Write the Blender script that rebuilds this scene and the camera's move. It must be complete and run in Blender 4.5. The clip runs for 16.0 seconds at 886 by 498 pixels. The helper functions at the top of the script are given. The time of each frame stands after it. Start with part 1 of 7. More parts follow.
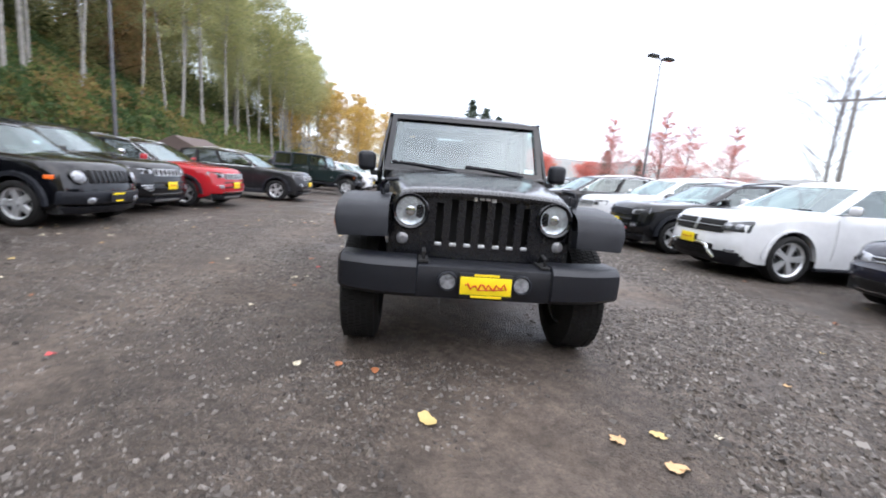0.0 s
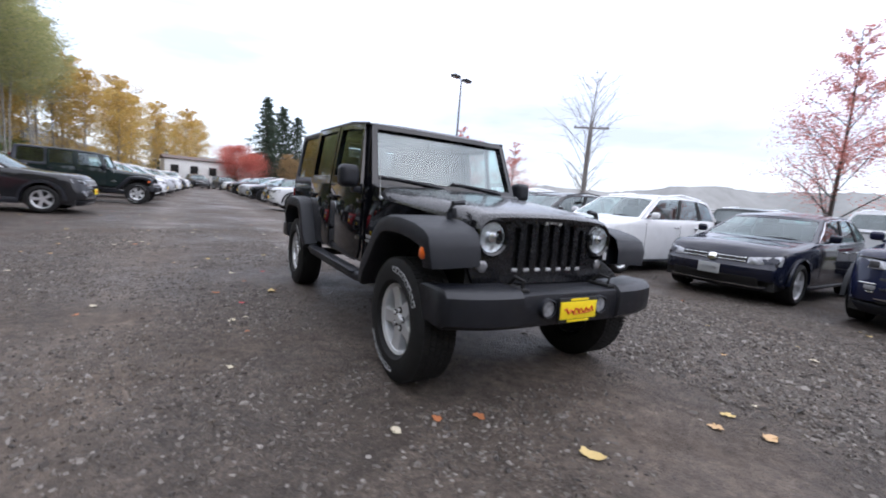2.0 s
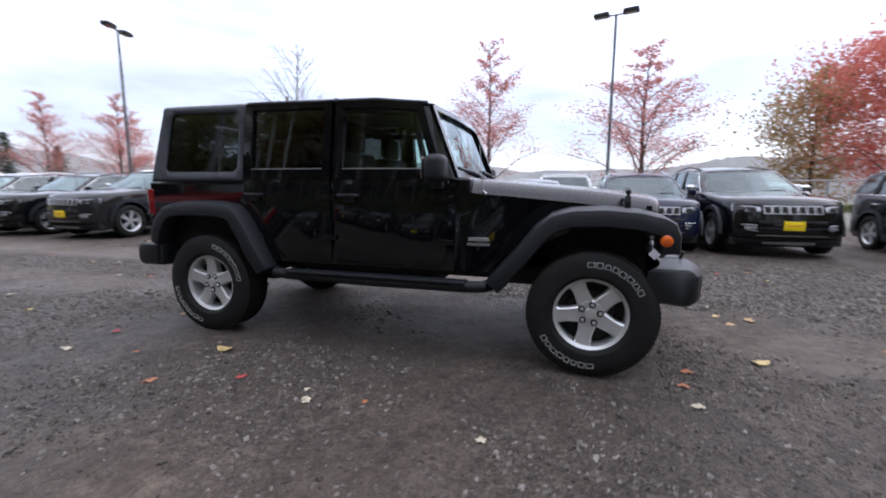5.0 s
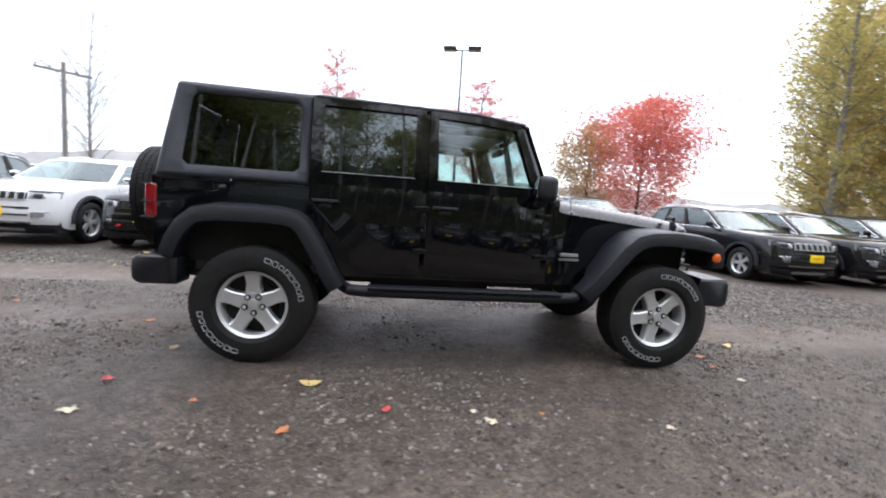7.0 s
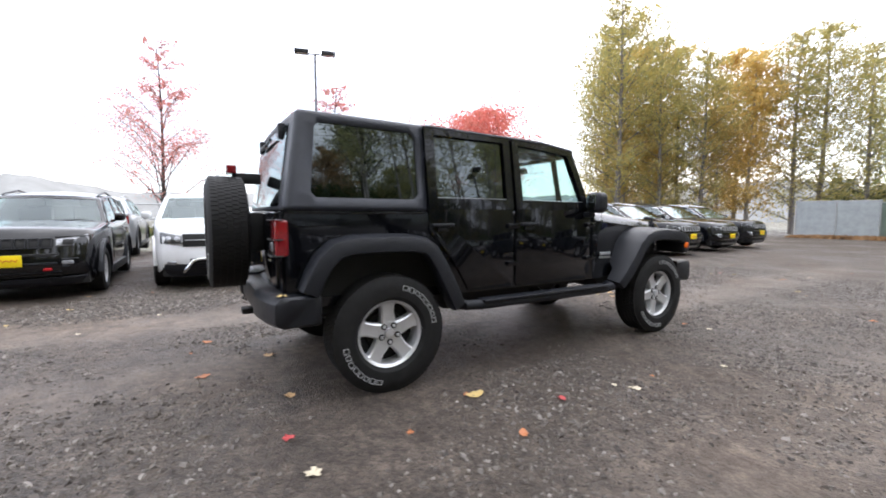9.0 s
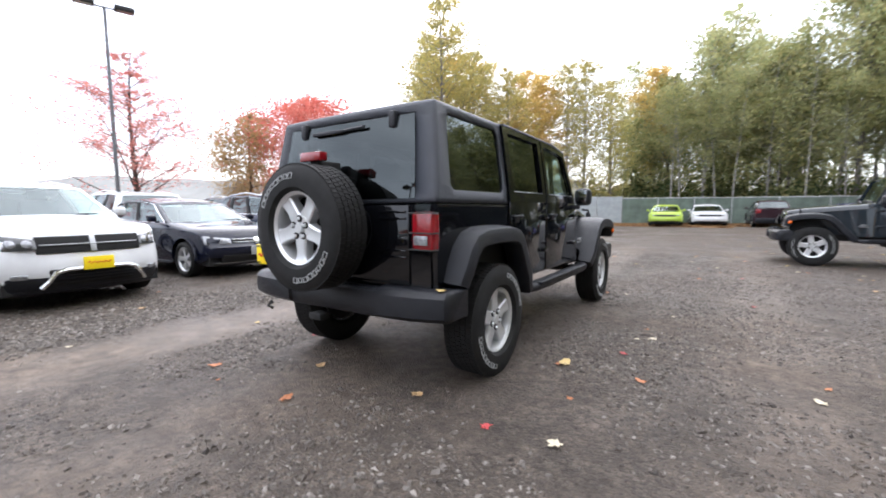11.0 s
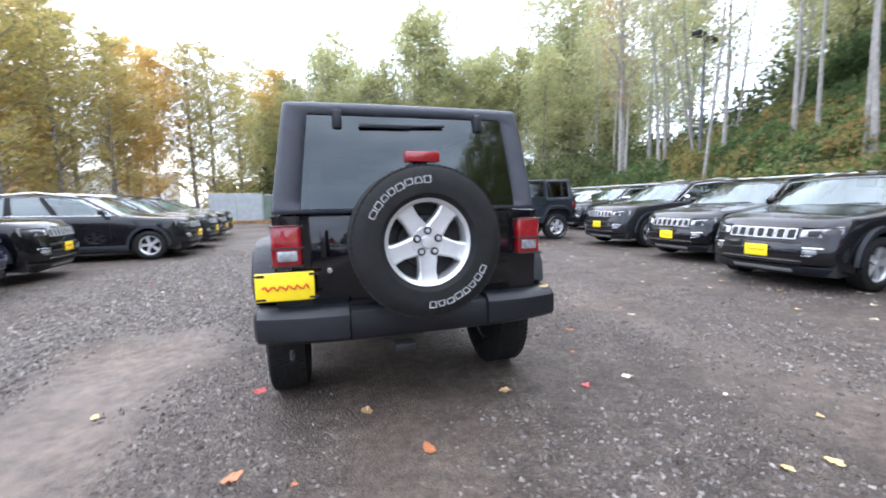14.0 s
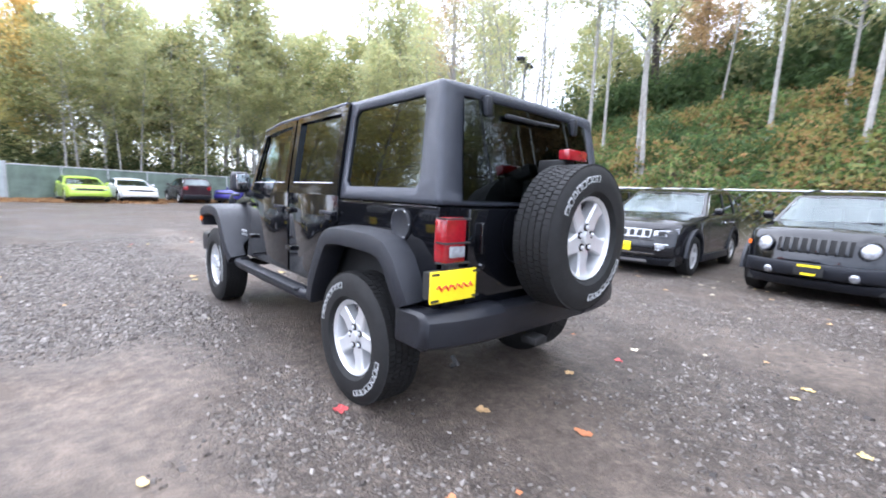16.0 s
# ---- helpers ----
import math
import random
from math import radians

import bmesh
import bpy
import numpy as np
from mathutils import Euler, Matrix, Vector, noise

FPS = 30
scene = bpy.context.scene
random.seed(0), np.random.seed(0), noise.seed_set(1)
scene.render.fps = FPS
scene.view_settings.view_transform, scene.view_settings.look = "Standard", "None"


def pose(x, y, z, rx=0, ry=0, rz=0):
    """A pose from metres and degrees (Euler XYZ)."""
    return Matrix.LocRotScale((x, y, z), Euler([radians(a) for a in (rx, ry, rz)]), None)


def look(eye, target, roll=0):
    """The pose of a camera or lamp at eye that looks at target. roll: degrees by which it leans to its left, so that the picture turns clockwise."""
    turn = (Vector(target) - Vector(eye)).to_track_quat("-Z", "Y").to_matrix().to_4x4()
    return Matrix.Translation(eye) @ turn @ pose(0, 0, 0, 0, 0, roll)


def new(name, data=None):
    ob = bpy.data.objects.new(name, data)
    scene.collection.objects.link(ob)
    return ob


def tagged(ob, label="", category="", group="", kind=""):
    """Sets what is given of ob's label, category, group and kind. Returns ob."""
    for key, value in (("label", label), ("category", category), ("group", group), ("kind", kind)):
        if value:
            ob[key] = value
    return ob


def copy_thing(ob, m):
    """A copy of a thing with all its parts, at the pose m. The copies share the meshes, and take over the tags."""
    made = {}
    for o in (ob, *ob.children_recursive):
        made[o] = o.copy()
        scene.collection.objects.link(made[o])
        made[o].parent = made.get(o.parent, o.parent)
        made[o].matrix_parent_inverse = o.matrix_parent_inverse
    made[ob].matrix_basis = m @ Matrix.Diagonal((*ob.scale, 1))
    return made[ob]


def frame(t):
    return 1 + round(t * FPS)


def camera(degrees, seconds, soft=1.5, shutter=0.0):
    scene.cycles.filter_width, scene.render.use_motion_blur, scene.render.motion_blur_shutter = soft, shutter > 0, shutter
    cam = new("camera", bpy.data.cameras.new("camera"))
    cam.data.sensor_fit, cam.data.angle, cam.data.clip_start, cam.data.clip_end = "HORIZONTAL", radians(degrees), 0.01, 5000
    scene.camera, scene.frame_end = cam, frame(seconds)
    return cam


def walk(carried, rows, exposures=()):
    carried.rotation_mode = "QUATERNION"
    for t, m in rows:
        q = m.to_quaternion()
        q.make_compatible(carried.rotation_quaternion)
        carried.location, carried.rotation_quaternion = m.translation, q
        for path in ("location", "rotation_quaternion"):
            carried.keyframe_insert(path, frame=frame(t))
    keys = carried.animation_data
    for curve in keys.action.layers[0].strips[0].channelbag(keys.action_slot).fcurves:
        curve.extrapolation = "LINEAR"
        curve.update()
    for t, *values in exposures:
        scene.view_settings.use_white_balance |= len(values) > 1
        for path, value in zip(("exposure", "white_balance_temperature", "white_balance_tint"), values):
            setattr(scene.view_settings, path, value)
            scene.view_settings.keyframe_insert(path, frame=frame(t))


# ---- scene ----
cam = camera(92.6, 16.0, soft=1.8, shutter=0.5)
PATH = [
    (0, (-0.45, -3.074, 1.188), (-0.298, -1.107, 0.858), 4.5),
    (0.5, (-0.792, -3.011, 1.158), (-0.375, -1.075, 0.88), 3.1),
    (1, (-1.182, -2.886, 1.152), (-0.515, -1.021, 0.871), 4.8),
    (1.5, (-1.626, -2.721, 1.167), (-0.731, -0.954, 0.887), 4.2),
    (2, (-2.005, -2.375, 1.176), (-0.974, -0.677, 0.938), 4.7),
    (2.5, (-2.431, -2.077, 1.176), (-1.19, -0.526, 0.942), 2.6),
    (3, (-2.737, -1.676, 1.159), (-1.363, -0.236, 0.96), 0.3),
    (3.5, (-3.036, -1.253, 1.137), (-1.523, 0.046, 0.981), 0.8),
    (4, (-3.235, -0.786, 1.146), (-1.539, 0.268, 1.023), 0.0),
    (4.5, (-3.389, -0.299, 1.148), (-1.594, 0.571, 1.006), 1.8),
    (4.7, (-3.475, -0.123, 1.157), (-1.632, 0.625, 0.954), 0.8),
    (6.8, (-3.752, 1.905, 1.138), (-1.772, 1.709, 0.943), 5.3),
    (7, (-3.776, 2.119, 1.125), (-1.807, 1.831, 0.927), 3.8),
    (7.5, (-3.742, 2.62, 1.128), (-1.792, 2.207, 0.962), 2.3),
    (8, (-3.663, 3.128, 1.144), (-1.739, 2.609, 0.978), 3.3),
    (8.2, (-3.654, 3.341, 1.154), (-1.777, 2.672, 0.976), 1.4),
    (10.3, (-2.681, 5.132, 1.2), (-1.271, 3.726, 1.011), 1.5),
    (10.5, (-2.555, 5.322, 1.19), (-1.272, 3.804, 0.968), -0.3),
    (11, (-2.181, 5.617, 1.174), (-1.077, 3.961, 0.987), -0.3),
    (11.5, (-1.775, 5.845, 1.188), (-0.917, 4.049, 0.992), 0.3),
    (12, (-1.339, 6.057, 1.205), (-0.743, 4.165, 0.953), 0.0),
    (12.5, (-0.858, 6.118, 1.229), (-0.496, 4.164, 1.008), 0.4),
    (13, (-0.362, 6.193, 1.245), (-0.396, 4.21, 0.994), 1.2),
    (13.5, (0.093, 6.108, 1.262), (-0.173, 4.143, 0.996), 0.1),
    (14, (0.563, 6.038, 1.276), (-0.007, 4.135, 1.047), -1.1),
    (14.5, (1.012, 5.875, 1.244), (0.296, 4.016, 1.06), -1.3),
    (15, (1.425, 5.664, 1.245), (0.477, 3.917, 1.026), 1.5),
    (15.5, (1.824, 5.425, 1.254), (0.669, 3.817, 0.97), 2.1),
    (16, (2.13, 5.109, 1.266), (0.796, 3.641, 1.01), 2.5),
]
walk(cam, [(t, look(eye, target, roll)) for t, eye, target, roll in PATH],
     exposures=[(0.0, 0.64, 6150, 13), (1.0, 0.47, 6170, 14), (2.0, 0.11, 6000, 15), (3.0, -0.12, 5930, 17), (4.5, -0.11, 5900, 17), (7.0, 0.65, 6220, 13), (8.0, 0.71, 6300, 13), (10.5, 0.76, 6300, 13),
                (12.0, 1.10, 6120, 13), (13.0, 1.17, 5960, 13), (14.5, 1.17, 5740, 13), (16.0, 1.53, 5730, 14)])

# ---- sky and sun: bright overcast ----
world = bpy.data.worlds.new("overcast_sky")
scene.world = world
world.use_nodes = True
wn, wl = world.node_tree.nodes, world.node_tree.links
wn.clear()
w_out = wn.new("ShaderNodeOutputWorld")
w_bg = wn.new("ShaderNodeBackground")
w_sky = wn.new("ShaderNodeTexSky")
w_sky.sky_type, w_sky.sun_disc = "NISHITA", False
w_sky.sun_elevation, w_sky.sun_rotation = radians(38), radians(150)
w_co = wn.new("ShaderNodeTexCoord")
w_sep = wn.new("ShaderNodeSeparateXYZ")
w_ramp = wn.new("ShaderNodeValToRGB")
w_ramp.color_ramp.elements[0].position, w_ramp.color_ramp.elements[0].color = 0.0, (0.37, 0.38, 0.41, 1)
w_ramp.color_ramp.elements[1].position, w_ramp.color_ramp.elements[1].color = 0.75, (0.97, 0.97, 0.98, 1)
w_mid = w_ramp.color_ramp.elements.new(0.22)
w_mid.color = (0.47, 0.477, 0.505, 1)
w_map = wn.new("ShaderNodeMapping")
w_map.inputs["Scale"].default_value = (1.2, 1.2, 5.0)
w_noise = wn.new("ShaderNodeTexNoise")
w_noise.inputs["Scale"].default_value, w_noise.inputs["Detail"].default_value = 2.2, 6
w_cl = wn.new("ShaderNodeMapRange")
w_cl.inputs["From Min"].default_value, w_cl.inputs["From Max"].default_value = 0.34, 0.66
w_cl.inputs["To Min"].default_value, w_cl.inputs["To Max"].default_value = 0.64, 1.12
w_mul = wn.new("ShaderNodeMix")
w_mul.data_type, w_mul.blend_type = "RGBA", "MULTIPLY"
w_mul.inputs["Factor"].default_value = 1.0
w_mix = wn.new("ShaderNodeMix")
w_mix.data_type = "RGBA"
w_mix.inputs["Factor"].default_value = 0.97
w_bg.inputs["Strength"].default_value = 2.3
wl.new(w_co.outputs["Generated"], w_sep.inputs[0])
wl.new(w_sep.outputs["Z"], w_ramp.inputs["Fac"])
wl.new(w_co.outputs["Generated"], w_map.inputs["Vector"])
wl.new(w_map.outputs[0], w_noise.inputs["Vector"])
wl.new(w_noise.outputs["Fac"], w_cl.inputs["Value"])
wl.new(w_ramp.outputs["Color"], w_mul.inputs["A"])
wl.new(w_cl.outputs["Result"], w_mul.inputs["B"])
wl.new(w_sky.outputs["Color"], w_mix.inputs["A"])
wl.new(w_mul.outputs["Result"], w_mix.inputs["B"])
wl.new(w_mix.outputs["Result"], w_bg.inputs["Color"])
wl.new(w_bg.outputs[0], w_out.inputs["Surface"])

sun = new("sun", bpy.data.lights.new("sun", "SUN"))
sun.data.energy, sun.data.angle, sun.data.color = 0.7, radians(95), (1.0, 0.97, 0.93)
sun.matrix_world = look((0, 0, 0), (-0.35, 0.6, -0.72))


# ---- materials ----
def mat(name, color, rough=0.5, metal=0.0, coat=0.0, spec=0.5, var=0.0, scale=8.0, bump=0.0, bump_scale=60.0, rvar=0.0, emit=0.0, object_random=0.0):
    """A principled material whose colour, gloss and relief vary at two scales."""
    m = bpy.data.materials.new(name)
    m.use_nodes = True
    nt = m.node_tree
    b = nt.nodes["Principled BSDF"]
    b.inputs["Base Color"].default_value = (*color, 1)
    b.inputs["Roughness"].default_value, b.inputs["Metallic"].default_value = rough, metal
    b.inputs["Coat Weight"].default_value, b.inputs["Specular IOR Level"].default_value = coat, spec
    b.inputs["Coat Roughness"].default_value = 0.04
    co = nt.nodes.new("ShaderNodeTexCoord")
    if var or rvar:
        n1 = nt.nodes.new("ShaderNodeTexNoise")
        n1.inputs["Scale"].default_value, n1.inputs["Detail"].default_value = scale, 8
        n1.inputs["Roughness"].default_value = 0.65
        nt.links.new(co.outputs["Object"], n1.inputs["Vector"])
        if var:
            mr = nt.nodes.new("ShaderNodeMapRange")
            mr.inputs["From Min"].default_value, mr.inputs["From Max"].default_value = 0.25, 0.75
            mr.inputs["To Min"].default_value, mr.inputs["To Max"].default_value = 1 - var, 1 + var
            nt.links.new(n1.outputs["Fac"], mr.inputs["Value"])
            mx = nt.nodes.new("ShaderNodeMix")
            mx.data_type, mx.blend_type = "RGBA", "MULTIPLY"
            mx.inputs["Factor"].default_value = 1
            mx.inputs["A"].default_value = (*color, 1)
            nt.links.new(mr.outputs["Result"], mx.inputs["B"])
            last = mx.outputs["Result"]
            if object_random:
                oi = nt.nodes.new("ShaderNodeObjectInfo")
                hs = nt.nodes.new("ShaderNodeHueSaturation")
                r1 = nt.nodes.new("ShaderNodeMapRange")
                r1.inputs["To Min"].default_value, r1.inputs["To Max"].default_value = 1 - object_random, 1 + object_random
                nt.links.new(oi.outputs["Random"], r1.inputs["Value"])
                nt.links.new(r1.outputs["Result"], hs.inputs["Value"])
                nt.links.new(last, hs.inputs["Color"])
                last = hs.outputs["Color"]
            nt.links.new(last, b.inputs["Base Color"])
        if rvar:
            rr = nt.nodes.new("ShaderNodeMapRange")
            rr.inputs["To Min"].default_value, rr.inputs["To Max"].default_value = max(0.02, rough - rvar), rough + rvar
            nt.links.new(n1.outputs["Fac"], rr.inputs["Value"])
            nt.links.new(rr.outputs["Result"], b.inputs["Roughness"])
    if bump:
        n2 = nt.nodes.new("ShaderNodeTexNoise")
        n2.inputs["Scale"].default_value, n2.inputs["Detail"].default_value = bump_scale, 5
        nt.links.new(co.outputs["Object"], n2.inputs["Vector"])
        bp = nt.nodes.new("ShaderNodeBump")
        bp.inputs["Strength"].default_value, bp.inputs["Distance"].default_value = bump, 0.01
        nt.links.new(n2.outputs["Fac"], bp.inputs["Height"])
        nt.links.new(bp.outputs["Normal"], b.inputs["Normal"])
    if emit:
        b.inputs["Emission Color"].default_value, b.inputs["Emission Strength"].default_value = (*color, 1), emit
    return m


def glass(name, tint, ior=1.5, gain=1.8):
    """A thin pane: see-through tint, with mirror gloss that grows towards grazing views."""
    m = bpy.data.materials.new(name)
    m.use_nodes = True
    nt = m.node_tree
    nt.nodes.clear()
    out = nt.nodes.new("ShaderNodeOutputMaterial")
    tr = nt.nodes.new("ShaderNodeBsdfTransparent")
    tr.inputs["Color"].default_value = (*tint, 1)
    gl = nt.nodes.new("ShaderNodeBsdfGlossy")
    gl.inputs["Roughness"].default_value, gl.inputs["Color"].default_value = 0.015, (0.86, 0.96, 0.97, 1)
    lw = nt.nodes.new("ShaderNodeLayerWeight")
    lw.inputs["Blend"].default_value = 0.5
    p5 = nt.nodes.new("ShaderNodeMath")
    p5.operation = "POWER"
    p5.inputs[1].default_value = 4.5
    nt.links.new(lw.outputs["Facing"], p5.inputs[0])
    fr = nt.nodes.new("ShaderNodeMapRange")
    fr.inputs["To Min"].default_value, fr.inputs["To Max"].default_value = ((ior - 1) / (ior + 1)) ** 2 * gain, 0.95
    nt.links.new(p5.outputs[0], fr.inputs["Value"])
    mx = nt.nodes.new("ShaderNodeMixShader")
    nt.links.new(fr.outputs[0], mx.inputs[0])
    nt.links.new(tr.outputs[0], mx.inputs[1])
    nt.links.new(gl.outputs[0], mx.inputs[2])
    nt.links.new(mx.outputs[0], out.inputs["Surface"])
    return m


def paint(name, color, metal=0.0, rough=0.3, coat=0.9):
    """Car paint under a clear coat that drizzle has dulled."""
    m = mat(name, color, rough=rough, metal=metal, coat=coat, spec=0.02, var=0.10, scale=3.0, bump=0.02, bump_scale=260, rvar=0.06)
    m.node_tree.nodes["Principled BSDF"].inputs["Coat Roughness"].default_value = 0.035
    m.node_tree.nodes["Principled BSDF"].inputs["Coat IOR"].default_value = 1.5
    return m


PAINT = {
    "black": paint("black_paint", (0.003, 0.0033, 0.0045), coat=1.0),
    "white": paint("white_paint", (0.66, 0.67, 0.68)),
    "navy": paint("navy_paint", (0.007, 0.009, 0.020)),
    "blue": paint("deep_blue_paint", (0.009, 0.012, 0.036)),
    "red": paint("red_paint", (0.36, 0.012, 0.018)),
    "grey": paint("dark_grey_paint", (0.010, 0.010, 0.0115)),
    "granite": paint("granite_paint", (0.017, 0.017, 0.019)),
    "green": paint("dark_green_paint", (0.012, 0.020, 0.020)),
    "slate": paint("blue_grey_paint", (0.018, 0.024, 0.030)),
    "silver": paint("silver_paint", (0.42, 0.43, 0.44), 0.6),
    "lime": paint("lime_paint", (0.36, 0.50, 0.07)),
    "maroon": paint("maroon_paint", (0.030, 0.016, 0.020)),
    "violet": paint("violet_paint", (0.05, 0.045, 0.22), 0.3),
}
# base lighter than the body paint: sky light scattered by rain beads, as colour
M_HOOD = mat("rain_beaded_black_paint", (0.0075, 0.0078, 0.0095), rough=0.27, coat=0.5, spec=0.38, var=0.35, scale=60, bump=0.07, bump_scale=190, rvar=0.1)
M_PLASTIC = mat("textured_black_plastic", (0.0105, 0.012, 0.0165), rough=0.42, spec=0.36, var=0.2, scale=14, bump=0.35, bump_scale=420)
M_BUMPER = mat("wet_bumper_plastic", (0.008, 0.009, 0.0125), rough=0.33, spec=0.42, var=0.25, scale=9, bump=0.3, bump_scale=380, rvar=0.08)
M_TOP = mat("textured_hardtop", (0.032, 0.036, 0.047), rough=0.43, spec=0.45, var=0.2, scale=10, bump=0.35, bump_scale=520)
M_RUBBER = mat("tyre_rubber", (0.011, 0.011, 0.011), rough=0.72, spec=0.3, var=0.4, scale=18, bump=0.15, bump_scale=150)
M_ALLOY = mat("silver_alloy", (0.66, 0.67, 0.68), rough=0.33, metal=0.6, var=0.06, scale=20, rvar=0.08)
M_CHROME = mat("chrome", (0.75, 0.76, 0.77), rough=0.12, metal=1.0, var=0.05, scale=30)
M_DARK = mat("dark_metal", (0.010, 0.010, 0.010), rough=0.7, var=0.4, scale=12)
M_SEAM = mat("black_seam", (0.003, 0.003, 0.003), rough=0.8, var=0.2)
M_CLOTH = mat("dark_seat_cloth", (0.018, 0.018, 0.020), rough=0.9, var=0.25, scale=40)
M_GREYCLOTH = mat("grey_seat_cloth", (0.10, 0.10, 0.10), rough=0.9, var=0.25, scale=40)
M_LENS = mat("clear_lamp_lens", (0.30, 0.31, 0.33), rough=0.12, metal=0.3, coat=1.0, var=0.75, scale=22)
M_LAMPIN = mat("lamp_reflector", (0.50, 0.52, 0.54), rough=0.22, metal=0.6, var=0.55, scale=34)
M_SIGNAL = mat("clear_signal_lens", (0.20, 0.20, 0.21), rough=0.15, metal=0.2, coat=1.0, var=0.5, scale=40)
M_RED = mat("red_lamp_lens", (0.24, 0.006, 0.011), rough=0.15, coat=1.0, var=0.3, scale=50)
M_HOOK = mat("red_tow_hook", (0.45, 0.015, 0.02), rough=0.4, var=0.1)
M_SMOKE = mat("smoked_lamp_lens", (0.045, 0.047, 0.05), rough=0.14, metal=0.2, coat=1.0, var=0.4, scale=26)
M_AMBER = mat("amber_lamp_lens", (0.75, 0.13, 0.01), rough=0.15, coat=1.0, var=0.2, scale=50)
M_PLATE = mat("yellow_plate", (0.90, 0.68, 0.008), rough=0.4, var=0.06, scale=30)
M_SCRIPT = mat("red_script", (0.55, 0.03, 0.01), rough=0.5, var=0.1)
M_WHITE = mat("white_marking", (0.36, 0.37, 0.37), rough=0.6, var=0.15, scale=80)
M_PAPER = mat("white_paper", (0.85, 0.86, 0.86), rough=0.8, var=0.05)
M_GALV = mat("galvanised_steel", (0.42, 0.43, 0.44), rough=0.45, metal=0.7, var=0.2, scale=12)
M_POLE = mat("grey_painted_steel", (0.13, 0.13, 0.14), rough=0.5, metal=0.4, var=0.2, scale=5)
# weathered wood, lightened further so its colour holds distance haze
M_WOODPOLE = mat("weathered_hazy_pole_wood", (0.20, 0.185, 0.17), rough=0.85, var=0.35, scale=6, bump=0.5, bump_scale=30)
M_SLATS = mat("green_fence_mesh", (0.115, 0.15, 0.125), rough=0.8, var=0.5, scale=1.3, bump=0.4, bump_scale=50)
M_PANEL = mat("pale_fence_panel", (0.32, 0.35, 0.36), rough=0.7, var=0.2, scale=3)
M_CONC = mat("concrete", (0.22, 0.22, 0.21), rough=0.85, var=0.25, scale=2.0, bump=0.4, bump_scale=25)
M_WALLW = mat("white_cladding", (0.62, 0.62, 0.60), rough=0.6, var=0.1, scale=2.0)
M_ROOFR = mat("brown_roofing", (0.12, 0.09, 0.08), rough=0.8, var=0.2, scale=3.0)
G_CLEAR = glass("clear_glass", (0.60, 0.74, 0.72), 1.56, 2.1)
G_TINT = glass("privacy_glass", (0.055, 0.06, 0.062), 1.5, 3.0)
G_REAR = glass("rear_privacy_glass", (0.05, 0.055, 0.058), 1.5, 1.8)
G_SCREEN = glass("windscreen_glass", (0.60, 0.73, 0.73), 1.86, 1.6)
G_LAMP = glass("lamp_glass", (0.93, 0.95, 0.96), 1.3)
M_BARK_PALE = mat("pale_alder_bark", (0.29, 0.275, 0.25), rough=0.9, var=0.45, scale=5, bump=0.6, bump_scale=25)
# grey bark paled to put distance haze into its colour
M_BARK_GREY = mat("grey_bark", (0.19, 0.175, 0.165), rough=0.95, var=0.3, scale=6, bump=0.5, bump_scale=25)
M_BARK_DARK = mat("dark_bark", (0.055, 0.045, 0.038), rough=0.95, var=0.4, scale=6, bump=0.6, bump_scale=25)


def leafy(name, colors, rough=0.6, thin=0.55):
    """Foliage whose pieces each take one of a few colours by a random number of their own."""
    m = bpy.data.materials.new(name)
    m.use_nodes = True
    nt = m.node_tree
    b = nt.nodes["Principled BSDF"]
    b.inputs["Roughness"].default_value = rough
    b.inputs["Specular IOR Level"].default_value = 0.25
    g = nt.nodes.new("ShaderNodeNewGeometry")
    r = nt.nodes.new("ShaderNodeValToRGB")
    el = r.color_ramp.elements
    while len(el) < len(colors):
        el.new(0.5)
    for k, c in enumerate(colors):
        el[k].position, el[k].color = k / (len(colors) - 1), (*c, 1)
    nt.links.new(g.outputs["Random Per Island"], r.inputs["Fac"])
    nt.links.new(r.outputs["Color"], b.inputs["Base Color"])
    tl = nt.nodes.new("ShaderNodeBsdfTranslucent")
    nt.links.new(r.outputs["Color"], tl.inputs["Color"])
    mx = nt.nodes.new("ShaderNodeMixShader")
    mx.inputs[0].default_value = thin
    nt.links.new(b.outputs[0], mx.inputs[1])
    nt.links.new(tl.outputs[0], mx.inputs[2])
    nt.links.new(mx.outputs[0], nt.nodes["Material Output"].inputs["Surface"])
    return m


# woodland haze is mixed into the lightened greens and yellows
L_GREEN = leafy("green_foliage", [(0.19, 0.22, 0.105), (0.31, 0.335, 0.15), (0.42, 0.415, 0.185), (0.53, 0.46, 0.21)])
L_YELLOW = leafy("yellow_foliage", [(0.33, 0.39, 0.21), (0.47, 0.48, 0.25), (0.56, 0.50, 0.24), (0.38, 0.43, 0.23)])
L_POPLAR = leafy("poplar_foliage", [(0.30, 0.31, 0.13), (0.46, 0.41, 0.15), (0.60, 0.47, 0.15), (0.40, 0.40, 0.18)])
L_GOLD = leafy("golden_foliage", [(0.52, 0.37, 0.12), (0.66, 0.46, 0.15), (0.70, 0.50, 0.17), (0.48, 0.40, 0.17)])
L_ORANGE = leafy("orange_foliage", [(0.28, 0.24, 0.14), (0.44, 0.29, 0.14), (0.50, 0.34, 0.17), (0.34, 0.24, 0.13)])
L_RED = leafy("red_maple_foliage", [(0.55, 0.15, 0.135), (0.66, 0.235, 0.20), (0.71, 0.37, 0.31), (0.49, 0.22, 0.185)])
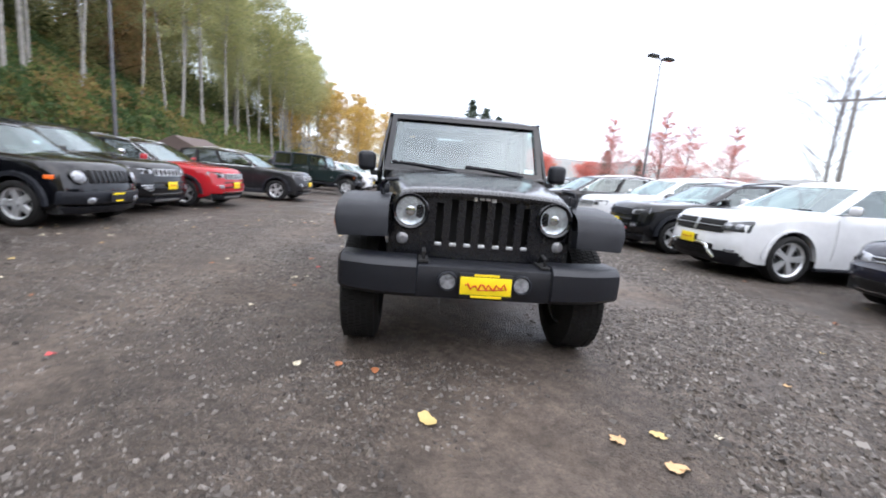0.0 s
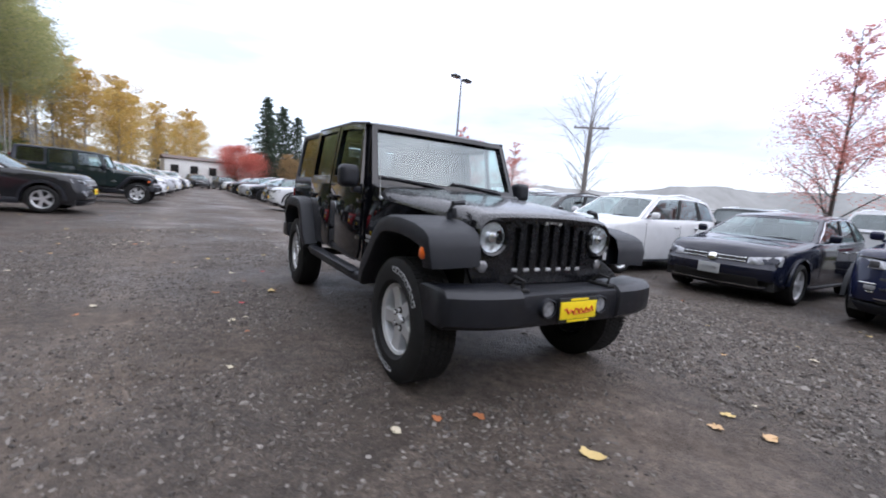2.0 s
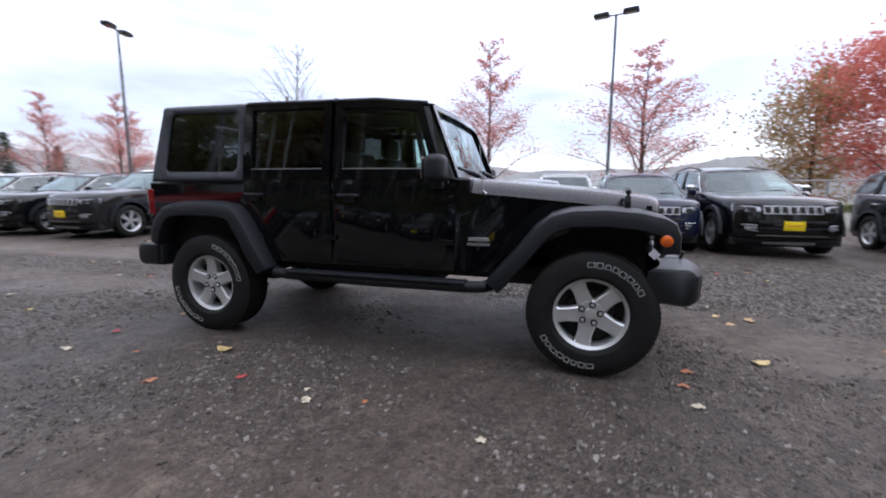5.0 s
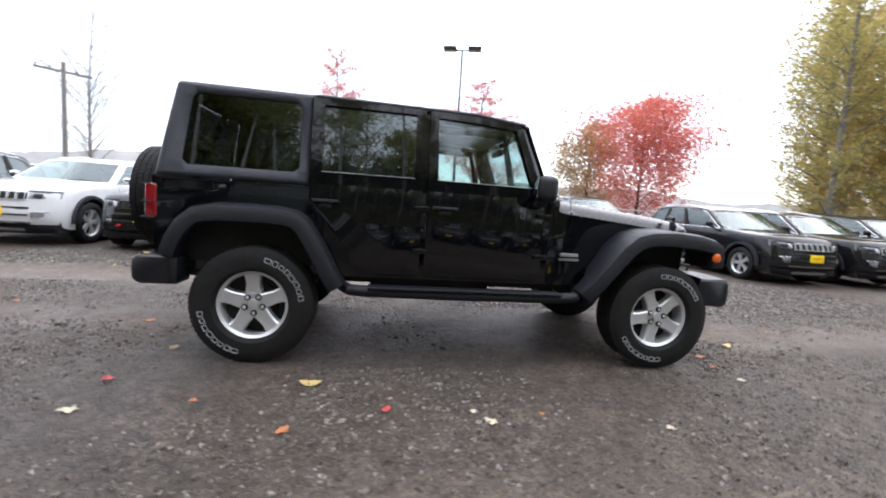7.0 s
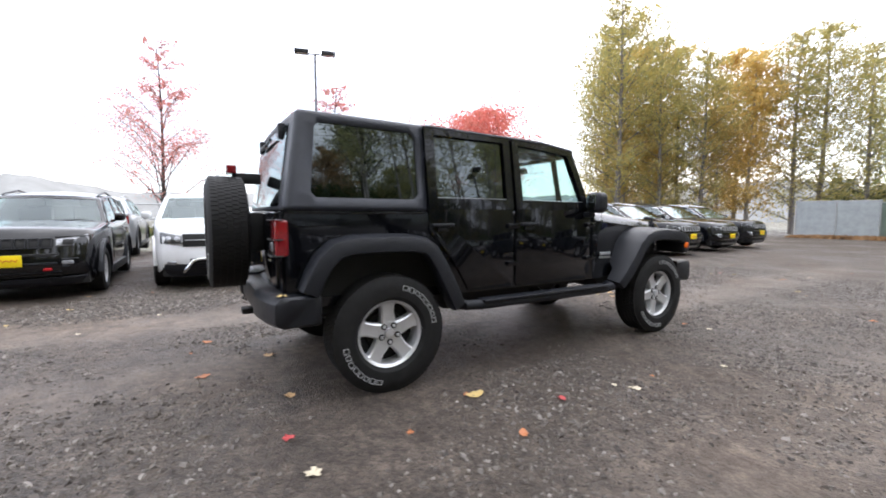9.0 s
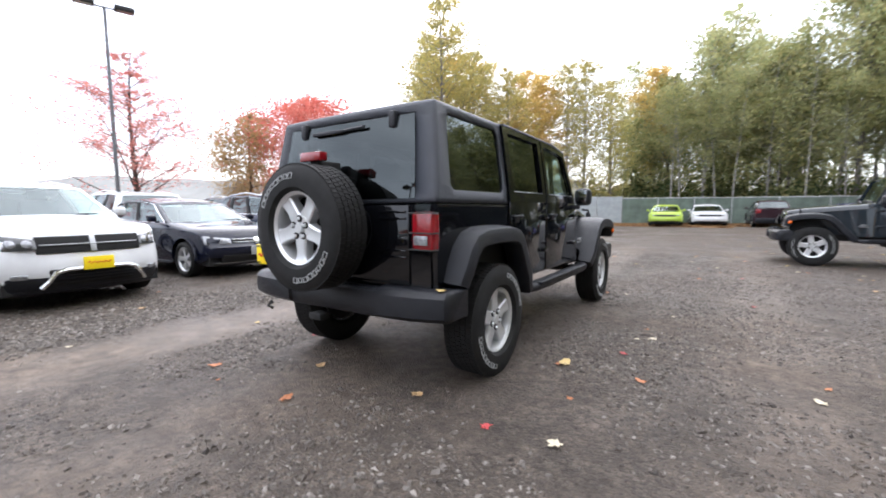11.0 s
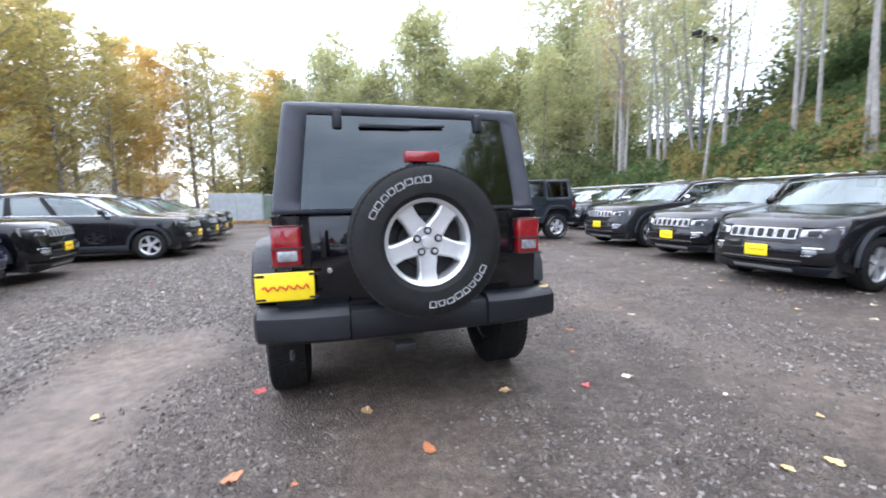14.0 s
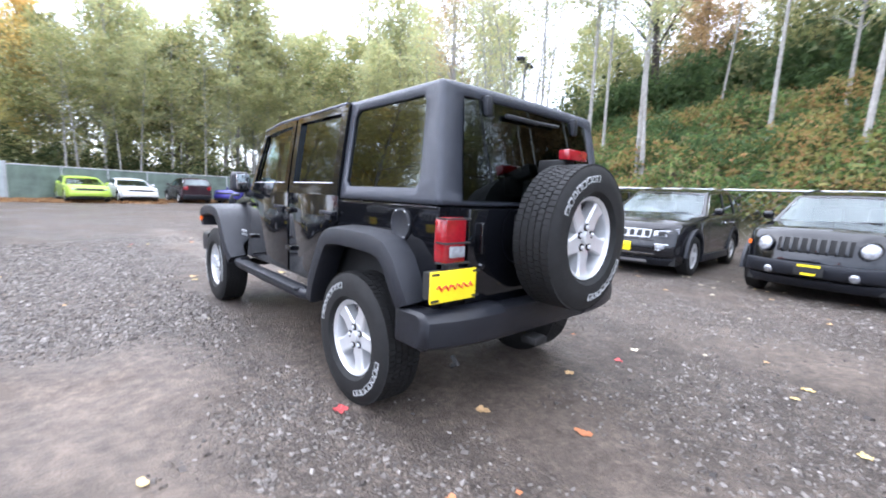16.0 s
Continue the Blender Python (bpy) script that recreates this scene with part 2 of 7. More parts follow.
L_SCARLET = leafy("scarlet_maple_foliage", [(0.56, 0.12, 0.10), (0.68, 0.19, 0.15), (0.72, 0.30, 0.23), (0.50, 0.17, 0.13)])
L_CONIF = leafy("conifer_needles", [(0.045, 0.07, 0.05), (0.075, 0.105, 0.075), (0.11, 0.135, 0.095)])
L_IVY = leafy("bramble_leaves", [(0.06, 0.11, 0.04), (0.135, 0.205, 0.07), (0.225, 0.30, 0.095), (0.30, 0.21, 0.11), (0.095, 0.155, 0.055)])
L_FERN = leafy("yellowing_brambles", [(0.20, 0.23, 0.07), (0.32, 0.28, 0.10), (0.36, 0.20, 0.09), (0.15, 0.19, 0.06)])
# crest evergreens, and the dark clumps that paint shade into the bank
L_SHADE = leafy("evergreen_and_shade_leaves", [(0.05, 0.085, 0.035), (0.085, 0.135, 0.05), (0.13, 0.185, 0.07)])
L_LITTER = leafy("brown_leaf_litter", [(0.20, 0.11, 0.05), (0.30, 0.16, 0.07), (0.36, 0.22, 0.10), (0.16, 0.10, 0.06)], 0.7, 0.1)
L_BUSH = leafy("dark_shrub_leaves", [(0.06, 0.085, 0.04), (0.12, 0.15, 0.065), (0.21, 0.20, 0.085)])
LEAF = [mat("fallen_leaf_yellow", (0.54, 0.40, 0.16), rough=0.6, var=0.3, scale=30), mat("fallen_leaf_tan", (0.52, 0.34, 0.17), rough=0.65, var=0.3, scale=30),
        mat("fallen_leaf_orange", (0.40, 0.15, 0.06), rough=0.6, var=0.3, scale=30), mat("fallen_leaf_red", (0.42, 0.06, 0.06), rough=0.6, var=0.3, scale=30),
        mat("fallen_leaf_pale", (0.52, 0.46, 0.34), rough=0.65, var=0.25, scale=30)]


# ---- mesh helpers ----
def box(bm, x0, x1, y0, y1, z0, z1, bev=0.0, seg=2, nx=1):
    """A box, bevelled, cut into nx slices along x."""
    xs = [x0 + (x1 - x0) * k / nx for k in range(nx + 1)]
    rings = [[bm.verts.new(p) for p in ((x, y0, z0), (x, y1, z0), (x, y1, z1), (x, y0, z1))] for x in xs]
    fs = [bm.faces.new(rings[0][::-1]), bm.faces.new(rings[-1])]
    for a, b in zip(rings, rings[1:]):
        for k in range(4):
            fs.append(bm.faces.new((a[k], a[(k + 1) % 4], b[(k + 1) % 4], b[k])))
    if bev:
        bm.normal_update()
        bev = min(bev, 0.42 * min(abs(x1 - x0), abs(y1 - y0), abs(z1 - z0)))
        rv = set(v for r in rings for v in r)
        ed = [e for e in bm.edges if e.verts[0] in rv and e.verts[1] in rv and e.calc_face_angle(0) > 0.5]
        bmesh.ops.bevel(bm, geom=ed, offset=bev, segments=seg, profile=0.5, affect="EDGES")


def prism(bm, poly, x0, x1, bev=0.0):
    """A polygon of (y, z) drawn out from x0 to x1."""
    a, b = [bm.verts.new((x0, y, z)) for y, z in poly], [bm.verts.new((x1, y, z)) for y, z in poly]
    n = len(poly)
    bm.faces.new(a), bm.faces.new(b[::-1])
    for k in range(n):
        bm.faces.new((a[k], b[k], b[(k + 1) % n], a[(k + 1) % n]))
    if bev:
        rv = set(a + b)
        ed = [e for e in bm.edges if e.verts[0] in rv and e.verts[1] in rv]
        bmesh.ops.bevel(bm, geom=ed, offset=bev, segments=2, profile=0.5, affect="EDGES")


def grid(bm, rows, skip=(), close=False):
    """Quads over rows of points; cells in skip stay open. close: joins the last column to the first."""
    vs = [[bm.verts.new(p) for p in r] for r in rows]
    n = len(vs[0])
    for i in range(len(vs) - 1):
        for j in range(n if close else n - 1):
            if (i, j) not in skip:
                k = (j + 1) % n
                bm.faces.new((vs[i][j], vs[i][k], vs[i + 1][k], vs[i + 1][j]))
    return vs


def tube(bm, pts, r, n=8, r1=None):
    """A round rod along points, tapering to r1."""
    rows, m = [], len(pts)
    for i, p in enumerate(pts):
        p = Vector(p)
        d = (Vector(pts[min(i + 1, m - 1)]) - Vector(pts[max(i - 1, 0)])).normalized()
        u = d.cross(Vector((0, 0, 1)) if abs(d.z) < 0.9 else Vector((1, 0, 0))).normalized()
        v = d.cross(u)
        q = r if r1 is None else r + (r1 - r) * i / max(1, m - 1)
        rows.append([p + q * (math.cos(2 * math.pi * k / n) * u + math.sin(2 * math.pi * k / n) * v) for k in range(n)])
    vs = grid(bm, rows, close=True)
    bm.faces.new(vs[0][::-1]), bm.faces.new(vs[-1])


def lathe(bm, prof, n=32, c=(0, 0, 0), axis="x", closed=False):
    """Turns a profile of (distance along the axis, radius) round the axis."""
    rows = []
    for k in range(n):
        a = 2 * math.pi * k / n
        if axis == "x":
            rows.append([(c[0] + d, c[1] + r * math.cos(a), c[2] + r * math.sin(a)) for d, r in prof])
        elif axis == "y":
            rows.append([(c[0] + r * math.cos(a), c[1] + d, c[2] + r * math.sin(a)) for d, r in prof])
        else:
            rows.append([(c[0] + r * math.cos(a), c[1] + r * math.sin(a), c[2] + d) for d, r in prof])
    rows.append(rows[0])
    grid(bm, rows)
    bmesh.ops.remove_doubles(bm, verts=bm.verts[:], dist=0.0002)


def mesh_of(bm, name, material, smooth=35):
    bmesh.ops.recalc_face_normals(bm, faces=bm.faces[:])
    me = bpy.data.meshes.new(name)
    bm.to_mesh(me)
    bm.free()
    me.materials.append(material)
    if smooth:
        me.shade_smooth()
        me.set_sharp_from_angle(angle=radians(smooth))
    return me


def part(name, bm, material, parent, label="", smooth=35, at=None):
    """Links a bmesh as one mesh object under a thing or a part."""
    ob = new(name, bm if isinstance(bm, bpy.types.Mesh) else mesh_of(bm, name, material, smooth))
    ob.parent = parent
    if at is not None:
        ob.matrix_basis = at
    if label:
        ob["label"] = label
    return ob


def thing(name, label, category, m=None, group="", kind=""):
    ob = new(name)
    if m is not None:
        ob.matrix_basis = m
    return tagged(ob, label, category, group, kind)


def solid(name, bm, material, label, category, m=None, group="", kind="", smooth=35):
    """A thing of one mesh."""
    ob = new(name, bm if isinstance(bm, bpy.types.Mesh) else mesh_of(bm, name, material, smooth))
    if m is not None:
        ob.matrix_basis = m
    return tagged(ob, label, category, group, kind)


def thick(ob, d, offset=0.0, bev=0.0):
    """Gives a sheet its thickness, and rounds its folds."""
    if bev:
        bv = ob.modifiers.new("rounding", "BEVEL")
        bv.width, bv.segments, bv.limit_method, bv.angle_limit = bev, 4, "ANGLE", radians(25)
    md = ob.modifiers.new("thickness", "SOLIDIFY")
    md.thickness, md.offset, md.use_even_offset = d, offset, True
    if not bev:
        es = ob.modifiers.new("crisp_rim", "EDGE_SPLIT")
        es.split_angle = radians(50)
    return ob


def both(bm):
    """Mirrors what the bmesh holds to the other side."""
    geo = bmesh.ops.duplicate(bm, geom=bm.verts[:] + bm.edges[:] + bm.faces[:])["geom"]
    for e in geo:
        if isinstance(e, bmesh.types.BMVert):
            e.co.x = -e.co.x


B = bmesh.new


# ---- wheels ----
WHEELS = {}


def wheel_meshes(R, width, rim, style):
    """Tyre, rim and hub meshes of one kind of wheel; the outer face looks along +x."""
    key = (R, width, rim, style)
    if key in WHEELS:
        return WHEELS[key]
    h, big = width / 2, style == "hero"
    bm, lugs = B(), B()
    prof = [(-h * 0.72, rim), (-h, rim + 0.03), (-h * 1.04, (R + rim) / 2), (-h * 0.95, R - 0.03), (-h * 0.82, R - 0.008), (h * 0.82, R - 0.008),
            (h * 0.95, R - 0.03), (h * 1.04, (R + rim) / 2), (h, rim + 0.03), (h * 0.72, rim)]
    lathe(bm, prof, 64 if big else 36)
    if big:  # tread lugs and shoulder blocks
        rows = [(-0.84, -0.52, 0.0), (-0.46, -0.18, 0.5), (-0.14, 0.14, 0.0), (0.18, 0.46, 0.5), (0.52, 0.84, 0.0)]
        n = 76
        for a0, a1, off in rows:
            for k in range(n):
                a, da = 2 * math.pi * (k + off) / n, 2 * math.pi / n * 0.41
                pts = []
                for rr in (R - 0.012, R - 0.001):
                    for x, s in ((a0 * h, -1), (a1 * h, -1), (a1 * h, 1), (a0 * h, 1)):
                        t = a + s * da + 0.02 * (x / h)
                        pts.append(lugs.verts.new((x, rr * math.cos(t), rr * math.sin(t))))
                lugs.faces.new(pts[4:])
                for i in range(4):
                    lugs.faces.new((pts[i], pts[(i + 1) % 4], pts[4 + (i + 1) % 4], pts[4 + i]))
    tyre = mesh_of(bm, "tyre", M_RUBBER, 30)
    tread = mesh_of(lugs, "tread_blocks", M_RUBBER, 30) if big else None
    bm = B()
    if style in ("hero", "five"):
        lathe(bm, [(-h * 0.7, rim * 0.96), (h * 0.55, rim * 0.92), (h * 0.70, rim * 0.94), (h * 0.80, rim * 1.02), (h * 0.72, rim * 1.04), (h * 0.6, rim * 1.0), (-h * 0.7, rim * 1.0)], 48)
        for k in range(5):
            a = 2 * math.pi * (k / 5) + math.pi / 2
            c, s = math.cos(a), math.sin(a)
            prof2 = ((0.22, 0.25, 0.57), (0.40, 0.225, 0.62), (0.64, 0.20, 0.60), (0.82, 0.215, 0.63), (0.91, 0.255, 0.66), (0.97, 0.33, 0.70))
            rows = []
            for rr, ww, dd in prof2:
                r_, w_ = rr * rim, ww * rim
                rows.append([(h * (dd - 0.5), r_ * c - w_ * s, r_ * s + w_ * c), (h * (dd - 0.06), r_ * c - w_ * s, r_ * s + w_ * c), (h * dd, r_ * c - 0.78 * w_ * s, r_ * s + 0.78 * w_ * c),
                             (h * (dd - 0.03), r_ * c, r_ * s),
                             (h * dd, r_ * c + 0.78 * w_ * s, r_ * s - 0.78 * w_ * c), (h * (dd - 0.06), r_ * c + w_ * s, r_ * s - w_ * c), (h * (dd - 0.5), r_ * c + w_ * s, r_ * s - w_ * c)])
            grid(bm, rows)
        lathe(bm, [(h * 0.1, rim * 0.41), (h * 0.54, rim * 0.41), (h * 0.60, rim * 0.36), (h * 0.58, rim * 0.165), (h * 0.72, rim * 0.14), (h * 0.74, rim * 0.0)], 28)
    else:
        lathe(bm, [(-h * 0.7, rim * 0.96), (h * 0.6, rim * 0.90), (h * 0.80, rim * 1.0), (h * 0.7, rim * 1.02), (-h * 0.7, rim)], 36)
        n = 5 if style == "split" else 7
        for k in range(n):
            for d in ((-0.13, 0.13) if style == "split" else (0,)):
                a = 2 * math.pi * k / n + d + math.pi / 2
                c, s = math.cos(a), math.sin(a)
                rows = []
                for rr, ww, dd in ((0.12, 0.12, 0.6), (0.5, 0.075, 0.62), (0.95, 0.085, 0.66)):
                    r_, w_ = rr * rim, ww * rim
                    rows.append([(h * (dd - 0.4), r_ * c - w_ * s, r_ * s + w_ * c), (h * dd, r_ * c - w_ * s, r_ * s + w_ * c), (h * dd, r_ * c + w_ * s, r_ * s - w_ * c), (h * (dd - 0.4), r_ * c + w_ * s, r_ * s - w_ * c)])
                grid(bm, rows)
        lathe(bm, [(h * 0.1, rim * 0.2), (h * 0.66, rim * 0.2), (h * 0.7, 0.0)], 20)
    rimm = mesh_of(bm, "rim", M_ALLOY, 28)
    bm = B()
    lathe(bm, [(-h * 0.6, 0.0), (-h * 0.6, rim * 0.94), (-h * 0.2, rim * 0.94), (-h * 0.2, rim * 0.66), (h * 0.0, rim * 0.62), (h * 0.0, 0.0)], 28)
    hub = mesh_of(bm, "wheel", M_DARK, 30)
    nuts = marks = tread_ = None
    if big:
        bm = B()
        for k in range(5):
            a = 2 * math.pi * (k + 0.5) / 5 + math.pi / 2
            lathe(bm, [(h * 0.3, 0.014), (h * 0.68, 0.013), (h * 0.74, 0.009), (h * 0.74, 0.0)], 6, (0, 0.27 * rim * math.cos(a), 0.27 * rim * math.sin(a)))
        nuts = [mesh_of(bm, "lug_nuts", M_ALLOY, 30)]
        # flat dark discs round the nuts stand in for recess shade
        bm = B()
        for k in range(5):
            a = 2 * math.pi * (k + 0.5) / 5 + math.pi / 2
            lathe(bm, [(h * 0.5, 0.021), (h * 0.645, 0.021), (h * 0.645, 0.0)], 12, (0, 0.27 * rim * math.cos(a), 0.27 * rim * math.sin(a)))
        nuts.append(mesh_of(bm, "nut_recess_shade", M_DARK, 30))
        marks = []
        for start in (-0.62, math.pi - 0.62):
            bm = B()
            wide = [0.05, 0.062, 0.058, 0.066, 0.048, 0.06, 0.055, 0.064]
            at_ = -sum(wide) - 0.5 * 7 * 0.035
            for k in range(8):
                da = wide[k]
                a = math.pi / 2 + start + 0.62 + at_ + da
                at_ += 2 * da + 0.035
                r0, r1 = R * (0.765 + 0.006 * (k % 3)), R * (0.845 - 0.005 * (k % 2))
                tight = (1.0, 0.55, 1.0, 0.8, 1.0, 0.62, 0.9, 1.0)[k]
                ring = [(r0, -da), (r0, da), (r1, da * tight), (r1, -da * tight)]
                for q in range(4):
                    (ra, ta), (rb, tb) = ring[q], ring[(q + 1) % 4]
                    w = 0.0021
                    if abs(ra - rb) < 1e-6:
                        quad = [(ra - w, ta), (ra - w, tb), (ra + w, tb), (ra + w, ta)]
                    else:
                        quad = [(ra, ta - w / R * 1.6), (rb, tb - w / R * 1.6), (rb, tb + w / R * 1.6), (ra, ta + w / R * 1.6)]
                    vs = []
                    for lift in (1.00, 1.045):
                        for r_, t_ in quad:
                            vs.append(bm.verts.new((h * lift, r_ * math.cos(a + t_), r_ * math.sin(a + t_))))
                    bm.faces.new(vs[4:])
                    for i in range(4):
                        bm.faces.new((vs[i], vs[(i + 1) % 4], vs[4 + (i + 1) % 4], vs[4 + i]))
            marks.append(mesh_of(bm, "sidewall_marks", M_WHITE, 0))
    WHEELS[key] = (hub, tyre, rimm, nuts, marks, tread)
    return WHEELS[key]


def add_wheel(parent, x, y, R, width, rim, style, spin=0.0, m=None, name="wheel", marks_turn=0.0, sunk=0.0):
    hub, tyre, rimm, nuts, marks, tread = wheel_meshes(R, width, rim, style)
    if m is None:
        m = pose(x, y, R - sunk, 0, 0, 0 if x > 0 else 180) @ pose(0, 0, 0, spin, 0, 0)
    w = part(name, hub, None, parent, at=m)
    part("tyre", tyre, None, w, "black tyre with tread blocks" if style == "hero" else "")
    part("rim", rimm, None, w, "silver five-spoke alloy rim" if style == "hero" else "")
    if nuts:
        # the nuts, then the dark discs that paint their recess shade
        for nm in nuts:
            tagged(part("lug_nut", nm, None, w), kind="stuff")
        tagged(part("tread", tread, None, w), kind="stuff")
        for mk in marks:
            tagged(part("sidewall_lettering", mk, None, w, "white outlined sidewall marks", at=pose(0, 0, 0, -marks_turn - spin, 0, 0)), kind="stuff")
    return w


def lerp(table, y):
    """Piecewise linear look-up in (y, value) pairs, eased."""
    if y <= table[0][0]:
        return table[0][1]
    for (a, p), (b, q) in zip(table, table[1:]):
        if y <= b:
            return p + (q - p) * (y - a) / (b - a)
    return table[-1][1]


# ---- cars of the lot: front towards -y, origin under the front axle ----
def car(name, label, category, m, paint_key, L=4.4, W=1.82, H=1.64, wb=2.64, fo=0.87, R=0.345, rim=0.225, style="split", front="slots", belt=1.02, hood=0.92,
        nose=0.80, ws=(0.58, 1.30), rear_slope=0.22, clad=True, plate="yellow", rails=True, privacy=True, chrome=True, group="parked cars", trim=None, hooks=False):
    body_m, hw = PAINT[paint_key], W / 2
    ro = L - fo - wb
    y0, y1 = -fo, wb + ro
    t = thing(name, label, category, m, group)
    Ra = R + 0.075
    sill = 0.30

    nose_prof = [(0.15, 0.20), (0.24, 0.12), (0.34, 0.05), (0.44, 0.0), (0.56, 0.0), (nose - 0.24, 0.035), (nose - 0.12, 0.065), (nose, 0.12), (nose + 0.15, 0.20)]

    def bend(bm):
        """Rounds nose and tail in plan, and rakes the nose in side view."""
        for v in bm.verts:
            x, y, z = abs(v.co.x) / hw, v.co.y, v.co.z
            f, g = math.exp(-max(0.0, y - y0) / 0.40), math.exp(-max(0.0, y1 - y) / 0.3)
            v.co.y += (0.10 * x ** 2 + 0.22 * x ** 5) * f - 0.18 * x ** 3 * g + lerp(nose_prof, z) * math.exp(-max(0.0, y - y0) / 0.30) - 0.06 * max(0.0, 0.45 - z) / 0.2 * g
            v.co.x *= 1 - 0.05 * f * x * x

    def zlow(y):
        z = sill + 0.10 * math.exp(-max(0.0, y - y0) / 0.12) - 0.04
        for c in (0.0, wb):
            d = abs(y - c)
            if d < Ra:
                z = max(z, R + math.sqrt(Ra * Ra - d * d))
        return z

    zs = [(y0, nose - 0.09), (y0 + 0.03, nose - 0.03), (y0 + 0.08, nose + 0.015), (y0 + 0.16, nose + 0.035), (y0 + 0.28, (nose + hood) / 2 + 0.02), (0.0, hood + 0.02), (ws[0], belt), (wb, belt + 0.04), (y1 - 0.12, belt + 0.06), (y1, belt + 0.0)]
    wd = [(y0, 0.90), (y0 + 0.15, 0.955), (-0.2, 0.99), (0.1, 1.0), (wb, 1.0), (y1 - 0.3, 0.97), (y1, 0.90)]
    st = sorted(set([y0, y0 + 0.03, y0 + 0.08, y0 + 0.16, y0 + 0.28] + [c + Ra * math.cos(math.pi * k / 12) for c in (0, wb) for k in range(13)] +
                    [Ra + (wb - 2 * Ra) * k / 6 for k in range(1, 6)] + [c + s * (Ra + 0.004) for c in (0, wb) for s in (-1, 1)] + [ws[0] * k / 3 for k in range(1, 4)] + [y1 - 0.25, y1 - 0.12, y1 - 0.04, y1]))
    rows = []
    for y in st:
        z_l, z_s, w = zlow(y), lerp(zs, y), lerp(wd, y) * hw
        crown = 0.05 if y < ws[0] else 0.0
        z_l = min(z_l, z_s - 0.05)
        row = []
        for k in range(7):
            f = k / 6
            z = z_l + (z_s - 0.04 - z_l) * f
            row.append((w * (0.955 + 0.045 * math.sin(math.pi * min(1, max(0, (z - 0.15) / (z_s - 0.1)) * 0.95))), y, z))
        row += [(w * 0.945, y, z_s - 0.012), (w * 0.90, y, z_s + 0.006)]
        for f in (0.78, 0.55, 0.28, 0.0):
            row.append((w * f, y, z_s + crown * (1 - f * f)))
        rows.append(row)
    full = [r + [(-x, y, z) for x, y, z in r[-2::-1]] for r in rows]
    bm = B()
    vs = grid(bm, full)
    cols_ = [1, 0.78 / 0.9, 0.55 / 0.9, 0.28 / 0.9, 0, -0.28 / 0.9, -0.55 / 0.9, -0.78 / 0.9, -1]
    for r_ in (rows[0], rows[-1]):  # nose and tail, cut fine enough to round
        cap = [[(r_[k][0] * c_, r_[k][1], r_[k][2]) for c_ in cols_] for k in range(9)]
        cap.append([r_[8 + k] for k in range(5)] + [(-q[0], q[1], q[2]) for q in r_[11:7:-1]])
        grid(bm, cap)
    bmesh.ops.remove_doubles(bm, verts=bm.verts[:], dist=0.002)
    bend(bm)
    part("body", bm, body_m, t, smooth=40)
    bm = B()
    box(bm, -hw + 0.12, hw - 0.12, y0 + 0.25, y1 - 0.2, 0.22, 0.62)
    box(bm, -0.5, 0.5, y0 + 0.15, y1 - 0.1, 0.26, 0.5)
    part("underbody", bm, M_DARK, t)
    # cabin: belt and roof outlines, pillars, panes
    yr0, yr1 = ws[1], y1 - rear_slope - 0.06
    yb0, yb1 = ws[0], y1 - 0.07
    cols = (0.0, 0.055, 0.40, 0.44, 0.70, 0.74, 0.93, 1.0)
    wb_, wr_ = hw * 0.93, hw * 0.735
    rows_v = ((0.0, 0), (0.035, 0), (0.90, 0), (1.0, 0))

    def side(u, v):
        yb, yt = yb0 + (yb1 - yb0) * u, yr0 + (yr1 - yr0) * u
        zb = lerp(zs, min(yb, y1 - 0.12)) - 0.01
        zt = H - 0.05 - 0.10 * (1 - u) ** 3 - 0.06 * u ** 3 - (0.03 if rails else 0)
        y, z = yb + (yt - yb) * v, zb + (zt - zb) * v
        x = wb_ + (wr_ - wb_) * v ** 1.25
        if u > 0.9:
            x -= (u - 0.9) * 0.5 * (1 - 0.4 * v)
        return x, y, z

    bm = B()
    win = {(1, 1), (1, 3), (1, 5)}
    grid(bm, [[side(u, v) for u in cols] for v, _ in rows_v], skip=win)
    both(bm)

    def front_pt(s, v, u=0.0, bow=0.10):
        x, y, z = side(u, v)
        return x * s, y + (-bow if u == 0.0 else bow * 0.8) * (1 - s * s), z + 0.02 * v * (1 - s * s)

    ss = (-1, -0.93, -0.5, 0, 0.5, 0.93, 1)
    grid(bm, [[front_pt(s, v) for s in ss] for v in (0.0, 0.06, 0.93, 1.0)], skip={(1, k) for k in range(1, 5)})
    grid(bm, [[front_pt(s, v, 1.0) for s in ss] for v in (0.0, 0.12, 0.86, 1.0)], skip={(1, k) for k in range(1, 5)})
    rf = []
    for u in (0.0, 0.05, 0.2, 0.5, 0.8, 0.95, 1.0):
        rf.append([(lambda p, s=s, u=u: (p[0], p[1], p[2] + 0.035 * (1 - s * s) * math.sin(math.pi * (0.12 + 0.76 * u))))(front_pt(s, 1.0, u, 0.10 * (1 - 2 * u) if u not in (0.0, 1.0) else 0.10)) if u in (0.0, 1.0)
                   else (side(u, 1.0)[0] * s, side(u, 1.0)[1] - (0.10 * (1 - u) - 0.08 * u) * (1 - s * s) * (1 if abs(u - 0.5) > 0.25 else 0), side(u, 1.0)[2] + 0.02 * (1 - s * s) + 0.035 * (1 - s * s) * math.sin(math.pi * (0.12 + 0.76 * u))) for s in ss])
    grid(bm, rf)
    bmesh.ops.remove_doubles(bm, verts=bm.verts[:], dist=0.003)
    thick(part("cabin", bm, body_m if trim is None else PAINT[trim], t, smooth=40), 0.012)
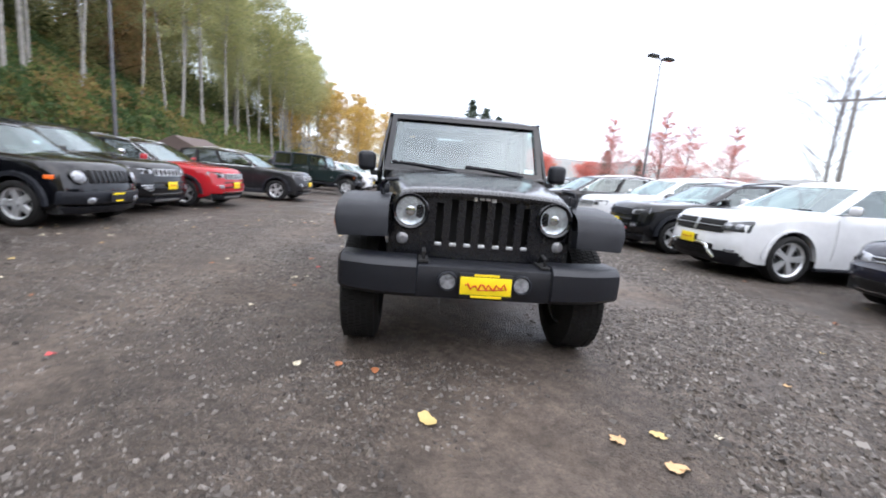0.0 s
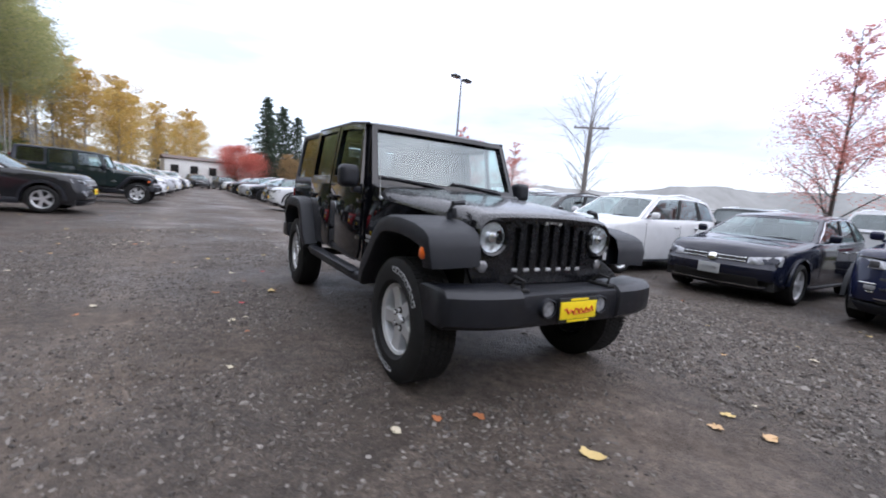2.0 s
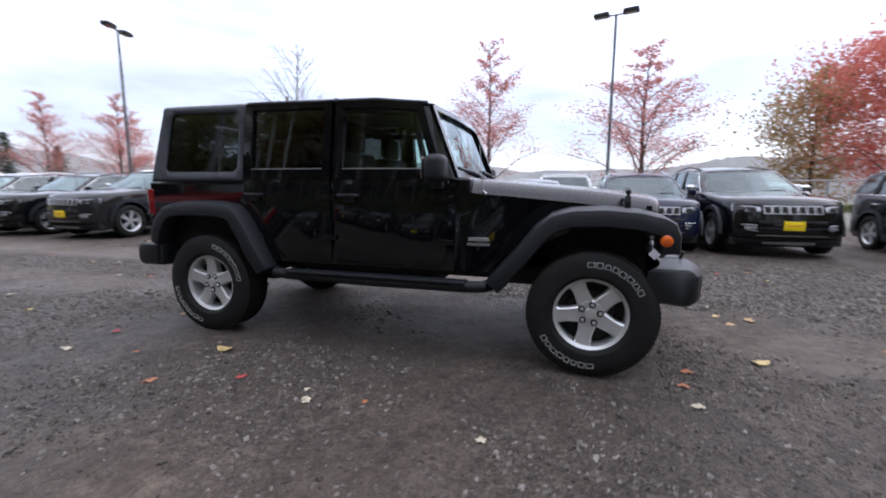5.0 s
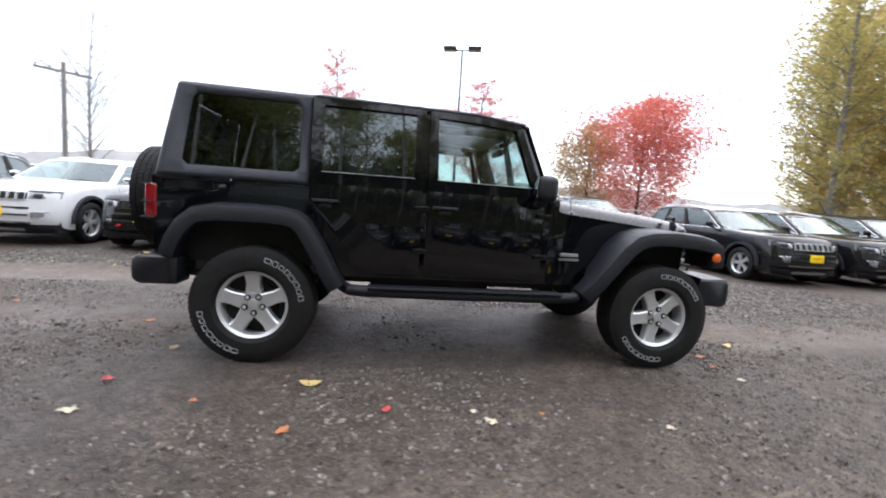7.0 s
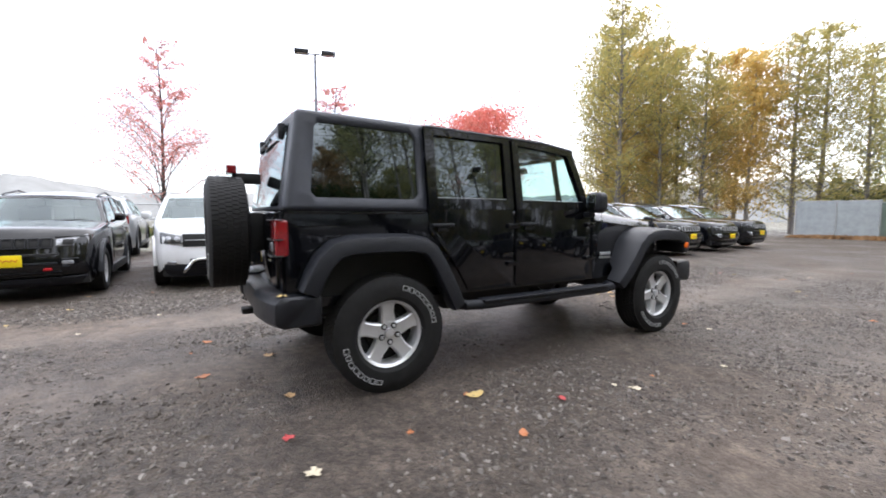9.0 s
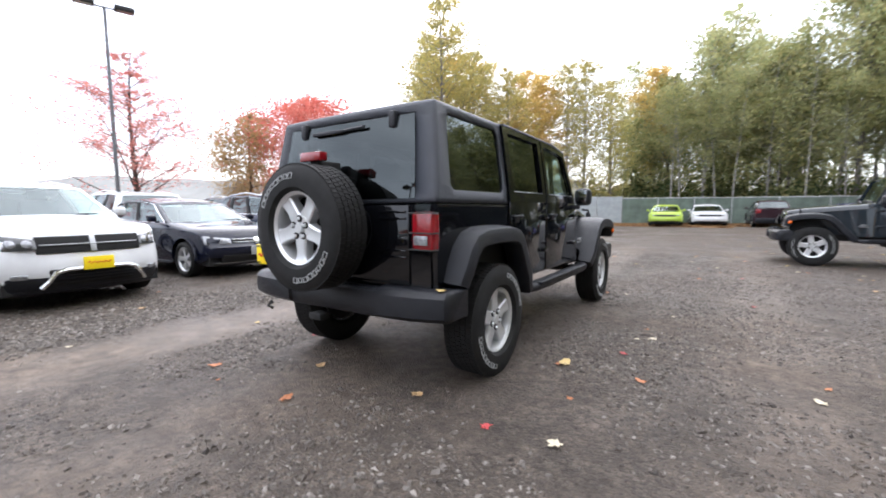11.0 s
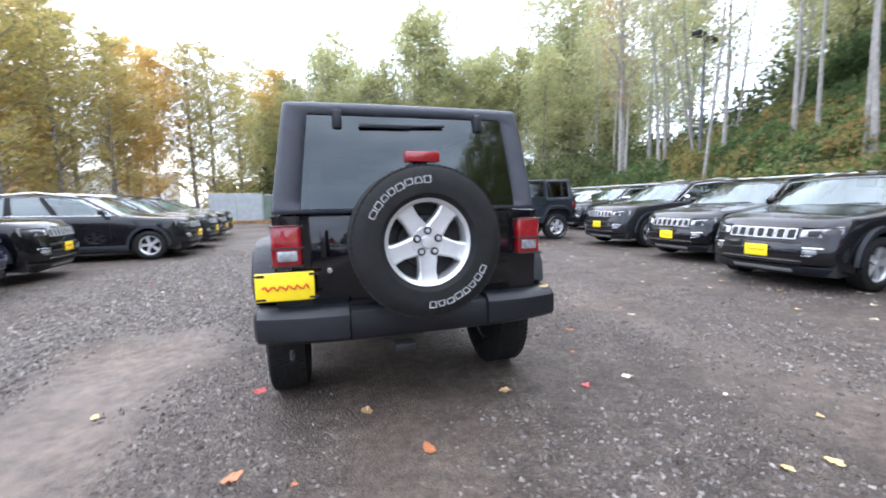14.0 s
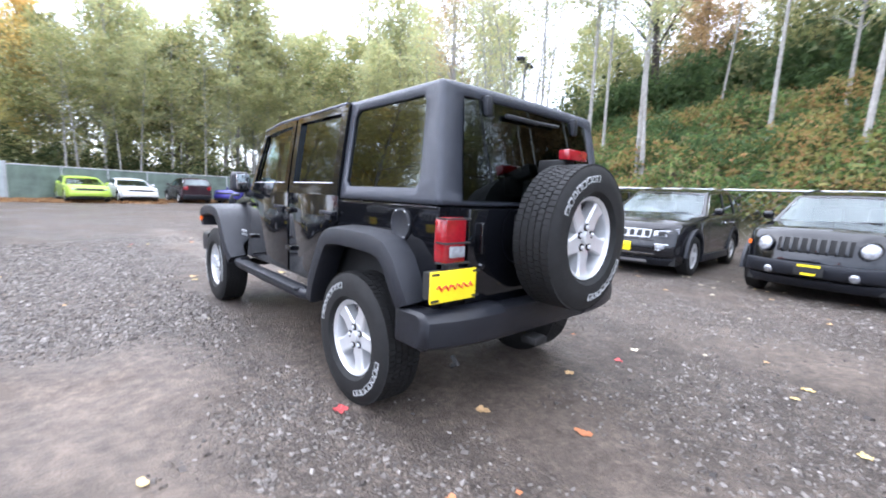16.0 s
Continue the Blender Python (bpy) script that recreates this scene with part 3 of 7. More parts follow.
    G_side = G_TINT if privacy else G_CLEAR
    bm = B()
    grid(bm, [[front_pt(s, v) for s in ss[1:-1]] for v in (0.06, 0.5, 0.93)])
    part("windscreen", bm, G_CLEAR, t, "clear windscreen that mirrors the sky", smooth=60)
    bm = B()
    grid(bm, [[front_pt(s, v, 1.0) for s in ss[1:-1]] for v in (0.12, 0.5, 0.86)])
    part("rear_window", bm, G_side, t, smooth=60)
    for k, (a, b) in enumerate(((0.055, 0.40), (0.44, 0.70), (0.74, 0.93))):
        for sgn in (1, -1):
            bm = B()
            grid(bm, [[(lambda p: (p[0] * sgn, p[1], p[2]))(side(a + (b - a) * q, v)) for q in (0, 0.5, 1)] for v in (0.035, 0.5, 0.90)])
            part("side_window", bm, G_CLEAR if k == 0 else G_side, t, smooth=60)
    Ms = M_GREYCLOTH if paint_key == "white" else M_CLOTH
    for x in (-0.38, 0.38):
        bm = B()
        box(bm, x - 0.24, x + 0.24, ws[1] + 0.35, ws[1] + 0.85, 0.7, belt - 0.02, 0.05)
        box(bm, x - 0.23, x + 0.23, ws[1] + 0.78, ws[1] + 0.93, 0.8, belt + 0.26, 0.05)
        box(bm, x - 0.13, x + 0.13, ws[1] + 0.82, ws[1] + 0.92, belt + 0.28, belt + 0.43, 0.03)
        part("front_seat", bm, Ms, t)
    bm = B()
    box(bm, -hw * 0.7, hw * 0.7, wb - 0.25, wb - 0.1, 0.8, belt + 0.3, 0.05)
    part("rear_bench", bm, Ms, t)
    bm = B()
    box(bm, -hw * 0.82, hw * 0.82, ws[0] + 0.28, ws[1] + 0.15, belt - 0.2, belt - 0.01, 0.04)
    part("dashboard", bm, M_PLASTIC, t)
    for sgn in (1, -1):  # black pillars between the side windows
        for ua, ub in ((0.395, 0.445), (0.695, 0.745)):
            bm = B()
            grid(bm, [[(lambda p: ((p[0] + 0.010) * sgn, p[1], p[2]))(side(u, v)) for u in (ua, (ua + ub) / 2, ub)] for v in (0.03, 0.3, 0.6, 0.905)])
            part("pillar_trim", bm, M_SEAM, t, smooth=60)
    for sgn in (1, -1):
        bm = B()
        ring = [(0.035, 0.02), (0.05, 0.5), (0.06, 0.88), (0.12, 0.925), (0.4, 0.93), (0.7, 0.925), (0.88, 0.90), (0.945, 0.78), (0.955, 0.3), (0.95, 0.02), (0.7, 0.012), (0.4, 0.012), (0.035, 0.02)]
        tube(bm, [(lambda p: ((p[0] + 0.008) * sgn, p[1], p[2]))(side(u, v)) for u, v in ring], 0.0085, 5)
        part("window_trim", bm, M_CHROME if chrome else M_PLASTIC, t)
    bm = B()
    grid(bm, [[(lambda p: (p[0], p[1] - 0.035 * q, p[2] + 0.006 - 0.01 * q))(front_pt(s_, 0.0)) for s_ in (-0.97, -0.6, -0.3, 0, 0.3, 0.6, 0.97)] for q in (0, 1, 2)])
    part("cowl_strip", bm, M_PLASTIC, t, smooth=60)
    # lower trim
    Mc = M_PLASTIC if clad else body_m
    fl_ = 1.0 if clad else 0.35
    bm = B()
    box(bm, -hw * 0.90, hw * 0.90, y0 - 0.012, y0 + 0.10, 0.20, 0.33 if clad else 0.27, 0.025, nx=12)
    bend(bm)
    part("lower_bumper", bm, M_PLASTIC, t)
    bm = B()
    box(bm, -hw * 0.90, hw * 0.90, y1 - 0.10, y1 + 0.03, 0.28, 0.55, 0.03, nx=10)
    bend(bm)
    part("rear_bumper", bm, M_PLASTIC if clad else body_m, t)
    for sgn in (1, -1):
        bm = B()
        box(bm, hw * 0.93 * sgn, (hw + 0.012) * sgn, Ra, wb - Ra, 0.22, 0.36 if clad else 0.27, 0.02)
        part("sill", bm, M_PLASTIC, t)
        for c in (0, wb):
            bm = B()
            rws = []
            for k in range(13):
                a = math.pi * k / 12
                for_r = []
                for rr, xx in ((Ra + 0.055 * fl_, hw * 0.965), (Ra + 0.05 * fl_, hw + 0.018 * fl_ - 0.012 * (1 - fl_)), (Ra - 0.012, hw + 0.022 * fl_ - 0.008 * (1 - fl_)), (Ra - 0.012, hw * 0.80)):
                    for_r.append((xx * sgn, c + rr * math.cos(a), max(0.24, R + rr * math.sin(a) - 0.03 * 0)))
                rws.append(for_r)
            grid(bm, rws)
            part("wheel_arch_trim", bm, Mc if clad else body_m, t)
            add_wheel(t, sgn * (hw - 0.115), c, R, 0.225, rim, style, spin=37 * (c + 1) + 20 * sgn)
        # door handles, mirrors, seams
        for yh in (ws[1] + 0.55, wb - 0.18):
            bm = B()
            box(bm, (hw * 0.985) * sgn, (hw + 0.03) * sgn, yh - 0.10, yh + 0.10, belt - 0.16, belt - 0.13, 0.01)
            part("door_handle", bm, M_CHROME if chrome else body_m, t)
        for ys in (ws[0] + 0.18, ws[1] + 0.72, wb - 0.02):
            bm = B()
            z_s = lerp(zs, ys)
            tube(bm, [((lerp(wd, ys) * hw * (0.955 + 0.045 * math.sin(math.pi * min(1, max(0, (z - 0.15) / (z_s - 0.1)) * 0.95))) - 0.001) * sgn, ys, z) for z in [0.40 + (belt - 0.48) * q / 5 for q in range(6)]], 0.0045, 4)
            part("door_seam", bm, M_SEAM, t)
        bm = B()
        box(bm, (hw - 0.04) * sgn, (hw + 0.03) * sgn, ws[0] + 0.26, ws[0] + 0.32, belt + 0.0, belt + 0.04, 0.01)
        box(bm, (hw + 0.01) * sgn, (hw + 0.17) * sgn, ws[0] + 0.23, ws[0] + 0.34, belt + 0.02, belt + 0.15, 0.048, 4)
        mir = part("side_mirror", bm, M_CHROME if chrome and front == "slots" and L > 4.7 else body_m, t)
        bm = B()
        tail = ((hw * 0.60) * sgn, (hw * 0.88) * sgn)
        box(bm, min(tail), max(tail), y1 - 0.12, y1 + 0.012, belt - 0.22, belt + 0.02, 0.03, nx=3)
        bend(bm)
        part("tail_lamp", bm, M_RED, t)
        if rails:
            bm = B()
            pts = [(lambda p: (p[0] * sgn * 0.93, p[1], p[2] + 0.02 + 0.05 * math.sin(math.pi * q)))(side(0.08 + 0.8 * q, 1.0)) for q in (0, 0.06, 0.5, 0.94, 1)]
            tube(bm, pts, 0.016, 6)
            part("roof_rail", bm, M_CHROME if chrome and paint_key != "black" else M_PLASTIC, t)
    # face of the car
    gz0, gz1 = (nose - 0.185, nose - 0.05)

    def fbox(name, mats, x0, x1, z0, z1, proud, nx=4, bev=0.012, label=""):
        bm = B()
        box(bm, x0, x1, y0 - proud, y0 + 0.06, z0, z1, bev, nx=nx)
        if name == "headlamp":  # narrow at the grille, tall and swept at the wing
            zc, xi, xo = (z0 + z1) / 2, min(abs(x0), abs(x1)), max(abs(x0), abs(x1))
            for v in bm.verts:
                f = (abs(v.co.x) - xi) / (xo - xi)
                v.co.z = zc + (v.co.z - zc) * (0.62 + 0.38 * f) + 0.025 * f - 0.008
                v.co.y += 0.05 * f * f
        bend(bm)
        return part(name, bm, mats, t, label)

    if front == "slots":
        fbox("grille", M_DARK, -0.46, 0.46, gz0 + 0.01, gz1 - 0.01, 0.006, 8, 0.004)
        for k in range(7):
            bm = B()
            xc = (k - 3) * 0.128
            for a, b, c, d in ((-0.055, -0.047, gz0, gz1), (0.047, 0.055, gz0, gz1), (-0.047, 0.047, gz1 - 0.009, gz1), (-0.047, 0.047, gz0, gz0 + 0.009)):
                box(bm, xc + a, xc + b, y0 - 0.022, y0 + 0.02, c, d)
            bend(bm)
            part("grille_surround", bm, M_ALLOY if chrome else M_PLASTIC, t)
        for s in (1, -1):
            xa, xb = sorted((0.48 * s, hw * 0.91 * s))
            lamp = fbox("headlamp", M_LENS, xa, xb, gz0 + 0.005, gz1 + 0.02, 0.012, 5, 0.02)
            xa, xb = sorted((0.54 * s, hw * 0.80 * s))
            fbox("fog_lamp", M_LENS, xa + 0.06 * (s < 0), xb - 0.06 * (s > 0), 0.50, 0.56, 0.010, 3, 0.015)
            for nm_, ma, da_, db_, z0_, z1_ in (("fog_bezel", M_CHROME if chrome else M_PLASTIC, 0.0, 0.0, 0.575, 0.587), ("fog_bezel", M_CHROME if chrome else M_PLASTIC, 0.0, 0.10, 0.475, 0.487)):
                fbox(nm_, ma, min(xa, xb) + (db_ if s < 0 else 0), max(xa, xb) - (db_ if s > 0 else 0), z0_, z1_, 0.016, 3, 0.004)
            fbox("lamp_eyebrow", M_DARK, *sorted((0.47 * s, hw * 0.925 * s)), gz1 + 0.012, gz1 + 0.026, 0.014, 5, 0.004)
            lamp_in = sorted((0.55 * s, 0.67 * s))
            fbox("lamp_projector", M_DARK, lamp_in[0], lamp_in[1], gz0 + 0.035, gz1 - 0.015, 0.016, 2, 0.02)
        fbox("lower_grille", M_DARK, -0.52, 0.52, 0.35, 0.66, 0.006, 8)
        fbox("grille_rib", M_PLASTIC, -0.50, 0.50, 0.515, 0.54, 0.014, 8, 0.006)
        fbox("bumper_trim", M_CHROME if chrome else M_PLASTIC, -0.54, 0.54, 0.395, 0.413, 0.02, 8, 0.006)
        fbox("skid_plate", M_GALV if chrome else M_PLASTIC, -0.40, 0.40, 0.235, 0.29, 0.02, 6, 0.012)
        if hooks:
            for s in (1, -1):
                fbox("tow_hook", M_HOOK, *sorted((0.36 * s, 0.44 * s)), 0.43, 0.465, 0.05, 1, 0.012)
    elif front == "cross":
        fbox("grille", M_SEAM, -0.53, 0.53, gz0 - 0.05, gz1 + 0.012, 0.018, 8, 0.012)
        fbox("grille_bar", M_GALV, -0.5, 0.5, (gz0 + gz1) / 2 - 0.022, (gz0 + gz1) / 2 - 0.010, 0.028, 8, 0.005)
        fbox("grille_bar", M_GALV, -0.03, 0.03, gz0 - 0.045, gz1 + 0.01, 0.030, 1, 0.008)
        for s in (1, -1):
            xa, xb = sorted((0.52 * s, hw * 0.92 * s))
            fbox("headlamp", M_SMOKE, xa, xb, gz0 - 0.03, gz1 + 0.025, 0.034, 5, 0.02)
            for xr in (0.60, 0.73):
                bm = B()
                lathe(bm, [(0.05, 0.044), (-0.040, 0.044), (-0.046, 0.03), (-0.048, 0.0)], 18, (xr * s, y0 + 0.05 * (xr - 0.52) * 2, (gz0 + gz1) / 2 + 0.005), "y")
                bend(bm)
                part("reflector", bm, M_LENS, t)
            xa, xb = sorted((0.62 * s, 0.76 * s))
            fbox("fog_lamp", M_LENS, xa, xb, 0.40, 0.46, 0.012, 2, 0.015)
        fbox("lower_fascia", M_PLASTIC, -hw * 0.88, hw * 0.88, 0.24, 0.42, 0.014, 10, 0.03)
        fbox("lower_grille", M_DARK, -0.44, 0.44, 0.30, 0.50, 0.018, 6, 0.02)
        for zz in (0.335, 0.375, 0.415):
            fbox("grille_rib", M_PLASTIC, -0.42, 0.42, zz, zz + 0.012, 0.026, 6, 0.004)
        bm = B()
        tube(bm, [(-0.52, y0 + 0.0, 0.30), (-0.46, y0 - 0.05, 0.38), (-0.40, y0 - 0.06, 0.47), (-0.3, y0 - 0.06, 0.50), (0, y0 - 0.06, 0.505), (0.3, y0 - 0.06, 0.50), (0.40, y0 - 0.06, 0.47), (0.46, y0 - 0.05, 0.38), (0.52, y0, 0.30)], 0.026, 8)
        part("bumper_bar", bm, M_CHROME, t, "bright chrome bar across the bumper")
    elif front == "hatch":
        fbox("grille", M_DARK, -0.45, 0.45, gz0 + 0.05, gz1 - 0.02, 0.008, 8, 0.01)
        fbox("grille_bar", M_CHROME, -0.45, 0.45, gz0 + 0.046, gz0 + 0.058, 0.014, 8, 0.003)
        bm = B()
        lathe(bm, [(0.02, 0.062), (-0.022, 0.062), (-0.03, 0.054), (-0.034, 0.0)], 24, (0, y0, (gz0 + gz1) / 2), "y")
        bend(bm)
        part("badge", bm, M_CHROME, t, "round plain chrome badge")
        fbox("grille_bar", M_CHROME, -0.45, 0.45, gz1 - 0.035, gz1 - 0.026, 0.014, 8, 0.003)
        for s in (1, -1):
            xa, xb = sorted((0.46 * s, hw * 0.94 * s))
            fbox("headlamp", M_LENS, xa, xb, gz0 + 0.0, gz1 + 0.02, 0.01, 5, 0.025)
        fbox("lower_grille", M_DARK, -0.62, 0.62, 0.26, 0.40, 0.008, 8)
        fbox("bumper_trim", M_CHROME, -0.70, 0.70, 0.245, 0.26, 0.02, 8, 0.004)
    elif front == "round":
        fbox("grille", M_SEAM, -0.40, 0.40, gz0 - 0.05, gz1 + 0.005, 0.024, 6, 0.006)
        for k in range(8):
            xc = (k - 3.5) * 0.098
            fbox("grille_bar", body_m, xc - 0.021, xc + 0.021, gz0 - 0.055, gz1 + 0.012, 0.038, 1, 0.010)
        for s in (1, -1):
            bm = B()
            lathe(bm, [(0.02, 0.098), (-0.03, 0.098), (-0.04, 0.09), (-0.055, 0.05), (-0.06, 0.0)], 28, (0.565 * s, y0, gz0 + 0.04), "y")
            bend(bm)
            hl_ = part("headlamp", bm, M_LENS, t, "round clear headlamp")
            bm = B()
            lathe(bm, [(0.02, 0.098), (-0.045, 0.100), (-0.05, 0.106), (-0.04, 0.114), (0.02, 0.114)], 28, (0.565 * s, y0, gz0 + 0.04), "y")
            bend(bm)
            part("lamp_ring", bm, body_m, hl_)
            bm = B()
            lathe(bm, [(0.02, 0.055), (-0.04, 0.055), (-0.055, 0.03), (-0.06, 0.0)], 20, (0.46 * s, y0 - 0.02, 0.42), "y")
            bend(bm)
            part("fog_lamp", bm, M_LENS, t)
            xa, xb = sorted((hw * 0.88 * s, hw * 0.99 * s))
            fbox("marker_lamp", M_AMBER, xa, xb, gz0 - 0.01, gz0 + 0.05, -0.03, 1, 0.008)
        fbox("bumper", M_PLASTIC, -hw * 0.93, hw * 0.93, 0.36, 0.56, 0.05, 8, 0.03)
    elif front == "coupe":
        fbox("grille", M_DARK, -0.6, 0.6, gz0, gz1 - 0.02, 0.01, 6, 0.01)
        fbox("lower_grille", M_DARK, -0.55, 0.55, 0.24, 0.38, 0.008, 6)
        for s in (1, -1):
            xa, xb = sorted((0.62 * s, hw * 0.90 * s))
            fbox("headlamp", M_LENS, xa, xb, gz0 + 0.02, gz1 - 0.02, 0.012, 3, 0.012)
    if plate:
        zc = {"slots": 0.515 if 4.5 < L < 4.7 else 0.575, "cross": 0.555, "hatch": 0.46, "round": 0.47, "coupe": 0.42}[front]
        proud = {"cross": 0.085, "round": 0.065}.get(front, 0.012)
        bm = B()
        box(bm, -0.155, 0.155, y0 - proud - 0.012, y0 - proud, zc - 0.078, zc + 0.078, 0.006)
        pl = part("number_plate", bm, {"yellow": M_PLATE, "white": M_WHITE, "frame": M_DARK}[plate], t, {"yellow": "yellow dealer plate", "white": "", "frame": "dark plate frame with yellow strips"}[plate])
        if plate == "frame":
            for z_, w_ in ((zc + 0.055, 0.12), (zc - 0.055, 0.08)):
                bm = B()
                box(bm, -w_, w_, y0 - proud - 0.016, y0 - proud - 0.013, z_ - 0.014, z_ + 0.014)
                part("frame_mark", bm, M_PLATE, pl)
        else:
            bm = B()
            if plate == "yellow":
                tube(bm, [(-0.115 + 0.23 * k / 12, y0 - proud - 0.014, zc + 0.006 + 0.016 * math.sin(k * 2.2)) for k in range(13)], 0.005, 4)
            else:
                box(bm, -0.11, 0.12, y0 - proud - 0.015, y0 - proud - 0.013, zc - 0.022, zc + 0.022)
            part("plate_marking", bm, M_SCRIPT if plate == "yellow" else M_GALV, pl)
        bm = B()
        box(bm, -0.1, 0.1, y0 - proud, y0 + 0.05, zc - 0.05, zc + 0.05)
        bend(bm)
        part("plate_bracket", bm, M_PLASTIC, t)
    for s in (1, -1):
        bm = B()
        xa = 0.05 * s + 0.3
        p0, p1 = front_pt((xa - 0.55) / wb_, 0.0), front_pt((xa + 0.25) / wb_, 0.10)
        tube(bm, [(p0[0], p0[1] - 0.03, p0[2] + 0.01), (p1[0], p1[1] - 0.02, p1[2] + 0.012)], 0.009, 5)
        part("wiper", bm, M_PLASTIC, t)
    return t


# ---- the four-door off-roader, and its sisters in the lot ----
def off_roader(name, label, m, paint_key, hero=True, top=M_TOP, group=""):
    P = PAINT[paint_key]
    t = thing(name, label, "car", m, group)
    hw = 0.79

    # tub sides with wheel openings
    def side_poly():
        p = [(0.90, 0.60), (2.34, 0.60)]
        for k in range(9):
            p.append((2.947 - 0.52 * math.cos(math.pi * k / 8), 0.60 + 0.40 * math.sin(math.pi * k / 8) ** 0.75))
        p += [(3.50, 0.66), (3.585, 0.70), (3.60, 1.205), (0.90, 1.205)]
        return p

    poly = side_poly()
    bm = B()
    prism(bm, poly, hw - 0.05, hw, 0.0)
    both(bm)
    box(bm, -hw + 0.04, hw - 0.04, 3.55, 3.60, 0.62, 1.205)
    box(bm, -hw + 0.04, hw - 0.04, 0.90, 3.55, 0.60, 0.66)
    part("tub", bm, P, t, "glossy black painted tub" if hero else "")
    # doors, slightly proud of the tub
    for sgn in (1, -1):
        for poly_d, yh in (([(0.95, 0.70), (1.00, 0.615), (1.80, 0.615), (1.82, 0.64), (1.82, 1.245), (0.95, 1.245)], 1.70),
                           ([(1.85, 0.64), (1.87, 0.615), (2.28, 0.615), (2.36, 0.78), (2.53, 1.0), (2.62, 1.06), (2.62, 1.245), (1.85, 1.245)], 2.52)):
            bm = B()
            prism(bm, poly_d, sgn * (hw - 0.01), sgn * (hw + 0.014), 0.006)
            d = part("door", bm, P, t, smooth=30)
            bm = B()
            box(bm, sgn * (hw + 0.012), sgn * (hw + 0.045), yh - 0.10, yh + 0.08, 1.10, 1.125, 0.008)
            box(bm, sgn * (hw + 0.012), sgn * (hw + 0.03), yh - 0.055, yh + 0.035, 1.065, 1.10, 0.012)
            part("handle", bm, M_PLASTIC, d)
            y_h = poly_d[0][0]
            for z in (0.80, 1.10):
                bm = B()
                box(bm, sgn * (hw + 0.010), sgn * (hw + 0.030), y_h - 0.05, y_h + 0.06, z - 0.018, z + 0.018, 0.006)
                part("hinge", bm, P, d)
        # raised character crease along the tub top
        bm = B()
        box(bm, sgn * (hw - 0.002), sgn * (hw + 0.006), 2.65, 3.58, 1.190, 1.206, 0.003)
        part("tub_rail", bm, P, t)
    # cowl, hood and front clip
    bm = B()
    fx = (-1, -0.985, -0.955, -0.90, -0.8, -0.55, -0.25, 0, 0.25, 0.55, 0.8, 0.90, 0.955, 0.985, 1)
    rows = []
    for y, w, z, dy in ((-0.425, 0.575, 1.052, 0.045), (-0.432, 0.578, 1.075, 0.045), (-0.415, 0.580, 1.092, 0.045), (-0.37, 0.583, 1.104, 0.04), (-0.2, 0.60, 1.128, 0.02), (0.1, 0.635, 1.160, 0), (0.45, 0.678, 1.192, 0), (0.80, 0.722, 1.222, 0)):
        row = []
        for f in fx:
            edge_ = max(0.0, abs(f) - 0.86) / 0.14
            row.append((f * w, y + dy * abs(f) ** 2.5, z + 0.030 * (1 - abs(f) ** 2.2) - (0.085 if y > -0.40 else 0.06) * edge_ ** 2.2))
        rows.append(row)
    grid(bm, rows)
    part("hood", bm, M_HOOD if hero else P, t, "glossy black hood wet with drizzle" if hero else "", smooth=38)
    bm = B()
    box(bm, -0.745, 0.745, 0.805, 0.96, 1.02, 1.245, 0.025, 3)
    part("cowl", bm, P, t)
    for sgn in (1, -1):
        bm = B()
        grid(bm, [[(sgn * 0.52, -0.36, 0.72), (sgn * 0.56, -0.36, 1.02)], [(sgn * 0.58, 0.2, 0.66), (sgn * 0.628, 0.2, 1.075)], [(sgn * 0.70, 0.55, 0.60), (sgn * 0.70, 0.55, 1.11)], [(sgn * 0.785, 0.78, 0.60), (sgn * 0.735, 0.78, 1.135)], [(sgn * 0.786, 0.93, 0.60), (sgn * 0.76, 0.93, 1.18)]])
        part("front_fender", bm, P, t, smooth=50)
        bm = B()
        box(bm, sgn * 0.615, sgn * 0.652, -0.218, -0.182, 1.06, 1.125, 0.010)
        tube(bm, [(sgn * 0.655, -0.2, 1.05), (sgn * 0.665, -0.2, 1.09), (sgn * 0.64, -0.2, 1.15), (sgn * 0.56, -0.2, 1.16)], 0.017, 6)
        part("hood_latch", bm, M_PLASTIC, t)
    # grille shell with seven slots, headlamps
    bm = B()
    xs = [-0.585, -0.31]
    for k in range(7):
        c = (k - 3) * 0.093
        xs += [c - 0.0225, c + 0.0225]
    xs += [0.31, 0.585]
    zt = [0.68, 0.76, 0.785, 1.035, 1.062, 1.098]
    def gy(x, z):
        return -0.388 + 0.05 * abs(x / 0.585) ** 3
    def gz(x, z):
        return z if z < 1.08 else z - 0.055 * abs(x / 0.585) ** 2
    rows = [[(x * (1.0 if z > 0.75 else 0.93), gy(x, z), gz(x, z)) for x in xs] for z in zt]
    skip = {(2, 2 + 2 * k) for k in range(7)} | {(1, 2 + 2 * k) for k in range(0)} | {(3, 2 + 2 * k) for k in range(1, 6)}
    front_v = grid(bm, rows, skip=skip)
    shell = thick(part("grille_shell", bm, M_HOOD if hero else P, t, "seven-slot black grille" if hero else "", smooth=30), 0.03)
    bm = B()
    box(bm, -0.5, 0.5, -0.27, -0.22, 0.68, 1.06)
    part("radiator", bm, M_DARK, t)
    for k in range(7):
        bm = B()
        c = (k - 3) * 0.093
        box(bm, c - 0.022, c + 0.022, gy(c, 0.79) - 0.020, gy(c, 0.79) + 0.01, 0.760, 0.783, 0.006)
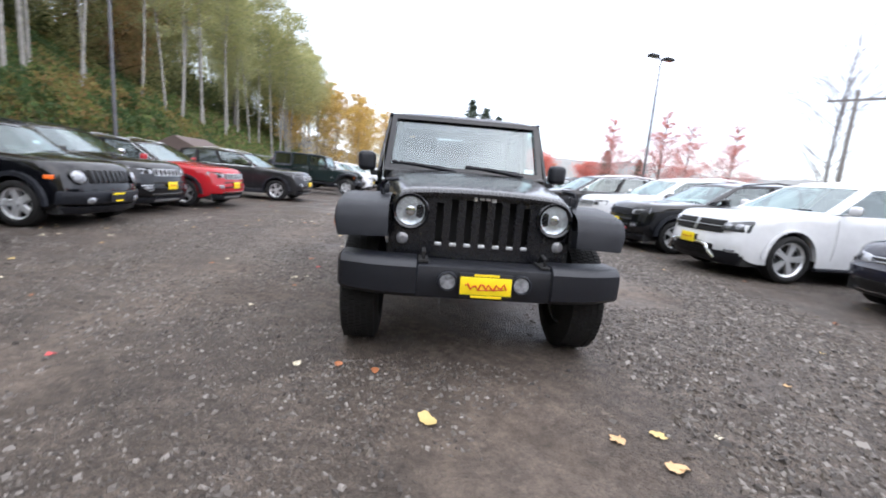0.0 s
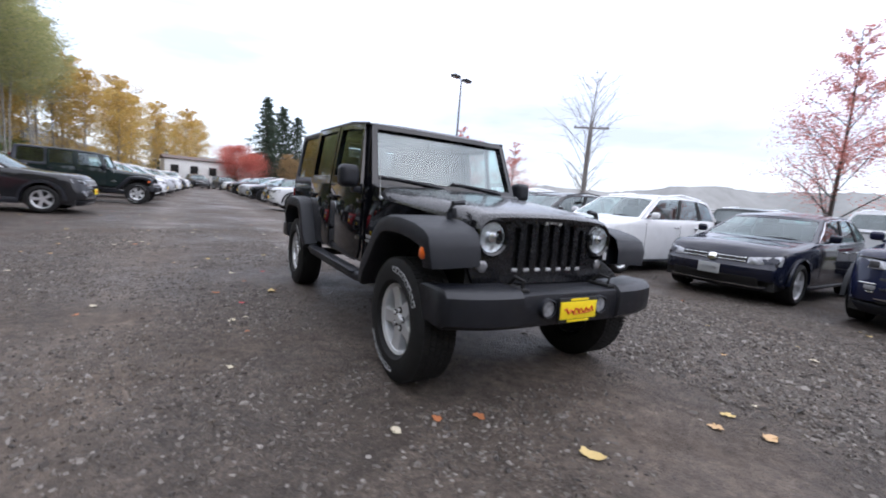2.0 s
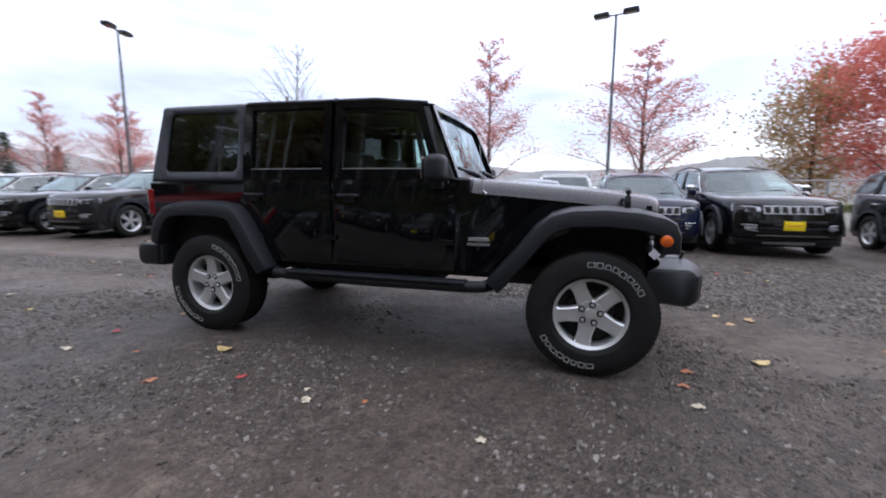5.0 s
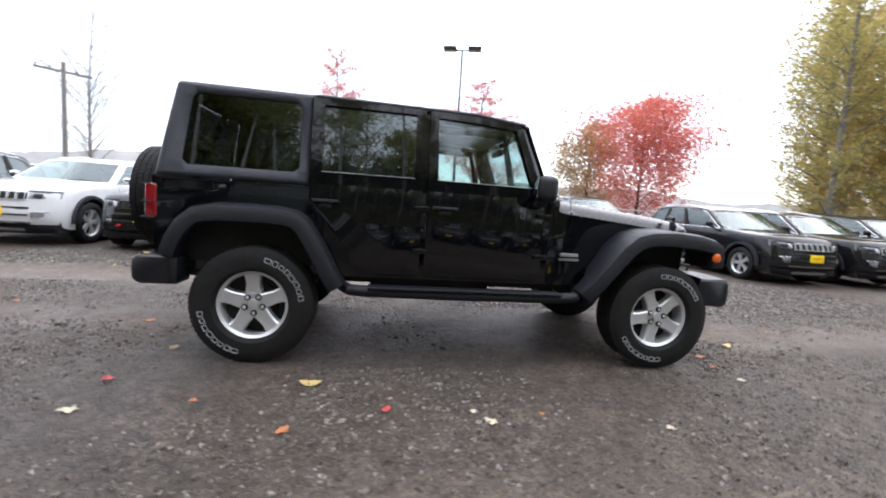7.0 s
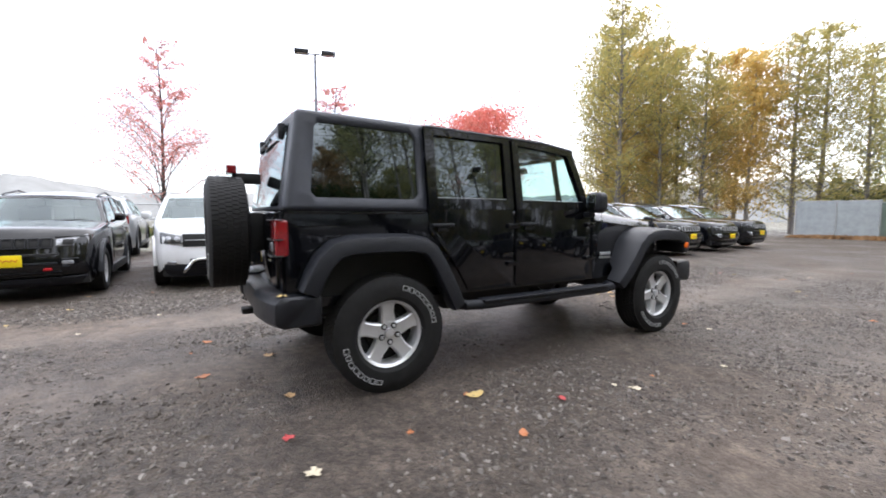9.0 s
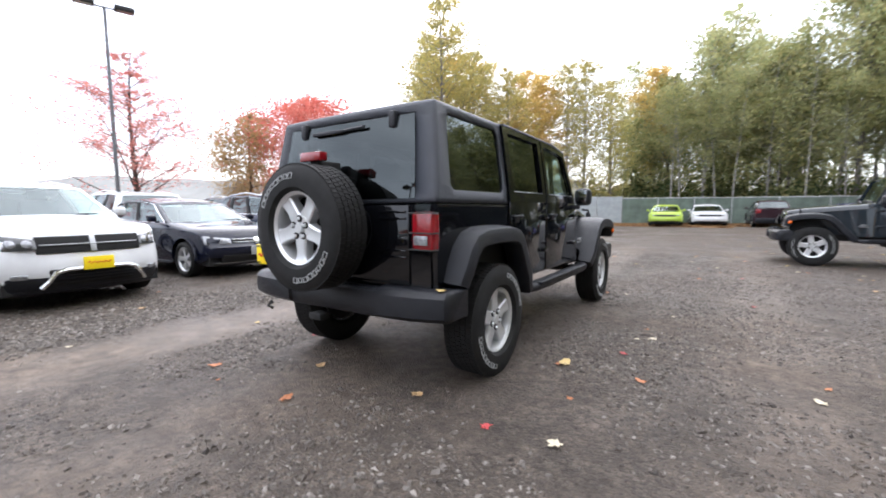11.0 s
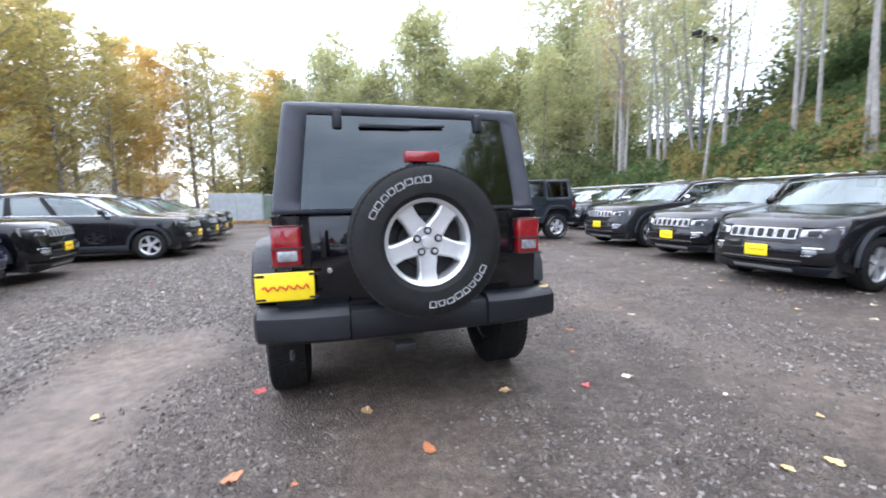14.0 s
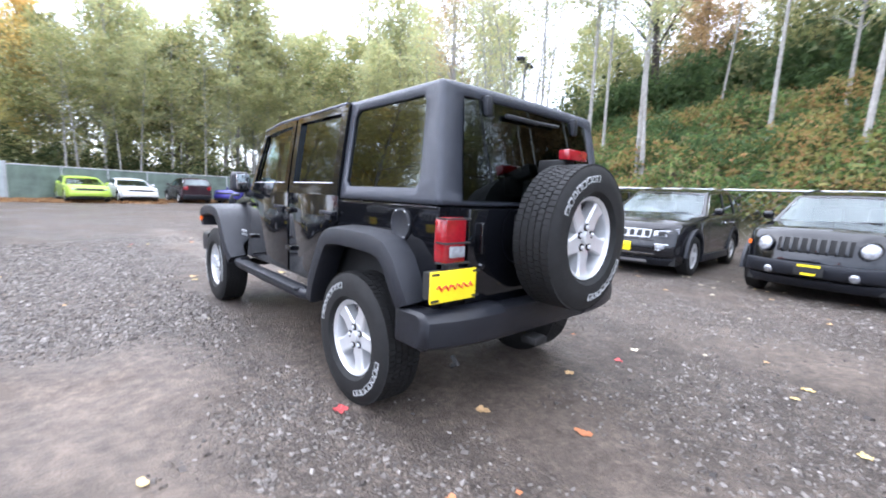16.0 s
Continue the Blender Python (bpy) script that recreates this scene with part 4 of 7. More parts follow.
        part("slot_insert", bm, M_ALLOY, shell)
    bm = B()  # maker's badge as plain marks
    for k, w in enumerate((0.022, 0.03, 0.03, 0.03)):
        box(bm, -0.072 + k * 0.038, -0.072 + k * 0.038 + w, gy(0, 1.09) - 0.026, gy(0, 1.09) + 0.004, 1.066 - 0.008 * (k in (0, 3)), 1.092, 0.004)
    part("badge", bm, M_ALLOY, shell, "chrome badge of plain marks")
    for sgn in (1, -1):
        yl = gy(0.45, 0.97) - 0.012
        bm = B()
        lathe(bm, [(0.03, 0.120), (-0.020, 0.120), (-0.030, 0.108), (-0.020, 0.093), (-0.004, 0.088)], 36, (sgn * 0.466, yl, 0.97), "y")
        hl = part("headlamp", bm, PAINT["black"], t)
        bm = B()
        lathe(bm, [(-0.010, 0.090), (-0.004, 0.078), (0.0, 0.05), (0.0, 0.0)], 36, (sgn * 0.466, yl, 0.97), "y")
        part("reflector", bm, M_LAMPIN, hl)
        bm = B()
        lathe(bm, [(-0.018, 0.092), (-0.032, 0.074), (-0.042, 0.04), (-0.045, 0.0)], 36, (sgn * 0.466, yl, 0.97), "y")
        part("lens", bm, G_LAMP, hl)
        bm = B()
        lathe(bm, [(0.0, 0.030), (-0.018, 0.030), (-0.022, 0.02), (-0.022, 0.0)], 18, (sgn * 0.466, yl, 0.97), "y")
        part("bulb_shield", bm, M_CHROME, hl)
        bm = B()
        lathe(bm, [(0.02, 0.038), (-0.010, 0.038), (-0.018, 0.028), (-0.022, 0.0)], 24, (sgn * 0.510, gy(0.5, 0.8) - 0.008, 0.792), "y")
        part("turn_signal", bm, M_SIGNAL, t, "small round clear turn signal")
    # front bumper
    def bumper(y_face, z0, z1, x_end, sweep, depth, name, s):
        bm = B()
        half_ = [0.33, 0.40, 0.41, 0.50, 0.60, 0.70, 0.78, x_end - 0.05, x_end - 0.018, x_end]
        xs_ = [-q for q in half_[::-1]] + [0] + half_
        rows = []
        for x in xs_:
            a = max(0.0, abs(x) - 0.46) / (x_end - 0.46)
            y = y_face + s * (sweep * a ** 2.4 + 0.02 * (abs(x) > x_end - 0.01))
            lift = 0.018 if abs(x) > 0.405 else 0.0
            d = depth
            zt_, zb_ = z1 - (0.02 if abs(x) < 0.405 else 0) - 0.014 * (abs(x) > x_end - 0.01), z0 + 0.012 * a + 0.012 * (abs(x) > x_end - 0.01)
            ring = [(y + s * d, zb_ + 0.01), (y + s * 0.035, zb_), (y + s * 0.008, zb_ + 0.010), (y - s * lift, zb_ + 0.032), (y - s * lift - s * 0.004, (zb_ + zt_) / 2), (y - s * lift, zt_ - 0.040), (y + s * 0.006, zt_ - 0.014), (y + s * 0.034, zt_), (y + s * d, zt_ - 0.003)]
            rows.append([(x, q[0], q[1]) for q in ring])
        vs = grid(bm, rows)
        bm.faces.new(vs[0]), bm.faces.new(vs[-1])
        return part(name, bm, M_BUMPER, t, "textured black plastic bumper", smooth=36)

    fb = bumper(-0.645, 0.475, 0.705, 0.880, 0.10, 0.22, "front_bumper", 1)
    for sgn in (1, -1):
        bm = B()
        lathe(bm, [(0.02, 0.062), (-0.03, 0.060), (-0.034, 0.052), (-0.02, 0.048)], 28, (sgn * 0.222, -0.640, 0.592), "y")
        ring = part("fog_lamp", bm, M_PLASTIC, fb)
        bm = B()
        lathe(bm, [(0.02, 0.049), (-0.022, 0.046), (-0.03, 0.0)], 28, (sgn * 0.222, -0.640, 0.592), "y")
        part("lens", bm, M_LENS, ring)
        bm = B()
        tube(bm, [(sgn * 0.37, -0.58, 0.69), (sgn * 0.37, -0.60, 0.745), (sgn * 0.37, -0.52, 0.755), (sgn * 0.37, -0.46, 0.70)], 0.012, 8)
        box(bm, sgn * 0.37 - 0.03, sgn * 0.37 + 0.03, -0.62, -0.45, 0.685, 0.703, 0.005)
        part("tow_hook", bm, M_DARK, fb)
    if hero:
        bm = B()
        box(bm, -0.155, 0.160, -0.684, -0.668, 0.505, 0.655, 0.006)
        pf = part("plate_frame", bm, M_DARK, fb, "black plate frame with yellow marks")
        bm = B()
        box(bm, -0.150, 0.155, -0.690, -0.685, 0.527, 0.633, 0.004)
        part("dealer_plate", bm, M_PLATE, pf, "yellow dealer plate with red script")
        for a, b, z0_, z1_ in ((-0.07, 0.08, 0.637, 0.651), (-0.085, 0.10, 0.508, 0.523)):
            bm = B()
            box(bm, a, b, -0.688, -0.684, z0_, z1_, 0.002)
            part("frame_mark", bm, M_PLATE, pf)
        bm = B()
        zig = [(-0.12 + 0.245 * k / 16, -0.692, 0.578 + 0.017 * math.sin(k * 2.2) + 0.006 * math.cos(k * 0.9)) for k in range(17)]
        tube(bm, zig, 0.0055, 5)
        tube(bm, [(-0.05, -0.692, 0.556), (0.11, -0.692, 0.566)], 0.003, 5)
        part("script_mark", bm, M_SCRIPT, pf)
    # rear bumper
    rbm = bumper(3.715, 0.505, 0.705, 0.905, 0.07, 0.18, "rear_bumper", -1)
    for sgn in (1, -1):
        bm = B()
        box(bm, sgn * 0.70, sgn * 0.895, 3.40, 3.62, 0.515, 0.698, 0.02)
        part("bumper_return", bm, M_BUMPER, rbm)
    bm = B()
    box(bm, 0.05, 0.17, 3.66, 3.76, 0.43, 0.475, 0.01)
    part("hitch", bm, M_DARK, rbm)
    bm = B()
    tube(bm, [(0.72, 3.66, 0.47), (0.72, 3.70, 0.44), (0.72, 3.66, 0.42)], 0.014, 6)
    part("tow_hook", bm, M_DARK, rbm)
    # fender flares
    def flare(c, pts, sgn, x_out, label=""):
        bm = B()
        rows = []
        for k, (y, z) in enumerate(pts):
            a, b = pts[max(0, k - 1)], pts[min(len(pts) - 1, k + 1)]
            d = Vector((b[0] - a[0], b[1] - a[1])).normalized()
            n = Vector((d.y, -d.x))
            if n.dot(Vector((c - y, 0.45 - z))) < 0:
                n = -n
            xi = 0.60 if c == 0 and y < 0.55 else 0.77
            xo = x_out - (0.02 if k in (0, len(pts) - 1) else 0)
            rows.append([(sgn * xi, y, z + 0.01), (sgn * (xo - 0.05), y, z), (sgn * (xo - 0.012), y + n.x * 0.012, z + n.y * 0.012), (sgn * xo, y + n.x * 0.045, z + n.y * 0.045), (sgn * (xo - 0.004), y + n.x * 0.105, z + n.y * 0.105),
                         (sgn * (xo - 0.03), y + n.x * 0.115, z + n.y * 0.115), (sgn * xi, y + n.x * 0.10, z + n.y * 0.10)])
        vs = grid(bm, rows)
        bm.faces.new(vs[0]), bm.faces.new(vs[-1])
        return part("fender_flare", bm, M_PLASTIC, t, "matte black textured flare", smooth=42)

    for sgn in (1, -1):
        fl = flare(0, [(-0.475, 0.80), (-0.47, 0.90), (-0.44, 0.975), (-0.38, 1.01), (-0.25, 1.04), (-0.05, 1.055), (0.14, 1.045), (0.26, 1.01), (0.36, 0.93), (0.47, 0.79), (0.58, 0.66), (0.66, 0.565)], sgn, 0.932)
        flare(2.947, [(2.36, 0.555), (2.43, 0.68), (2.52, 0.85), (2.60, 0.975), (2.68, 1.03), (2.80, 1.05), (3.0, 1.055), (3.20, 1.05), (3.33, 1.02), (3.42, 0.94), (3.48, 0.84), (3.525, 0.73)], sgn, 0.932)
        bm = B()
        lathe(bm, [(0.0, 0.034), (0.012, 0.034), (0.02, 0.02), (0.022, 0.0)], 20, (sgn * 0.918, -0.385, 0.875), "x")
        if sgn < 0:
            for v in bm.verts:
                v.co.x = -0.918 - (v.co.x + 0.918)
        part("side_marker", bm, M_AMBER, fl, "amber side marker lamp")
        # inner wells
        for x0_, x1_, ya, yb_, z0_, z1_ in ((0.45, 0.60, -0.33, 0.60, 0.50, 1.0), (0.50, 0.72, 2.40, 3.50, 0.55, 1.02)):
            bm = B()
            box(bm, sgn * x0_, sgn * x1_, ya, yb_, z0_, z1_)
            part("wheel_well", bm, M_DARK, t)
        # tubular side step
        bm = B()
        tube(bm, [(sgn * 0.74, 0.62, 0.52), (sgn * 0.84, 0.68, 0.515), (sgn * 0.855, 0.80, 0.51), (sgn * 0.855, 1.5, 0.505), (sgn * 0.855, 2.2, 0.51), (sgn * 0.84, 2.32, 0.515), (sgn * 0.74, 2.38, 0.52)], 0.040, 12)
        box(bm, sgn * 0.80, sgn * 0.91, 0.80, 2.20, 0.530, 0.553, 0.008)
        part("side_step", bm, M_PLASTIC, t, "black tubular side step")
        bm = B()
        box(bm, sgn * (hw + 0.0), sgn * (hw + 0.012), 0.66, 0.80, 0.815, 0.84, 0.003) if hero else box(bm, sgn * (hw + 0.0), sgn * (hw + 0.012), 0.68, 0.78, 0.82, 0.835)
        for k in range(9):
            box(bm, sgn * (hw + 0.0), sgn * (hw + 0.010), 0.655 + k * 0.0175, 0.667 + k * 0.0175, 0.785, 0.803)
        part("side_badge", bm, M_GALV, t, "silver badge of plain marks")
        # mirrors
        bm = B()
        box(bm, sgn * 0.77, sgn * 0.87, 0.965, 1.045, 1.165, 1.215, 0.014)
        box(bm, sgn * 0.825, sgn * 0.985, 0.925, 1.068, 1.205, 1.385, 0.048, 5)
        mi = part("side_mirror", bm, M_PLASTIC, t)
        bm = B()
        box(bm, sgn * 0.85, sgn * 0.960, 1.066, 1.072, 1.23, 1.365, 0.01)
        for v in bm.verts:
            v.co.y += 0.16 * (abs(v.co.x) - 0.90)
        part("mirror_glass", bm, M_CHROME, mi)
    # windscreen frame and pane
    def wsp(x, v, off=0.0):
        w = 0.738 - 0.046 * v
        return (x * w, 0.905 + 0.205 * v - 0.035 * (1 - x * x) - off, 1.235 + 0.505 * v)
    bm = B()
    xs = (-1, -0.93, -0.5, 0, 0.5, 0.93, 1)
    grid(bm, [[wsp(x, v) for x in xs] for v in (0, 0.08, 0.5, 0.92, 1.0)], skip={(i, j) for i in (1, 2) for j in range(1, 5)})
    thick(part("windscreen_frame", bm, P, t, smooth=40), 0.04)
    bm = B()
    grid(bm, [[wsp(x, v, -0.012) for x in (-0.93, -0.5, 0, 0.5, 0.93)] for v in (0.08, 0.5, 0.92)])
    pane = part("windscreen", bm, G_SCREEN, t, "clear windscreen that mirrors pale sky", smooth=60)
    if hero:
        bm = B()
        grid(bm, [[wsp(x, v, -0.020) for x in (0.78, 0.84, 0.90)] for v in (0.10, 0.14, 0.18)])
        part("window_label", bm, M_PAPER, pane, "small white label at the foot of the windscreen", smooth=60)
    for xa, xb in ((-0.62, -0.08), (0.02, 0.52)):
        bm = B()
        p0, p1 = wsp(xb / 0.70, 0.02, 0.03), wsp(xa / 0.69, 0.14, 0.022)
        tube(bm, [(p0[0], 0.855, 1.25), (p0[0] - 0.02, p0[1], p0[2] + 0.012), ((p0[0] * 0.45 + p1[0] * 0.55), wsp((p0[0] * 0.45 + p1[0] * 0.55) / 0.7, 0.09, 0.03)[1], p0[2] + 0.045), p1], 0.013, 6)
        tube(bm, [wsp(xa / 0.69 - 0.02, 0.145, 0.012), wsp((xa + 0.46) / 0.69, 0.085, 0.012)], 0.012, 5)
        part("wiper", bm, M_PLASTIC, t)
    bm = B()
    tube(bm, [(-0.725, 0.70, 1.13), (-0.735, 0.72, 1.15)], 0.012, 6)
    tube(bm, [(-0.735, 0.72, 1.15), (-0.735, 0.745, 1.45)], 0.004, 5, 0.002)
    part("aerial", bm, M_GALV, t)
    # hard top: roof, sides with window openings, tailgate glass
    def sd(y, v):
        """Hard top side: v 0 at the belt, 1 at the roof edge; the back leans forwards."""
        q = max(0.0, (y - 2.9) / 0.68)
        yy = y - 0.10 * v * q * q
        zt_ = lerp([(1.06, 1.735), (1.36, 1.780), (1.9, 1.810), (3.58, 1.830)], y)
        zb = 1.215
        return (0.785 - 0.085 * v ** 1.15, yy, zb + (zt_ - zb) * v)
    bm = B()
    y_side, v_side = (2.63, 2.69, 2.725, 3.405, 3.44, 3.555, 3.585), (0, 0.045, 0.125, 0.18, 0.845, 0.90, 1.0)
    vs = grid(bm, [[sd(y, v) for y in y_side] for v in v_side], skip={(i, j) for i in (2, 3, 4) for j in (1, 2, 3)})
    for a, b, c in (((2, 1), (2, 2), (3, 1)), ((2, 4), (2, 3), (3, 4)), ((5, 1), (5, 2), (4, 1)), ((5, 4), (5, 3), (4, 4))):  # cut corners of the opening
        bm.faces.new((vs[a[0]][a[1]], vs[b[0]][b[1]], vs[c[0]][c[1]]))
    both(bm)
    # roof skin
    rr = []
    s_back = (-1, -0.96, -0.81, -0.4, 0, 0.4, 0.81, 0.96, 1)
    for y in (1.085, 1.115, 1.3, 1.9) + y_side[:-1]:
        x1, y1_, z1_ = sd(y, 1.0)
        dz = lerp([(1.085, 0.005), (1.3, 0.025), (1.9, 0.03), (3.3, 0.03), (3.50, 0.022), (3.585, 0.0)], y)
        rr.append([(x1 * s, y1_, z1_ + dz * (1 - s ** 4)) for s in s_back])
    # back: frame round the tailgate glass
    def bk(s, v):
        x1, y1_, z1_ = sd(3.585, v)
        return (x1 * s, y1_ + 0.02 * (1 - s * s), z1_)
    rr.append([bk(s, 1.0) for s in s_back])
    grid(bm, rr)
    grid(bm, [[bk(s, v) for s in s_back] for v in v_side], skip={(i, j) for i in (1, 2, 3, 4) for j in range(2, 6)})
    bmesh.ops.remove_doubles(bm, verts=bm.verts[:], dist=0.004)
    thick(part("hard_top", bm, top, t, "textured black removable hard top", smooth=60), 0.012, bev=0.026)
    for sgn in (1, -1):
        bm = B()
        tube(bm, [(sgn * 0.71, 1.12, 1.752), (sgn * 0.72, 1.5, 1.793), (sgn * 0.72, 2.6, 1.815)], 0.012, 6)
        part("rain_gutter", bm, top, t)
    bm = B()
    box(bm, -0.62, 0.62, 1.885, 1.895, 1.832, 1.8425)
    part("roof_seam", bm, M_SEAM, t)
    # pillars that close the shell behind the door frames
    for sgn in (1, -1):
        for ya, yb, mt_ in ((1.76, 1.91, P), (2.56, 2.70, top)):
            bm = B()
            grid(bm, [[(lambda p: (sgn * (p[0] - 0.022), p[1], p[2]))(sd(y, v)) for y in (ya, (ya + yb) / 2, yb)] for v in (0.0, 0.3, 0.6, 0.9, 0.99)])
            thick(part("pillar", bm, mt_, t, smooth=50), 0.02)
        bm = B()
        grid(bm, [[(sgn * (0.730 - 0.046 * v), 0.915 + 0.205 * v, 1.235 + 0.50 * v), (sgn * (0.772 - 0.082 * v), 0.985 + 0.19 * v, 1.225 + 0.525 * v), (sgn * (0.772 - 0.082 * v), 1.035 + 0.19 * v, 1.225 + 0.525 * v)] for v in (0.0, 0.35, 0.7, 1.0)])
        thick(part("pillar", bm, P, t, smooth=50), 0.014)
    # door frames: pillars and headers
    for sgn in (1, -1):
        for a, b, a_top in ((0.965, 1.82, 1.16), (1.85, 2.62, 1.85)):
            bm = B()
            def dp(y, v, o=0.0):
                f = (y - a) / (b - a)
                yy = (a + (a_top - a) * v) + (b - a - (a_top - a) * v) * f
                x, _, z = sd(min(max(yy, 1.2), 2.6), v)
                return (sgn * (x + 0.012 + o), yy, z)
            n = (a, a + 0.065, (a + b) / 2, b - 0.075, b)
            grid(bm, [[dp(y, v) for y in n] for v in (0.02, 0.15, 0.5, 0.90, 0.985)], skip={(i, j) for i in (1, 2) for j in (1, 2)})
            thick(part("door_frame", bm, P, t, smooth=40), 0.025)
            bm = B()
            grid(bm, [[dp(y, v, -0.012) for y in (n[1], n[2], n[3])] for v in (0.15, 0.5, 0.90)])
            part("door_window", bm, G_CLEAR if a < 1.5 else G_TINT, t, "" if a < 1.5 else "dark privacy glass", smooth=60)
            bm = B()
            pts = [dp(n[1], 0.15, 0.004), dp(n[3], 0.15, 0.004)]
            tube(bm, pts, 0.007, 5)
            part("window_trim", bm, M_GALV if hero else M_PLASTIC, t)
        bm = B()
        grid(bm, [[(sgn * (p[0] - 0.008), p[1], p[2]) for p in (sd(y, v) for y in (2.68, 3.06, 3.45))] for v in (0.12, 0.5, 0.91)])
        part("quarter_window", bm, G_TINT, t, "dark privacy glass", smooth=60)
        # tail lamps
        bm = B()
        box(bm, sgn * 0.640, sgn * 0.797, 3.565, 3.645, 0.930, 1.158, 0.02, 3)
        tl = part("tail_lamp", bm, M_RED, t, "red tail lamp with black guard")
        bm = B()
        box(bm, sgn * 0.665, sgn * 0.765, 3.650, 3.659, 0.965, 1.020, 0.006)
        part("reverse_lens", bm, M_LENS, tl)
        for z in (0.938, 1.036, 1.152):
            bm = B()
            tube(bm, [(sgn * 0.634, 3.60, z), (sgn * 0.640, 3.664, z), (sgn * 0.797, 3.664, z), (sgn * 0.806, 3.60, z)], 0.005, 5)
            part("lamp_guard", bm, M_DARK, tl)
    # tailgate with rear glass, hinges, wiper, high brake lamp
    bm = B()
    grid(bm, [[(lambda p: (p[0], p[1] + 0.014, p[2]))(bk(s, v)) for s in (-0.815, -0.4, 0, 0.4, 0.815)] for v in (0.04, 0.45, 0.885)])
    part("rear_glass", bm, G_REAR, t, "dark rear glass", smooth=60)
    bm = B()
    box(bm, -0.60, 0.60, 3.59, 3.615, 0.71, 1.20, 0.01)
    tg = part("tailgate", bm, P, t, "glossy black tailgate" if hero else "")
    for z in (1.12, 1.16, 0.88, 0.92):
        bm = B()
        box(bm, -0.58, -0.36, 3.612, 3.624, z - 0.008, z + 0.008, 0.003)
        part("hinge_rib", bm, P, tg)
    bm = B()
    box(bm, 0.505, 0.545, 3.615, 3.655, 0.97, 1.13, 0.01)
    part("tailgate_handle", bm, P, tg)
    bm = B()
    lathe(bm, [(0.0, 0.014), (0.02, 0.014), (0.022, 0.0)], 12, (0.50, 3.613, 0.90), "y")
    part("lock", bm, M_CHROME, tg)
    for x in (-0.42, 0.42):
        bm = B()
        p = bk(x / 0.72, 0.9)
        box(bm, x - 0.026, x + 0.026, p[1] - 0.03, p[1] + 0.045, 1.685, 1.79, 0.012)
        part("glass_hinge", bm, M_PLASTIC, t)
    bm = B()
    box(bm, 0.0, 0.30, 3.545, 3.57, 1.690, 1.715, 0.008)
    tube(bm, [(0.16, 3.555, 1.70), (-0.20, 3.56, 1.712)], 0.010, 6)
    part("rear_wiper", bm, M_PLASTIC, t)
    bm = B()
    box(bm, -0.088, 0.100, 3.775, 3.84, 1.478, 1.535, 0.008)
    part("high_brake_lamp", bm, M_RED, t, "red high brake lamp over the spare wheel")
    bm = B()
    box(bm, -0.03, 0.05, 3.61, 3.80, 1.41, 1.485, 0.01)
    box(bm, -0.12, 0.16, 3.61, 3.72, 0.92, 1.20, 0.02)
    part("spare_carrier", bm, M_DARK, t)
    add_wheel(t, 0, 0, 0.398, 0.250, 0.222, "hero", spin=180, m=pose(0.012, 3.85, 1.062, 0, 0, 90) @ pose(0, 0, 0, 180, 0, 0), name="spare_wheel", marks_turn=-32)
    if hero:
        bm = B()
        box(bm, 0.585, 0.885, 3.655, 3.668, 0.755, 0.908, 0.005)
        rp = part("rear_dealer_plate", bm, M_PLATE, t, "yellow dealer plate with red script")
        bm = B()
        zig = [(0.85 - 0.235 * k / 16, 3.671, 0.828 + 0.014 * math.sin(k * 2.2)) for k in range(17)]
        tube(bm, zig, 0.0055, 5)
        part("script_mark", bm, M_SCRIPT, rp)
        bm = B()
        box(bm, 0.70, 0.77, 3.60, 3.66, 0.895, 0.93, 0.008)
        box(bm, 0.60, 0.87, 3.59, 3.656, 0.77, 0.90)
        for x in (0.60, 0.87):
            for z in (0.768, 0.895):
                box(bm, x - 0.035, x + 0.012, 3.667, 3.671, z - 0.006, z + 0.006)
        part("plate_holder", bm, M_DARK, t)
        bm = B()
        lathe(bm, [(-0.005, 0.085), (0.010, 0.085), (0.014, 0.078), (0.010, 0.07), (0.010, 0.0)], 28, (0.79, 3.30, 1.10), "x")
        fd = part("fuel_filler", bm, M_PLASTIC, t, "round black fuel filler cover")
        for k in range(6):
            bm = B()
            a = k * math.pi / 3
            lathe(bm, [(0.012, 0.006), (0.018, 0.004), (0.018, 0.0)], 8, (0.79, 3.30 + 0.077 * math.cos(a), 1.10 + 0.077 * math.sin(a)), "x")
            part("bolt", bm, M_CHROME, fd)
    # running gear and cabin
    bm = B()
    box(bm, -0.45, 0.45, -0.35, 3.5, 0.50, 0.62)
    tube(bm, [(-0.72, 0, 0.39), (0.72, 0, 0.39)], 0.045, 8)
    tube(bm, [(-0.72, 2.947, 0.39), (0.72, 2.947, 0.39)], 0.045, 8)
    lathe(bm, [(-0.12, 0.0), (-0.1, 0.1), (0.1, 0.1), (0.12, 0.0)], 14, (-0.15, 2.947, 0.39), "y")
    box(bm, -0.4, 0.2, 3.15, 3.42, 0.44, 0.54, 0.03)
    box(bm, -0.30, 0.30, 1.2, 2.2, 0.36, 0.5, 0.03)
    part("chassis", bm, M_DARK, t)
    for x in (-0.36, 0.36):
        bm = B()
        box(bm, x - 0.24, x + 0.24, 1.35, 1.86, 0.80, 1.0, 0.06)
        box(bm, x - 0.24, x + 0.24, 1.78, 1.95, 0.95, 1.45, 0.05)
        box(bm, x - 0.13, x + 0.13, 1.83, 1.93, 1.46, 1.64, 0.03)
        part("front_seat", bm, M_CLOTH, t)
        bm = B()
        box(bm, x - 0.28, x + 0.28, 2.62, 2.78, 0.90, 1.42, 0.05)
